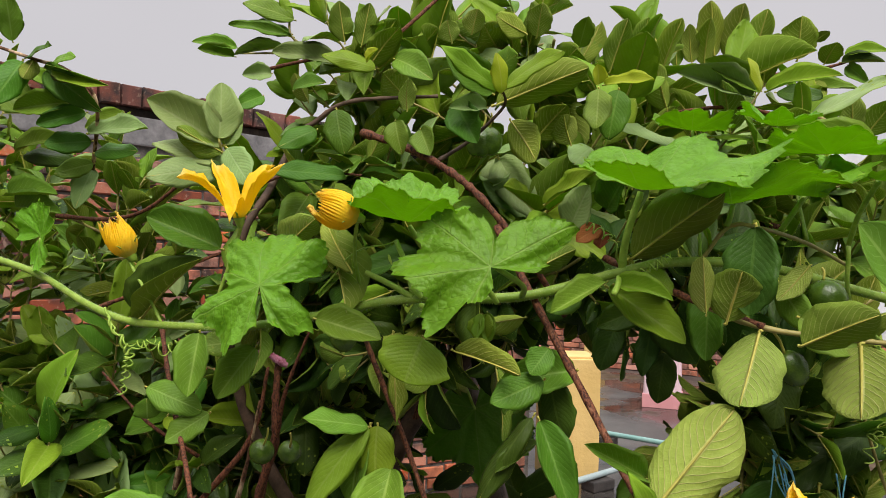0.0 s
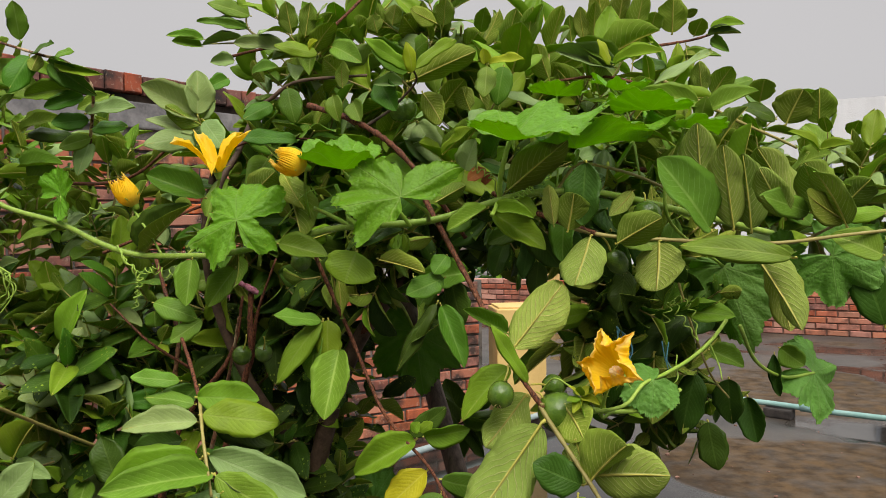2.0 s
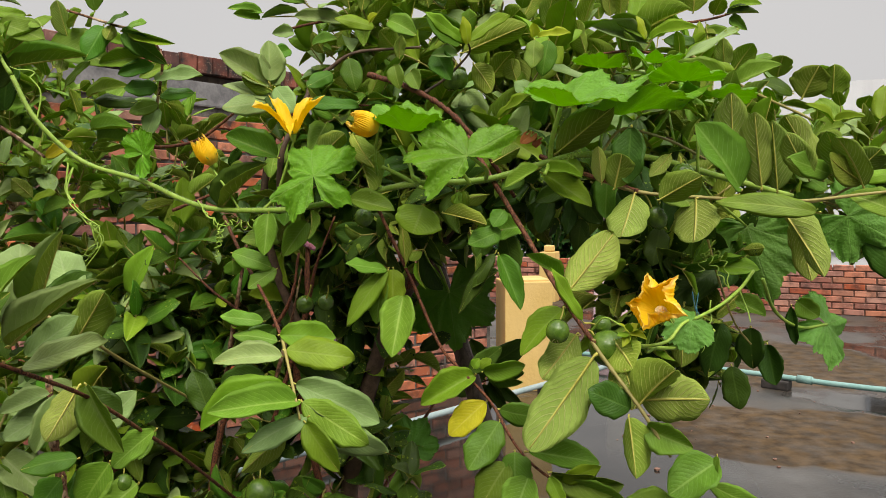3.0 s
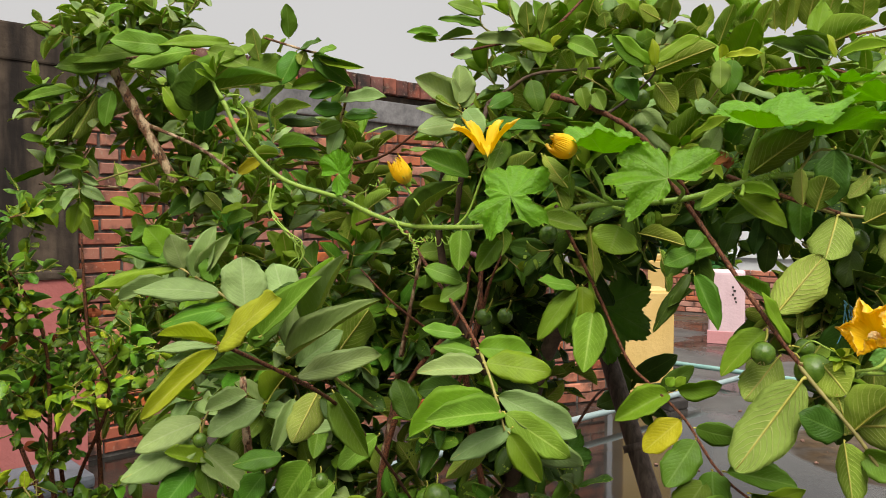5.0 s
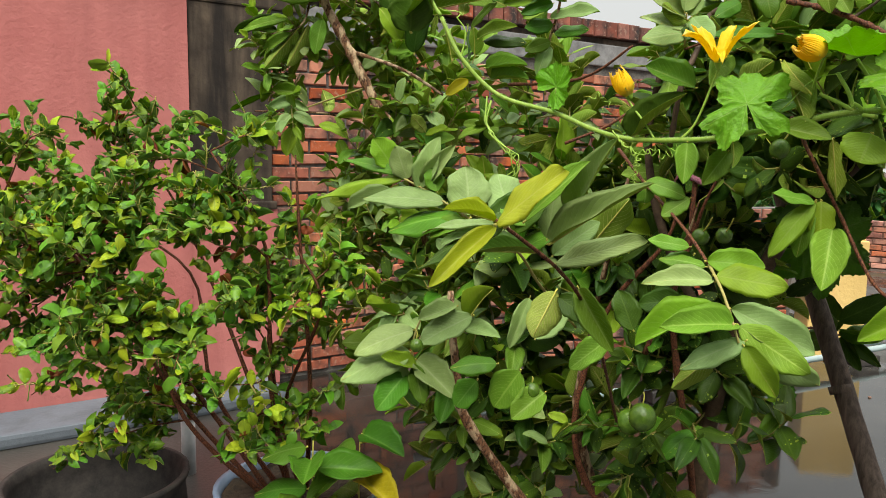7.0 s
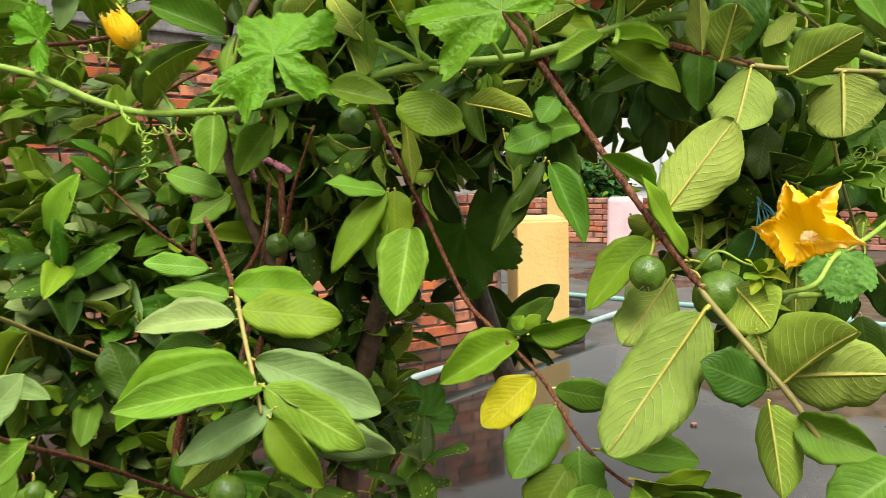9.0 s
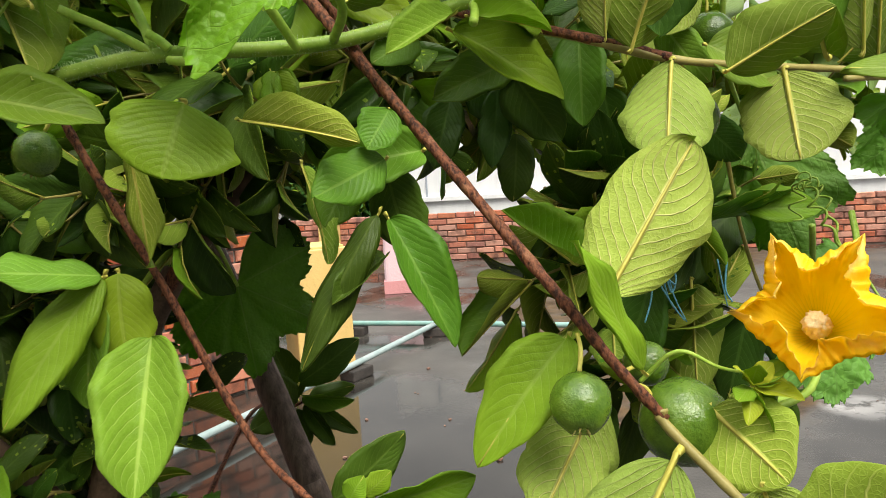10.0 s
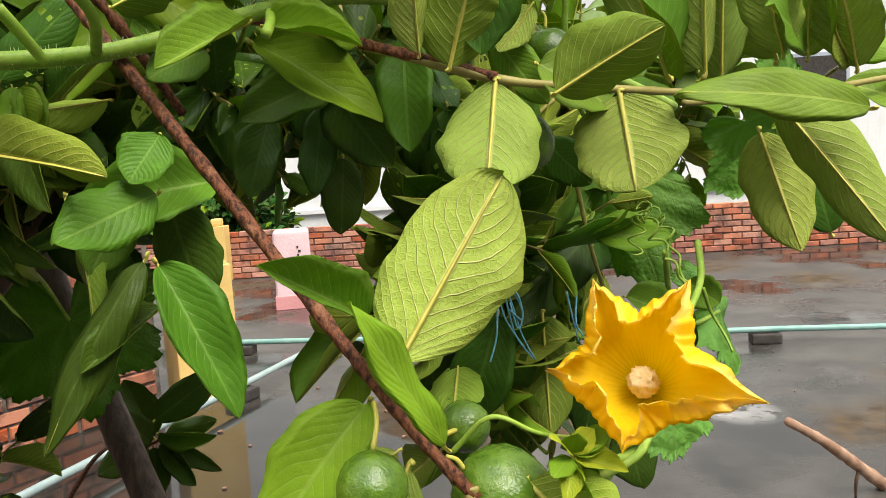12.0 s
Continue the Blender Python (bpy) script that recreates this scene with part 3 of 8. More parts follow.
class Foliage:
    """Leaves and twigs that are joined into one mesh."""

    def __init__(self):
        self.v, self.f, self.mi, self.uv, self.n = [], [], [], [], 0
        self.slots = []

    def slot(self, mat):
        if mat not in self.slots:
            self.slots.append(mat)
        return self.slots.index(mat)

    def leaf(self, m, form, skin, level="fill"):
        v, f, mi, uv = FORMS[level, form % 8]
        a = np.array(m)
        w = v @ a[:3, :3].T + a[:3, 3]
        ids = [self.slot(M[k]) for k in (*SKINS[skin], "stalk")]
        self.v.append(w)
        self.f += [tuple(self.n + k for k in q) for q in f]
        self.mi += [ids[k] for k in mi]
        self.uv.append(uv)
        self.n += len(v)

    def tube(self, pts, r0, r1, mat, sides=5, per=3):
        v, f = tube_data(pts, r0, r1, sides, per)
        s = self.slot(mat)
        self.v.append(np.array(v))
        self.f += [tuple(self.n + k for k in q) for q in f]
        self.mi += [s] * len(f)
        self.uv.append(np.full((len(v), 2), 0.5))
        self.n += len(v)

    def build(self, name, plant, label):
        ob = mesh_object(name, np.concatenate(self.v), self.f, self.slots, None, label, self.mi, np.concatenate(self.uv))
        local(plant, ob)
        tagged(ob, kind="stuff")
        return ob


def spray(plant, bulk, rs, base, way, length, size, skins, pairs=None, radius=0.0022, own=False, spread=0.9, bark="bark_green", up=0.35):
    """A leafy twig: pairs of leaves that stand crosswise, and a tuft at its end."""
    way = Vector(way).normalized()
    pts, p, d = [Vector(base)], Vector(base), way.copy()
    steps = 4
    for i in range(steps):
        d = (d + Vector(rs.normal(0, 0.16, 3)) + Vector((0, 0, 0.06))).normalized()
        p = p + d * (length / steps)
        pts.append(p.copy())
    bulk.tube(pts, radius * 1.5, radius * 0.7, M[bark])
    pairs = pairs or max(2, int(length / (size * 0.42)))
    line = smooth_path(pts, 4)
    turn = rs.rand() * 3.14
    for i in range(pairs):
        f = (i + 1) / pairs
        k = min(len(line) - 2, int(f * (len(line) - 1)))
        c = Vector(line[k])
        ax = Vector(line[k + 1] - line[k]).normalized()
        a = ax.orthogonal().normalized()
        b = ax.cross(a)
        turn += math.pi / 2 + rs.normal(0, 0.25)
        end = i == pairs - 1
        for sgn in (0, math.pi):
            q = turn + sgn
            out = a * math.cos(q) + b * math.sin(q)
            s = size * (0.75 + 0.5 * rs.rand()) * (0.6 if end and rs.rand() < 0.6 else 1.0)
            way2 = (out * spread + ax * ((1.6 if end else 0.45) + 0.3 * rs.rand()) + Vector((0, 0, -0.15 + 0.2 * rs.rand()))).normalized()
            face = (ax * 0.9 + Vector((0, 0, up + 0.5)) + Vector(rs.normal(0, 0.35, 3)))
            skin = skins[rs.randint(len(skins))]
            if end and rs.rand() < 0.35:
                skin = "young"
            m = leaf_frame(c + way2 * 0.006, way2, face, s, s * (0.42 + 0.14 * rs.rand()))
            form = rs.randint(8)
            if own:
                ob = new("leaf", leaf_mesh("fill", form, skin))
                ob.parent = plant
                ob.matrix_parent_inverse = plant.matrix_basis.inverted()
                ob.matrix_basis = m
            else:
                bulk.leaf(m, form, skin)


# ---------------------------------------------------------------- the roof and its walls
def wall_pose(x, y, degrees):
    return pose(x, y, 0, 0, 0, degrees)


def brick_mesh(l, d, h, mat, c=0.006):
    """A brick with its arrises worn on the face; the face looks to -y."""
    x, z = l / 2, h / 2
    v = [(-x, 0, -z), (x, 0, -z), (x, 0, z), (-x, 0, z), (-x + c, -0.008, -z + c), (x - c, -0.008, -z + c), (x - c, -0.008, z - c), (-x + c, -0.008, z - c),
         (-x, d, -z), (x, d, -z), (x, d, z), (-x, d, z)]
    f = [(4, 5, 6, 7), (0, 1, 5, 4), (1, 2, 6, 5), (2, 3, 7, 6), (3, 0, 4, 7), (0, 8, 9, 1), (1, 9, 10, 2), (2, 10, 11, 3), (3, 11, 8, 0)]
    me = bpy.data.meshes.new("brick")
    me.from_pydata(v, [], f)
    me.materials.append(mat)
    return me


def brickwork(parent, m, x0, x1, z0, z1, mat, own=lambda x, z: False, seed=1, length=0.24, height=0.069, joint=0.012, depth=0.09, skip=None):
    """Courses of bricks on the face of a wall: those that own() picks are objects, the rest one mesh."""
    rs = random.Random(seed)
    stretcher, header = brick_mesh(length, depth, height, mat), brick_mesh(0.115, depth, height, mat)
    verts, faces = [], []
    rows = int((z1 - z0) / (height + joint))
    for r in range(rows):
        z = z0 + (r + 0.5) * (height + joint)
        x = x0 + (0.0 if r % 2 else -0.126)
        while x < x1 - 0.02:
            me, l = stretcher, length
            if x < x0:
                x, me, l = x0, header, 0.115
            elif x + length > x1 + 0.01:
                me, l = header, 0.115
                if x + l > x1 + 0.05:
                    break
            c = m @ pose(x + l / 2, rs.uniform(-0.007, 0.006), z + rs.uniform(-0.004, 0.004), rs.uniform(-2, 2), rs.uniform(-1.2, 1.2), rs.uniform(-1.5, 1.5)) @ Matrix.Diagonal((rs.uniform(0.95, 1.0), 1, rs.uniform(0.9, 1.02), 1))
            x += l + joint
            if skip and skip(x, z):
                continue
            if own(x, z):
                ob = new("brick", me)
                ob.parent = parent
                ob.matrix_parent_inverse = parent.matrix_basis.inverted()
                ob.matrix_basis = c
            else:
                o = len(verts)
                verts += [c @ v.co for v in me.vertices]
                faces += [tuple(o + k for k in p.vertices) for p in me.polygons]
    if verts:
        ob = mesh_object("brickwork", verts, faces, [mat], None, smooth=False)
        local(parent, ob)
        tagged(ob, kind="stuff")


floor = part("floor", box(46, 40, 0.2, (4, 8, -0.1)), M["floor"], None)
tagged(floor, "wet grey concrete roof floor with brown mud stains", "floor", kind="structure")
ground = part("ground", box(1600, 1600, 0.2, (0, 0, -3.7)), M["soil"], None)
tagged(ground, "dark earth far below the roof", "ground", kind="structure")

# the tall brick wall, its concrete column and the pink house wall, all in one line
WALL = wall_pose(-2.89, 3.23, 53)
LONG = 3.9
wall_brick = part("wall_brick", box(LONG + 0.05, 0.2, 2.27, (LONG / 2, 0.112, 1.135)), M["mortar"], None)
wall_brick.matrix_world = WALL
tagged(wall_brick, "unplastered red brick wall with sooty coping, grey cement band", "brick wall", kind="structure")
brickwork(wall_brick, WALL, 0.19, LONG, 0.02, 2.10, M["brick"], lambda x, z: 1.05 < z and x < 1.75)
band = part("trim", box(LONG, 0.23, 0.17, (LONG / 2, 0.10, 2.195), 0.012), M["render"], wall_brick, "grey cement band, streaked black")
gap = part("joint", box(LONG, 0.19, 0.05, (LONG / 2, 0.11, 2.30)), M["column"], wall_brick)
rs = random.Random(5)
cope = brick_mesh(0.115, 0.24, 0.12, M["brick_soot"])
x = 0.06
while x < LONG:
    ob = new("coping_brick", cope)
    ob.parent = wall_brick
    ob.matrix_basis = pose(x, -0.03 + rs.uniform(-0.006, 0.006), 2.39 + rs.uniform(-0.006, 0.004), rs.uniform(-2, 2), rs.uniform(-2, 2), rs.uniform(-2, 2))
    x += 0.127

COL0, COL1 = -0.30, 0.185
column = part("column", box(COL1 - COL0, 0.3, 1.22, ((COL0 + COL1) / 2, 0.12, 1.71), 0.01), M["column"], None)
column.matrix_world = WALL
tagged(column, "soot-blackened bare concrete column with board marks", "column", kind="structure")
beam = part("beam", box(COL1 - COL0 + 0.25, 0.31, 0.20, ((COL0 + COL1) / 2 + 0.1, 0.115, 2.32), 0.012), M["column"], column, "black-stained concrete beam end")
ledge = part("ledge", box(COL1 - COL0 + 0.03, 0.05, 0.05, ((COL0 + COL1) / 2, -0.04, 1.085), 0.012), M["column"], column)

wall_pink = part("wall_pink", box(4.6, 0.3, 2.33, (COL0 - 2.3, 0.10, 1.165)), M["pink"], None)
wall_pink.matrix_world = WALL
tagged(wall_pink, "faded pink limewashed house wall", "wall", kind="structure")
part("dado", box(COL1 - COL0 + 0.03, 0.3, 1.06, ((COL0 + COL1) / 2 + 0.005, 0.10, 0.53)), M["pink"], wall_pink)
part("coping", box(4.62, 0.40, 0.13, (COL0 - 2.29, 0.08, 2.40), 0.012), M["pink"], wall_pink, "pink painted coping slab")
# dark strip that draws the shade under the coping
part("shadow_gap", box(4.58, 0.34, 0.02, (COL0 - 2.30, 0.085, 2.32)), M["column"], wall_pink)
part("skirting", box(5.0, 0.40, 0.07, (COL0 - 2.1, -0.245, 0.035), 0.02), M["skirting"], wall_pink, "blue-grey painted skirting")

# low brick wall that runs on to the yellow pillar
LOW = wall_pose(-1.75, 4.08, 32)
wall_low = part("wall_low", box(2.42, 0.2, 1.05, (1.21, 0.112, 0.525)), M["mortar"], None)
wall_low.matrix_world = LOW
tagged(wall_low, "low unplastered red brick wall on the roof", "brick wall", kind="structure")
brickwork(wall_low, LOW, 0.0, 2.42, 0.0, 1.06, M["brick"], lambda x, z: x > 0.9 and z > 0.2, seed=3)

# unseen plain wall added behind the camera to cut light on the plant fronts
wall_back = part("wall_back", box(7.0, 0.2, 4.0, (0.4, -2.9, 2.0)), M["render"], None)
tagged(wall_back, "plain grey wall added out of view to shade the plants", "wall", kind="structure")

# parapet along the far edge
PAR = wall_pose(0.3, 11.55, -25)
parapet = part("parapet", box(16, 0.2, 0.60, (8, 0.112, 0.30)), M["mortar_red"], None)
parapet.matrix_world = PAR
tagged(parapet, "weathered red brick parapet at the roof edge", "parapet", kind="structure")
brickwork(parapet, PAR, 0.0, 16.0, 0.0, 0.66, M["brick_far"], lambda x, z: False, seed=7)


def pillar(name, x, y, turn, w, h, mat, label, taper=0.0, soft=0.012):
    bm = box(w, w, h, (0, 0, h / 2), soft, 3)
    for v in bm.verts:
        k = 1 + taper * (1 - v.co.z / h)
        v.co.x *= k
        v.co.y *= k
    ob = part(name, bm, mat, None)
    ob.matrix_world = pose(x, y, 0, 0, 0, turn)
    return tagged(ob, label, "pillar", kind="structure")


yellow = pillar("pillar", 0.56, 5.45, 8, 0.37, 0.84, M["yellow"], "yellow limewashed brick pillar stub on the roof")
part("cap", box(0.33, 0.33, 0.02, (0, 0, 0.846), 0.006), M["yellow"], yellow)
post = pillar("corner_post", 1.40, 10.9, -25, 0.24, 0.74, M["yellow"], "small yellow corner post of the parapet")
part("finial", box(0.14, 0.14, 0.10, (0, 0, 0.79), 0.03), M["yellow"], post)
pink_pillar = pillar("pillar", 1.80, 8.28, -14, 0.36, 0.80, M["pillar_pink"], "pale pink painted pillar with a rose foot band", 0.06, 0.04)
part("foot_band", box(0.395, 0.395, 0.14, (0, 0, 0.07), 0.006), M["pillar_base"], pink_pillar, "rose painted band round the foot")
for k, (dx, wide) in enumerate(((0.060, 0.020), (0.078, 0.026), (0.062, 0.018), (0.084, 0.022), (0.094, 0.016))):
    part("lettering", box(wide, 0.004, 0.022, (dx, -0.188, 0.63 - 0.040 * k)), M["block"], pink_pillar, "worn black hand-painted mark")

# white house beyond the parapet
house = holder("white_house", pose(3.08, 15.09, -3.6, 0, 0, -25), "white painted neighbouring house behind the parapet", "house")
hw = part("wall", box(15, 5, 7.2, (7.5, 2.5, 3.6)), M["white"], house)
part("string_course", box(15.06, 0.1, 0.09, (7.5, -0.03, 4.22), 0.01), M["white"], house)
for i in range(5):
    part("seam", box(0.035, 0.02, 2.9, (0.85 + 3.1 * i, -0.008, 5.7)), M["plinth"], hw)
for i in range(2):
    wdw = part("window", box(1.1, 0.06, 1.0, (5.2 + 5 * i, -0.01, 6.1), 0.01), M["plinth"], house)
    part("pane", box(0.95, 0.02, 0.85, (5.2 + 5 * i, -0.05, 6.1)), M["block"], wdw)

# water pipes on their blocks
def pipe_run(pts, r, mat, label):
    e = holder("water_pipe", pts[0], label, "pipe")
    tube("run", pts, r, r, mat, e, 10, 3)
    return e


def block(x, y, turn, h=0.07):
    ob = part("support_block", box(0.20, 0.12, h, (0, 0, h / 2), 0.012), M["block"], None)
    ob.matrix_world = pose(x, y, 0, 0, 0, turn)
    return tagged(ob, "dark brick block that carries the water pipe", "block", "pipe blocks")


a = pipe_run([(0.45, 6.78, 0.095), (0.92, 6.45, 0.095), (1.53, 6.06, 0.095), (2.45, 5.42, 0.095), (3.0, 4.98, 0.095), (4.3, 4.3, 0.095), (6.4, 2.9, 0.095)], 0.021, M["pipe"], "sea-green plastic water pipe laid across the roof")
b = pipe_run([(1.52, 6.04, 0.095), (1.15, 5.62, 0.095), (0.72, 5.14, 0.095), (0.1, 4.48, 0.095), (-0.9, 3.4, 0.095), (-1.6, 2.75, 0.095)], 0.021, M["blue_pipe"], "grey-green plastic pipe branching over the wet roof")
for x, y, turn in ((0.95, 6.43, -33), (1.53, 6.05, -20), (2.5, 5.38, -38), (4.2, 4.36, -30), (0.75, 5.17, 40), (-0.5, 3.83, 40)):
    block(x, y, turn)
tube("coupling", [(2.62, 5.29, 0.095), (2.70, 5.22, 0.095)], 0.031, 0.031, M["pipe"], a, 10, 1, straight=True)

# small stones washed over the roof
stones = bmesh.new()
pr = np.random.RandomState(21)
for k in range(46):
    x, y = (0.4 + 1.2 * pr.rand(), 3.5 + 1.2 * pr.rand()) if k < 16 else (1.2 + 2.6 * pr.rand(), 3.2 + 3.0 * pr.rand())
    q = 0.004 + 0.010 * pr.rand() ** 2
    got = bmesh.ops.create_icosphere(stones, subdivisions=1, radius=q, matrix=Matrix.Translation((x, y, q * 0.5)) @ Matrix.Diagonal((1.3, 1, 0.7, 1)))
    for v in got["verts"]:
        v.co += Vector(pr.normal(0, q * 0.12, 3))
tagged(part("pebbles", stones, M["mortar_red"], None), "small stones and crumbs scattered on the wet roof", "pebbles", kind="stuff")

# weathered pole that props the vine
pole = holder("prop_pole", (0.345, 1.86, 0), "weathered dark bamboo pole propping the plants", "pole")
tube("pole", [(0.345, 1.86, 0.0), (0.20, 2.06, 0.48), (0.03, 2.28, 1.02), (-0.10, 2.44, 1.42)], 0.036, 0.030, M["bamboo"], pole, 10, 8, 0.08)
for k in (0.28, 0.62, 0.96):
    tube("node", [(0.345 - 0.31 * k, 1.86 + 0.41 * k, k - 0.012), (0.338 - 0.31 * k, 1.868 + 0.41 * k, k + 0.012)], 0.039, 0.039, M["bamboo"], pole, 10, 1, straight=True)


# ---------------------------------------------------------------- plants: the mass of leaves
def mass(plant, bulk, rs, centre, radii, count, size, skins, own=False, hollow=0.35, length=0.22, up=0.3, keep=None, bark="bark_green"):
    """Leafy twigs spread through an ellipsoid, most of them towards its outside."""
    c, r = Vector(centre), Vector(radii)
    made = 0
    while made < count:
        d = Vector(rs.normal(0, 1, 3)).normalized() * (hollow + (1 - hollow) * rs.rand() ** 0.6)
        p = c + Vector((d.x * r.x, d.y * r.y, d.z * r.z))
        made += 1
        way = Vector((d.x, d.y - 0.25, d.z + up)) + Vector(rs.normal(0, 0.35, 3))
        base = p - way.normalized() * length * 0.6
        if keep and not (keep(base) and keep(p)):
            continue
        spray(plant, bulk, rs, base, way, length * (0.7 + 0.6 * rs.rand()), size, skins, own=own, up=up, bark=bark)


far_tree = holder("tree", (2.0, 13.6, -3.6), "green leafy tree standing beyond the parapet", "tree")
tube("trunk", [(2.0, 13.6, -3.6), (2.05, 13.6, -2.0), (1.95, 13.6, -0.6), (2.0, 13.6, 0.4)], 0.14, 0.05, M["bark_dark"], far_tree, 9, 5, 0.15)
for dx, dy in ((-0.6, 0.1), (0.5, -0.1), (0.1, 0.4)):
    tube("limb", [(1.97, 13.6, -0.8), (2.0 + dx * 0.5, 13.6 + dy * 0.5, -0.1), (2.0 + dx, 13.6 + dy, 0.6)], 0.05, 0.015, M["bark_dark"], far_tree, 7, 5, 0.15)
crown = Foliage()
mass(far_tree, crown, np.random.RandomState(31), (2.0, 13.6, 0.45), (1.0, 0.6, 0.85), 120, 0.20, ("far",), length=0.5)
mass(far_tree, crown, np.random.RandomState(32), (1.35, 13.8, 0.95), (1.0, 0.6, 1.0), 110, 0.20, ("far",), length=0.5)
crown.build("crown", far_tree, "loose crown of mid-green leaves")
guava = holder("guava_tree", (-0.25, 1.75, 0), "bushy green guava tree with young fruit, pumpkin vine over it", "guava tree")
left_guava = holder("guava_tree", (-0.95, 2.35, 0), "thinner guava tree with pale peeling bark beside brick wall", "guava tree")
lime = holder("lime_tree", (-1.62, 1.68, 0.3), "small lime tree with mottled leaves in a blue drum", "lime tree")
vine = holder("pumpkin_vine", (1.1, 1.2, 0), "flowering pumpkin vine climbing over the guava tree", "pumpkin vine")
def fruit(plant, c, r, aspect, stalk):
    """A young guava with its calyx crown below, hung by a stalk."""
    c, s = Vector(c), Vector(stalk)
    ax = (s - c).normalized()
    q = ax.to_track_quat("Z", "Y").to_matrix()
    bm = bmesh.new()
    bmesh.ops.create_uvsphere(bm, u_segments=20, v_segments=14, radius=1.0)
    for v in bm.verts:
        z = v.co.z
        k = 1 + 0.05 * noise.noise(v.co * 2.3 + c * 40) - 0.06 * max(0.0, z) ** 2
        rad = r * k
        v.co = Vector((v.co.x * rad, v.co.y * rad, z * rad * aspect))
        if z < -0.93:
            v.co.z += r * 0.10
    for v in bm.verts:
        v.co = q @ v.co + c
    ob = local(plant, part("fruit", bm, M["fruit"], None, "hard green young guava", True))
    # dried calyx
    bm = bmesh.new()
    for k in range(5):
        a = 2 * math.pi * k / 5
        b = [(0.20, -0.25), (0.20, 0.25), (0.32, 0.0)]
        vs = [bm.verts.new(q @ Vector((r * ra * math.cos(a + d), r * ra * math.sin(a + d), -r * aspect * (0.90 if i < 2 else 1.08))) + c) for i, (ra, d) in enumerate(b)]
        vs2 = [bm.verts.new(v.co + q @ Vector((0, 0, r * 0.06))) for v in vs]
        bm.faces.new(vs)
        bm.faces.new(vs2[::-1])
        for i in range(3):
            bm.faces.new((vs[i], vs2[i], vs2[(i + 1) % 3], vs[(i + 1) % 3]))
    m = part("calyx", bm, M["bark_green"], None)
    m.parent = ob
    tube("fruit_stalk", [s, (s + c + ax * r * aspect) / 2 + Vector((0.002, 0, 0.001)), c + ax * r * aspect * 0.93], 0.0016, 0.0019, M["stalk"], plant, 6, 4)


def pumpkin_leaf(c, along, facing, radius, rim, funnel, skin, seed, fold=0.0, wavy=1.0, blister=1.0):
    """A lobed, toothed pumpkin leaf. c: where the stalk joins, along: the way of its middle lobe,
    rim: (degrees from the middle lobe, length) of lobe tips and bays in turn, funnel: rise of the rim, fold: of both halves."""
    rs = np.random.RandomState(seed)
    seg, rings = 150, 10
    phase = rs.rand(8) * 6.28
    ang = [p[0] for p in rim]
    lng = [p[1] for p in rim]
    top, uv = [], []
    for i in range(rings + 1):
        s = i / rings
        for k in range(seg + 1):
            th = ang[0] + (ang[-1] - ang[0]) * k / seg
            r = float(np.interp(th, ang, lng))
            j = max(0, min(len(ang) - 2, int(np.searchsorted(ang, th)) - 1))
            f = (th - ang[j]) / (ang[j + 1] - ang[j])
            r *= 1 + 0.03 * math.sin(math.pi * f) ** 2
            tooth = abs(((k * 0.5 + 0.2 * math.sin(k)) % 1.0) - 0.5) * 2
            r *= 1 + (0.07 * tooth + 0.02 * math.sin(k * 1.7 + phase[0]) + 0.025 * math.sin(k * 0.61 + phase[5])) * s ** 4
            rr = r * radius * s
            t = math.radians(th)
            x, y = math.sin(t) * rr, math.cos(t) * rr
            d = s * r
            z = funnel * radius * d ** 1.25 * (0.85 + 0.3 * math.sin(2 * t + phase[1]))
            z += fold * abs(x)
            z += wavy * radius * s * s * (0.07 * math.sin(5 * t + phase[2]) + 0.05 * math.sin(9 * t + phase[3] + 3 * s) + 0.025 * s * math.sin(23 * t + phase[4] + 9 * s))
            z += radius * 0.022 * blister * noise.noise(Vector((x, y, seed * 0.3)) * 90.0) * s + radius * 0.06 * noise.noise(Vector((x, y, seed * 0.7)) * 28.0) * s
            # blade arched between the main veins
            z += radius * 0.045 * d * math.cos(math.radians(th) * 360 / 53.0)
            z -= radius * 0.10 * min(0.5, max(0.0, d - 0.75)) ** 2 * 6
            top.append((x, y, z))
            uv.append((d, 0.5 + th / 265.0))
    n = len(top)
    w = seg + 1
    verts = top + [(x, y, z - 0.0007) for x, y, z in top]
    faces, mi = [], []
    for i in range(rings):
        for k in range(seg):
            a = i * w + k
            q = (a, a + w, a + w + 1, a + 1)
            faces.append(q[::-1])
            mi.append(0)
            faces.append(tuple(n + j for j in q))
            mi.append(1)
    for k in range(seg):
        a = rings * w + k
        faces.append((a, n + a, n + a + 1, a + 1))
        mi.append(1)
    ob = mesh_object("leaf", verts, faces, [M[skin], M["pumpkin_under"] if skin == "pumpkin_top" else M["pumpkin_shaded"]], None, "broad lobed leaf with toothed rim", mi, uv + uv)
    y = Vector(along).normalized()
    z = Vector(facing)
    z = (z - y * z.dot(y)).normalized()
    m = Matrix((y.cross(z), y, z)).transposed().to_4x4()
    ob.matrix_basis = Matrix.Translation(c) @ m
    local(vine, ob)
    return ob


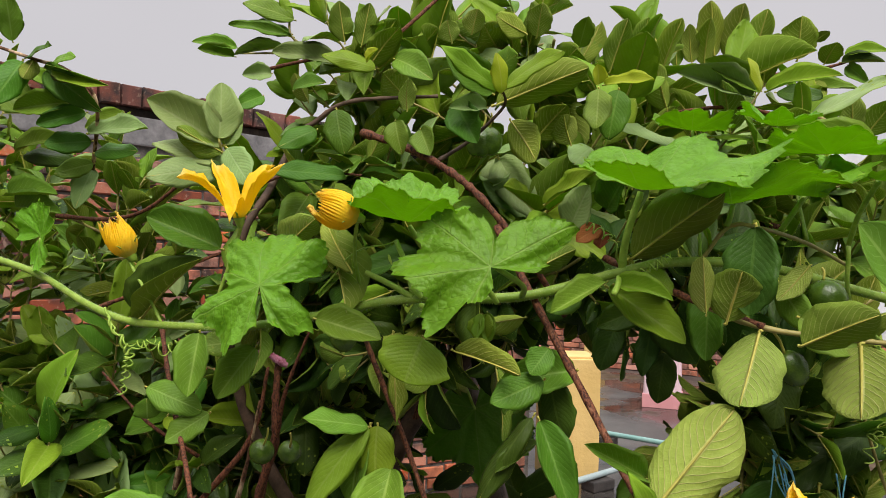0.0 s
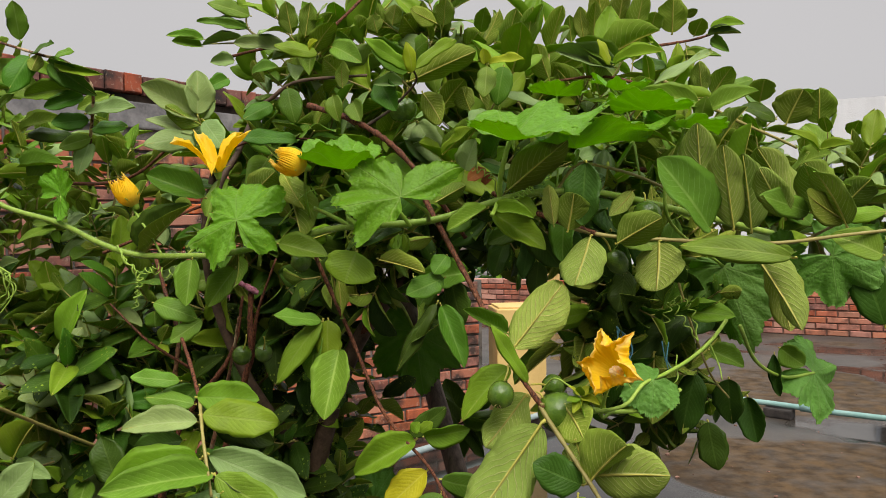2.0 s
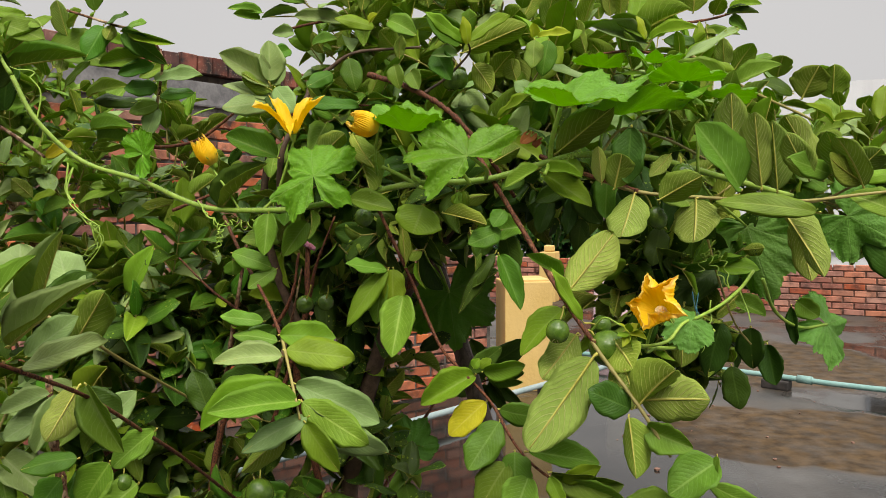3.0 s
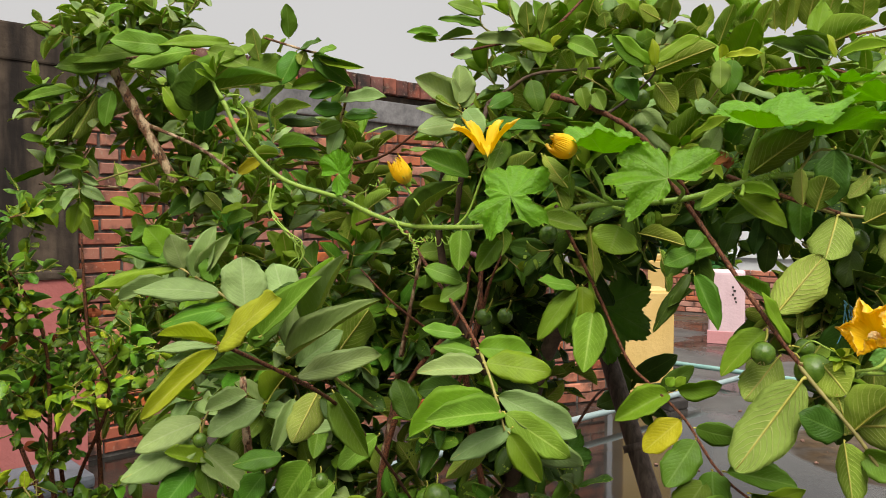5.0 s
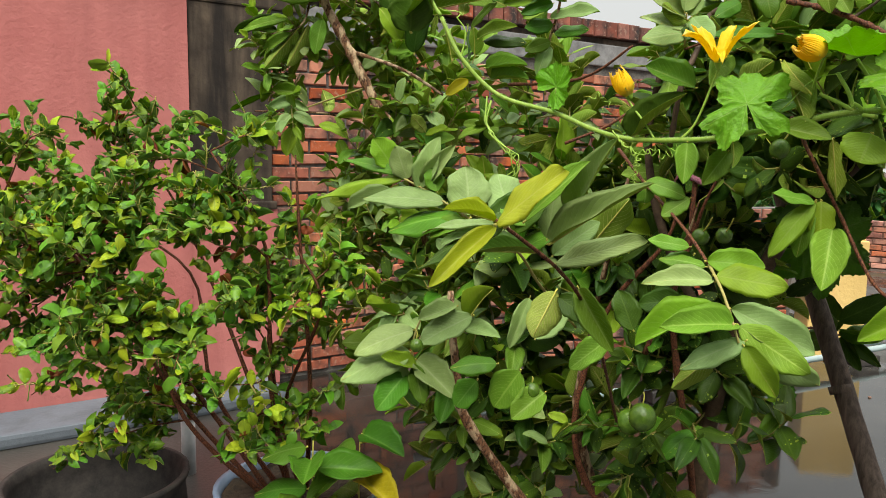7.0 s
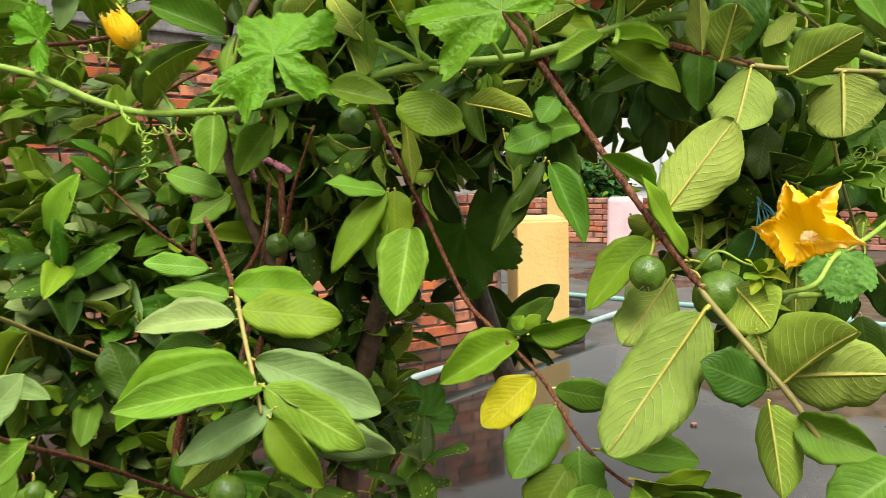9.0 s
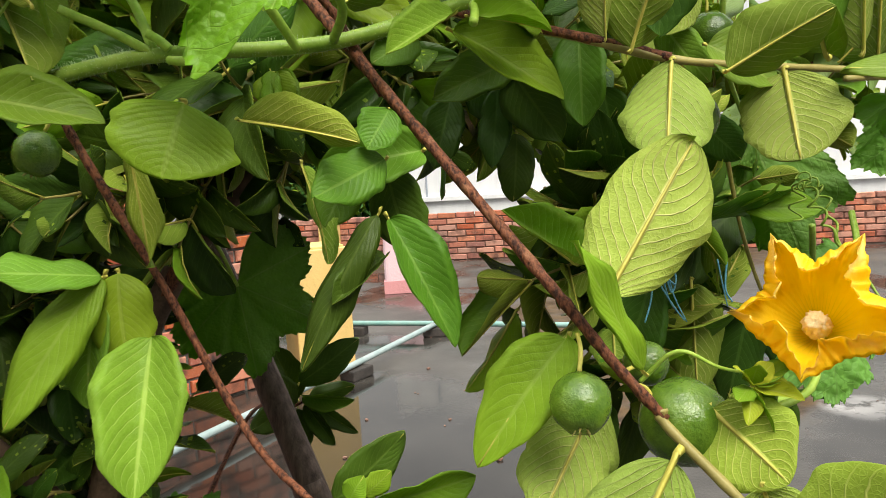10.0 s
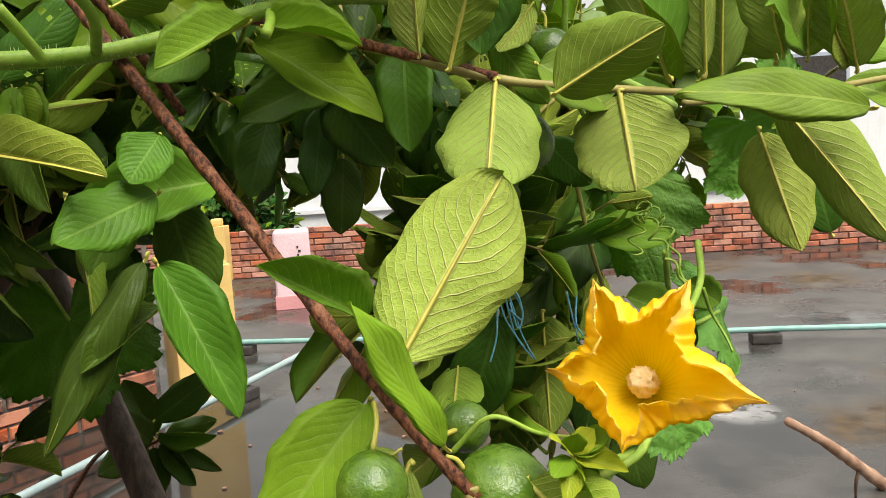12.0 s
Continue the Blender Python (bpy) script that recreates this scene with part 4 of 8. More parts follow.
def corolla(name, base, axis, up, profile, notch, parent, lobes=5, curl=0.25, twist=0.0, seed=0, rough=0.04, uneven=(1, 1, 1, 1, 1), crinkle=0.006, lean=(0, 0, 0, 0, 0), flap=0.0, fall=(0, 0, 0, 0, 0), sharp=0.62):
    """A five-lobed corolla. profile: (out, along) from throat to rim in metres; notch: how far the rim falls back between the lobes."""
    rs = np.random.RandomState(seed)
    ph = rs.rand(5) * 6.28
    seg, rings = 180, 24
    pr = smooth_path([(a, b, 0) for a, b in profile], 8)
    verts, uv = [], []
    for i in range(rings + 1):
        for k in range(seg):
            th = 2 * math.pi * k / seg
            off = abs(((th / (2 * math.pi) * lobes) + 0.5) % 1.0 - 0.5) * 2
            lob = 1 - off
            un = uneven[int(((th / (2 * math.pi) * 5) + 0.5) % 5)]
            reach = (1 - notch * off ** sharp) * (1 - (1 - un) * lob ** 0.7)
            v = i / rings
            edge = max(0.0, (v - 0.76) / 0.24) if flap else 0.0
            s = (min(1.0, v / 0.76) if flap else v) * reach
            f = s * (len(pr) - 1)
            j = min(int(f), len(pr) - 2)
            p = pr[j] + (pr[j + 1] - pr[j]) * (f - j)
            r, z = p[0], p[1]
            side = math.sin(th * lobes)
            lift = curl * r * (1 - lob) * max(0.0, s - 0.35)
            z += lift * 1.6
            r -= lift * 0.5
            z += rough * r * s * math.sin(7 * th + ph[0] + 5 * s) + rough * 0.5 * r * s * math.sin(17 * th + ph[1] + 13 * s)
            if s > 0.45:
                g = (s - 0.45) * crinkle
                z += g * math.sin(29 * th + ph[2] + 9 * s) * 0.6 + g * math.sin(53 * th + ph[3] + 17 * s) * 0.4
                r += g * 0.5 * math.sin(37 * th + ph[4] + 11 * s)
            z -= fall[int(((th / (2 * math.pi) * 5) + 0.5) % 5)] * lob ** 0.6 * s ** 3
            fold = 0.0
            if edge:
                # margin rolled over the face, puckered
                size = flap * (0.25 + 0.75 * min(1.0, off * 1.5)) * (1 + 0.22 * math.sin(11 * th + ph[1]))
                r -= size * math.sin(edge * 1.9) * 0.95 - 0.0007 * math.sin(41 * th + 5 * edge) * edge
                z += size * (1 - math.cos(edge * 2.0)) * 0.75 + 0.0010 * math.sin(36 * th + ph[4] + 4 * edge) * edge
                which = ((th / (2 * math.pi) * lobes) + 0.5) % 1.0 - 0.5
                fold = -math.copysign(min(abs(which) * 2 * math.pi / lobes * 0.8, 0.45 * size * math.sin(edge * 1.7) * min(1.0, s * 1.1) / max(r, 0.01)), which)
            a = th + fold + twist * s + 0.10 * s * side * curl + math.radians(float(np.interp(th / (2 * math.pi) * 5, range(6), (*lean, lean[0]))))
            verts.append((r * math.cos(a), r * math.sin(a), z))
            uv.append((s + 0.3 * edge, k / seg))
    n = len(verts)
    inner = list(verts)
    outer = [(x * 1.012, y * 1.012, z - 0.0007) for x, y, z in verts]
    faces, mi = [], []
    for i in range(rings):
        for k in range(seg):
            q = (i * seg + k, i * seg + (k + 1) % seg, (i + 1) * seg + (k + 1) % seg, (i + 1) * seg + k)
            faces.append(q)
            mi.append(0)
            faces.append(tuple(n + j for j in q[::-1]))
            mi.append(1)
    for k in range(seg):
        a, b = rings * seg + k, rings * seg + (k + 1) % seg
        faces.append((a, b, n + b, n + a))
        mi.append(1)
    ob = mesh_object(name, inner + outer, faces, [M["petal_in"], M["petal_out"]], None, "", mi, uv + uv)
    z = Vector(axis).normalized()
    x = Vector(up)
    x = (x - z * x.dot(z)).normalized()
    ob.matrix_basis = Matrix.Translation(base) @ Matrix((x, z.cross(x), z)).transposed().to_4x4()
    local(parent, ob)
    return ob


def calyx(base, axis, parent, r=0.011, length=0.022):
    """The green cup under a flower with five narrow sepals."""
    z = Vector(axis).normalized()
    x = z.orthogonal().normalized()
    y = z.cross(x)
    v, f = tube_data([Vector(base) - z * 0.010, Vector(base) - z * 0.004, Vector(base) + z * 0.004, Vector(base) + z * 0.012], 0.004, r, 12, 3)
    ob = mesh_object("calyx", v, f, [M["vine"]], None, "ribbed green calyx with narrow sepals")
    local(parent, ob)
    for k in range(5):
        a = 2 * math.pi * k / 5 + 0.3
        o = x * math.cos(a) + y * math.sin(a)
        p = Vector(base) + z * 0.008 + o * r * 0.95
        tube("sepal", [p, p + z * length * 0.25 + o * 0.008, p + z * length * 0.4 + o * 0.018], 0.0018, 0.0004, M["vine"], parent, 5, 3)


def flower_open(base, axis, up):
    b, z = Vector(base), Vector(axis).normalized()
    fl = corolla("flower", base, axis, up, [(0.006, -0.026), (0.014, -0.018), (0.025, -0.004), (0.039, 0.011), (0.056, 0.020), (0.076, 0.020)], 0.38, vine, 5, 0.45, 0.0, 2, 0.04, (0.92, 0.80, 0.74, 1.0, 0.93), 0.007, (-5, -11, -2, 10, 13), 0.013, sharp=0.60)
    fl["label"] = "wide open orange-yellow star flower"
    bm = bmesh.new()
    bmesh.ops.create_icosphere(bm, subdivisions=4, radius=1.0)
    q = z.to_track_quat("Z", "Y").to_matrix()
    for v in bm.verts:
        k = 1 + 0.20 * noise.noise(v.co * 3.1) + 0.22 * noise.noise(v.co * 7.0) + 0.10 * noise.noise(v.co * 16.0)
        v.co = q @ Vector((v.co.x * 0.0095 * k, v.co.y * 0.0095 * k, v.co.z * 0.013 * k)) + b - z * 0.010
    local(fl, part("stamen", bm, M["stamen"], None, "pale orange pollen column", True))
    calyx(b - z * 0.042, z, fl, 0.006, 0.008)


def flower_cup(base, axis):
    fl = corolla("flower", base, axis, (0.1, -1, 0.3), [(0.004, 0.0), (0.014, 0.012), (0.024, 0.028), (0.038, 0.046), (0.058, 0.062), (0.080, 0.074)], 0.60, vine, 5, 1.0, 0.0, 5, 0.05, (0.85, 1.0, 0.98, 1.0, 1.0), 0.010, fall=(0.095, 0, 0, 0, 0), sharp=0.75)
    fl["label"] = "half-open orange-yellow flower seen from its side"
    calyx(base, axis, fl)


def flower_bud(base, axis):
    fl = corolla("flower", base, axis, (1, 0, 0), [(0.008, 0.0), (0.019, 0.014), (0.022, 0.030), (0.018, 0.050), (0.014, 0.066)], 0.30, vine, 5, 0.15, 1.6, 8, 0.20)
    fl["label"] = "twisted closed yellow bud"
    calyx(base, axis, fl, 0.013, 0.03)


def flower_wilted(base, axis):
    fl = corolla("flower", base, axis, (0, 0, 1), [(0.008, 0.0), (0.020, 0.010), (0.025, 0.026), (0.020, 0.044), (0.010, 0.058)], 0.18, vine, 5, 0.3, 0.6, 12, 0.03, (1, 0.8, 1.05, 0.85, 0.95), 0.011)
    fl["label"] = "crumpled fading orange flower"
    calyx(base, axis, fl)


def tendril(pts, coil, turns, r):
    """A thin curl along a line, wound tighter towards its end."""
    line = smooth_path(pts, 24)
    n = len(line)
    out = []
    for i, p in enumerate(line):
        f = i / (n - 1)
        a = 2 * math.pi * turns * f ** 1.2
        d = line[min(i + 1, n - 1)] - line[max(i - 1, 0)]
        d = Vector(d).normalized()
        x = d.orthogonal().normalized()
        y = d.cross(x)
        g = coil * min(1.0, 2.2 * f)
        out.append(Vector(p) + (x * math.cos(a) + y * math.sin(a)) * g)
    return tube("tendril", out, r, r * 0.55, M["vine"], vine, 5, 1, 0, straight=True)


TWINE = holder("twine", (0.50, 1.17, 1.2), "frayed blue plastic twine caught on a twig", "twine")


def strand(pts):
    tube("strand", pts, 0.0014, 0.0010, M["twine"], TWINE, 4, 6)



# reddish stem that hangs from the crown, its leaves and fruit
tube("branch", [(0.081, 1.16, 1.557), (0.106, 1.12, 1.509), (0.134, 1.08, 1.457), (0.197, 0.99, 1.342), (0.243, 0.915, 1.256), (0.275, 0.885, 1.202), (0.306, 0.866, 1.159)], 0.0056, 0.0042, M["bark"], guava, 9, 10, 0.264)
tube("branch", [(0.304, 0.868, 1.166), (0.307, 0.86, 1.152), (0.366, 0.78, 1.066), (0.387, 0.76, 1.03), (0.409, 0.74, 0.993)], 0.0042, 0.0026, M["bark_green"], guava, 9, 10, 0.264)
leaf(guava, (0.152, 1.02, 1.398), (0.129, 1, 1.369), (0.14, -0.86, 0.48), 0.037, "deep", 3)
leaf(guava, (0.146, 1.02, 1.358), (0.081, 0.985, 1.332), (0.29, -0.85, 0.43), 0.045, "deep", 6)
leaf(guava, (0.034, 1, 1.394), (0.12, 0.97, 1.377), (0.36, 0.68, 0.64), 0.039, "top", 0)
leaf(guava, (0.142, 1, 1.31), (0.183, 0.955, 1.211), (0.17, -0.87, 0.46), 0.043, "deep", 0)
leaf(guava, (0.158, 1.08, 1.351), (0.17, 1.06, 1.269), (-0.43, -0.89, 0.16), 0.053, "dark", 4)
leaf(guava, (0.132, 1, 1.314), (0.051, 0.96, 1.214), (-0.23, -0.83, 0.51), 0.032, "dark", 4)
leaf(guava, (0.141, 1.02, 1.278), (0.088, 0.98, 1.251), (0.02, -0.58, 0.81), 0.024, "dark", 2)
leaf(guava, (0.251, 0.89, 1.276), (0.183, 0.84, 1.322), (0.61, -0.79, 0.2), 0.026, "top", 2)
leaf(guava, (0.281, 0.851, 1.203), (0.222, 0.826, 1.3), (0.1, -0.8, 0.5), 0.024, "young", 6)
leaf(guava, (0.259, 0.86, 1.255), (0.343, 0.885, 1.353), (0.2, 0.89, -0.4), 0.078, "pale", 8)
leaf(guava, (0.405, 1, 1.427), (0.372, 0.96, 1.341), (0.40, 0.77, -0.5), 0.078, "pale", 8)
leaf(guava, (0.525, 1, 1.416), (0.516, 0.97, 1.331), (0.61, 0.73, -0.32), 0.092, "pale", 9)
leaf(guava, (0.449, 0.98, 1.418), (0.514, 0.93, 1.464), (0.37, 0.84, 0.39), 0.062, "top", 0)
leaf(guava, (0.341, 1, 1.451), (0.33, 0.98, 1.521), (0.02, 0.96, 0.28), 0.031, "pale", 2)
leaf(guava, (0.366, 1, 1.441), (0.375, 0.97, 1.509), (0.29, 0.89, 0.35), 0.065, "dark", 5)
leaf(guava, (0.714, 0.909, 1.393), (0.544, 0.913, 1.426), (0.05, -0.95, 0.35), 0.048, "top", 1)
leaf(guava, (0.674, 0.97, 1.406), (0.738, 0.9, 1.277), (0.83, 0.54, 0.12), 0.058, "pale", 0)
leaf(guava, (0.758, 1.04, 1.459), (0.705, 1.02, 1.547), (0.46, 0.77, 0.45), 0.059, "pale", 6)
leaf(guava, (0.867, 1.04, 1.444), (0.815, 1.02, 1.552), (0.77, 0.45, 0.45), 0.069, "pale", 1)
leaf(guava, (0.84, 1.08, 1.461), (0.807, 1.05, 1.566), (0.64, 0.66, 0.39), 0.061, "pale", 4)
# grown leaf under the crown, brightened by the lighter young skin
leaf(guava, (0.237, 1.1, 1.475), (0.334, 1.06, 1.41), (-0.1, -0.85, 0.5), 0.056, "young", 0)
leaf(guava, (0.33, 1.18, 1.457), (0.23, 1.14, 1.423), (0.27, -0.86, 0.44), 0.053, "deep", 3)
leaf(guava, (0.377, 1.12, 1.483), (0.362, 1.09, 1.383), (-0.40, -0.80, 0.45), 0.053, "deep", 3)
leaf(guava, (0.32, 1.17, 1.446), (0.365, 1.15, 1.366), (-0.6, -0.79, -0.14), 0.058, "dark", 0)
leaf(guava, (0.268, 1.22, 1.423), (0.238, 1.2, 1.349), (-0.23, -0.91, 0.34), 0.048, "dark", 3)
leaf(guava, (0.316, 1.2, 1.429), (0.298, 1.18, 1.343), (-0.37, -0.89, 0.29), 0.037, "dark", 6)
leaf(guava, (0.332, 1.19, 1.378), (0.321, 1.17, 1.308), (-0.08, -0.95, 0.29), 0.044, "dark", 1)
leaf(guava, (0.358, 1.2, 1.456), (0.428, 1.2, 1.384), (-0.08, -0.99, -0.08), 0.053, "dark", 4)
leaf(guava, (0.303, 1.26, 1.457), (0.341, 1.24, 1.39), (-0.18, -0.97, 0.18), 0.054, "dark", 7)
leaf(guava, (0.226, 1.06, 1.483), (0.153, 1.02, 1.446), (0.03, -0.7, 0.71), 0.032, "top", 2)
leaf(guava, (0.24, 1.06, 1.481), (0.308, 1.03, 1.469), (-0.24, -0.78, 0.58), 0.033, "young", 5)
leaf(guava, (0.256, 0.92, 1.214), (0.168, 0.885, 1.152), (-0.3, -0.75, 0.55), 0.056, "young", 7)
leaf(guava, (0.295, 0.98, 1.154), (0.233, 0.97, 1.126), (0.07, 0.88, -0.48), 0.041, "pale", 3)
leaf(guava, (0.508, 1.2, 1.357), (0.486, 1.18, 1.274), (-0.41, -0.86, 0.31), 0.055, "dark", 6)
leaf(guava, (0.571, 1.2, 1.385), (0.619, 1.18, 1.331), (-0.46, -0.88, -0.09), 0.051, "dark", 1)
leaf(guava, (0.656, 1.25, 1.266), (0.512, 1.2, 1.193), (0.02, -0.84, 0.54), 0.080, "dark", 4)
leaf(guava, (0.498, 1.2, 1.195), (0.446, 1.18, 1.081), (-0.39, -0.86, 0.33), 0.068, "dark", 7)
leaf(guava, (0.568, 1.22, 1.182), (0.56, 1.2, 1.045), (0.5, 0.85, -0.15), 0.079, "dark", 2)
leaf(guava, (0.133, 1.08, 1.497), (0.187, 1.08, 1.528), (-0.08, 0.99, 0.15), 0.038, "dark", 5)
leaf(guava, (0.122, 1.1, 1.43), (0.051, 1.08, 1.416), (-0.16, 0.88, -0.45), 0.029, "top", 0)
leaf(guava, (0.072, 1.06, 1.438), (0.074, 1.04, 1.402), (0.06, -0.87, 0.48), 0.023, "young", 3)
leaf(guava, (0.062, 1.06, 1.437), (0.059, 1.04, 1.405), (-0.34, -0.78, 0.52), 0.018, "young", 6)
leaf(guava, (0.468, 1.12, 1.488), (0.496, 1.08, 1.419), (-0.75, -0.66, 0.07), 0.044, "top", 1)
leaf(guava, (0.501, 1.1, 1.511), (0.461, 1.1, 1.458), (0.39, 0.88, -0.29), 0.033, "pale", 4)

# level twig to the right with large pale-backed leaves
tube("branch", [(0.243, 1.2, 1.515), (0.295, 1.12, 1.485), (0.345, 1.06, 1.46), (0.418, 1.02, 1.433), (0.534, 1.01, 1.422), (0.71, 1, 1.413), (0.858, 1, 1.427), (1.075, 1, 1.449)], 0.0045, 0.003, M["bark_green"], guava, 9, 10, 0.22)
tube("branch", [(0.243, 1.199, 1.516), (0.295, 1.119, 1.486), (0.345, 1.059, 1.461), (0.417, 1.019, 1.434)], 0.005, 0.0046, M["bark"], guava, 9, 10, 0.264)
leaf(guava, (0.63, 1.06, 1.441), (0.535, 1, 1.567), (0.60, -0.79, 0.08), 0.112, "top", 0)
leaf(guava, (0.625, 1.08, 1.469), (0.603, 1.05, 1.633), (0.13, 0.97, 0.2), 0.078, "pale", 0)
leaf(guava, (0.673, 1.06, 1.444), (0.642, 1.03, 1.592), (0.14, 0.96, 0.22), 0.071, "pale", 0)
leaf(guava, (0.714, 1.08, 1.438), (0.69, 1.05, 1.578), (0.49, 0.83, 0.26), 0.069, "pale", 0)
leaf(guava, (0.811, 1.1, 1.463), (0.71, 1.06, 1.59), (0.02, 0.95, 0.31), 0.081, "pale", 0)
leaf(guava, (0.805, 1.05, 1.467), (0.703, 1, 1.497), (0.48, -0.86, 0.17), 0.050, "top", 6)
leaf(guava, (0.87, 1.05, 1.45), (0.764, 1.02, 1.498), (-0.33, 0.93, -0.14), 0.056, "top", 1)
leaf(guava, (0.859, 1.05, 1.456), (0.906, 1, 1.477), (-0.73, -0.47, 0.50), 0.036, "young", 4)
leaf(guava, (0.908, 1, 1.391), (0.834, 1, 1.433), (0.13, -0.96, 0.23), 0.061, "top", 7)
leaf(guava, (0.766, 1.02, 1.397), (0.701, 1, 1.383), (0.11, -0.76, 0.64), 0.025, "top", 2)
leaf(guava, (0.736, 1.05, 1.378), (0.769, 1.03, 1.256), (0.67, 0.74, 0.06), 0.070, "pale", 0)
leaf(guava, (0.464, 1.03, 1.447), (0.52, 1, 1.409), (-0.16, -0.88, 0.46), 0.064, "top", 0)
leaf(guava, (0.398, 1, 1.557), (0.385, 0.98, 1.451), (-0.33, -0.92, 0.22), 0.066, "dark", 3)
leaf(guava, (0.279, 1.12, 1.535), (0.389, 1.1, 1.628), (0.11, 0.99, 0.08), 0.068, "top", 0)
leaf(guava, (1.02, 1.2, 1.242), (0.97, 1.2, 1.387), (-0.41, -0.9, -0.14), 0.084, "dark", 1)
tube("branch", [(0.594, 1, 1.408), (0.695, 1.03, 1.411), (0.789, 1.05, 1.415), (0.875, 1.06, 1.45), (1.005, 1.1, 1.467)], 0.003, 0.0025, M["bark_green"], guava, 9, 10, 0.22)
leaf(guava, (0.651, 1.22, 1.143), (0.61, 1.2, 1.023), (-0.42, -0.86, 0.29), 0.068, "dark", 4)
leaf(guava, (0.725, 1.24, 1.127), (0.719, 1.22, 1.037), (-0.49, -0.84, 0.22), 0.063, "dark", 7)
leaf(guava, (0.767, 1.25, 1.087), (0.779, 1.23, 0.997), (-0.5, -0.86, 0.12), 0.057, "dark", 2)
leaf(guava, (0.674, 1.2, 1.195), (0.739, 1.18, 1.167), (-0.04, -0.86, 0.51), 0.048, "top", 5)
leaf(guava, (0.854, 1.3, 1.181), (0.897, 1.28, 1.145), (-0.45, -0.89, -0.04), 0.052, "top", 0)
leaf(guava, (0.842, 1.3, 1.168), (0.841, 1.28, 1.081), (-0.67, -0.72, 0.17), 0.030, "dark", 3)
leaf(guava, (0.676, 1.22, 1.043), (0.689, 1.2, 0.949), (-0.46, -0.88, 0.12), 0.062, "dark", 6)
tube("branch", [(0.606, 1.2, 1.353), (0.644, 1.22, 1.241), (0.681, 1.22, 1.143), (0.719, 1.22, 1.093)], 0.003, 0.002, M["bark_green"], guava, 9, 10, 0.22)

# low shoot with dark leaves beside the pole
leaf(guava, (0.166, 2.36, 0.804), (0.312, 2.3, 0.904), (-0.33, -0.94, -0.09), 0.086, "dark", 1)
leaf(guava, (0.183, 2.36, 0.76), (0.282, 2.3, 0.806), (-0.61, -0.64, 0.46), 0.054, "dark", 4)
leaf(guava, (0.189, 2.36, 0.751), (0.29, 2.3, 0.661), (-0.34, -0.91, 0.22), 0.048, "dark", 7)
leaf(guava, (0.175, 2.36, 0.747), (0.239, 2.32, 0.637), (-0.27, -0.94, 0.19), 0.048, "dark", 2)
leaf(guava, (0.171, 2.36, 0.769), (0.285, 2.28, 0.757), (-0.57, -0.82, -0.04), 0.045, "top", 5)
leaf(guava, (0.158, 2.38, 0.758), (0.109, 2.4, 0.903), (0.27, -0.94, 0.22), 0.085, "dark", 0)
leaf(guava, (0.15, 2.36, 0.752), (0.088, 2.3, 0.85), (0.53, -0.83, -0.17), 0.067, "dark", 3)
leaf(guava, (0.155, 2.36, 0.737), (0.154, 2.32, 0.623), (-0.2, -0.92, 0.33), 0.069, "dark", 6)
leaf(guava, (0.143, 2.36, 0.746), (0.04, 2.3, 0.725), (0.32, -0.75, 0.58), 0.081, "dark", 1)
tube("branch", [(0.183, 2.36, 0.757), (0.129, 2.34, 0.748), (0.022, 2.2, 0.777), (-0.2, 1.8, 0.5)], 0.003, 0.006, M["bark"], guava, 9, 10, 0.22)
leaf(guava, (0.44, 1.3, 1.446), (0.476, 1.28, 1.343), (-0.35, -0.94, 0.06), 0.059, "dark", 4)
leaf(guava, (0.498, 1.3, 1.434), (0.516, 1.28, 1.309), (-0.37, -0.93, 0.1), 0.065, "dark", 7)
leaf(guava, (0.571, 1.32, 1.445), (0.577, 1.3, 1.329), (-0.4, -0.91, 0.14), 0.062, "dark", 2)
leaf(guava, (0.54, 1.34, 1.409), (0.465, 1.32, 1.304), (-0.21, -0.92, 0.33), 0.060, "deep", 5)
leaf(guava, (0.612, 1.3, 1.41), (0.6, 1.28, 1.285), (-0.41, -0.9, 0.18), 0.065, "dark", 0)
leaf(guava, (0.494, 1.34, 1.481), (0.417, 1.3, 1.388), (-0.05, -0.9, 0.43), 0.060, "dark", 3)

# spray of paired leaves
tube("branch", [(-0.51, 1.35, 1.385), (-0.423, 1.2, 1.295), (-0.335, 1.06, 1.213), (-0.283, 0.97, 1.151)], 0.0042, 0.0032, M["bark"], guava, 9, 10, 0.264)
tube("branch", [(-0.283, 0.97, 1.151), (-0.254, 0.9, 1.103), (-0.225, 0.85, 1.024)], 0.0032, 0.0024, M["bark_green"], guava, 9, 10, 0.22)
leaf(guava, (-0.322, 0.98, 1.184), (-0.402, 0.96, 1.197), (0.29, -0.85, 0.45), 0.033, "top", 6)
# young skin on three grown leaves of this spray paints them as lit
leaf(guava, (-0.286, 0.97, 1.158), (-0.179, 0.96, 1.157), (-0.09, -0.85, 0.45), 0.060, "young", 3)
leaf(guava, (-0.29, 0.96, 1.148), (-0.374, 0.95, 1.174), (0.28, -0.75, 0.61), 0.037, "top", 4)
leaf(guava, (-0.274, 0.93, 1.124), (-0.401, 0.9, 1.136), (0.24, -0.79, 0.57), 0.051, "sage", 7)
leaf(guava, (-0.268, 0.94, 1.134), (-0.138, 0.95, 1.117), (0.05, -0.85, 0.45), 0.066, "young", 6)
leaf(guava, (-0.262, 0.9, 1.07), (-0.414, 0.85, 1.019), (0.05, -0.60, 0.80), 0.062, "young", 5)
leaf(guava, (-0.233, 0.87, 1.053), (-0.349, 0.74, 1.075), (0.55, -0.55, 0.62), 0.058, "top", 0)
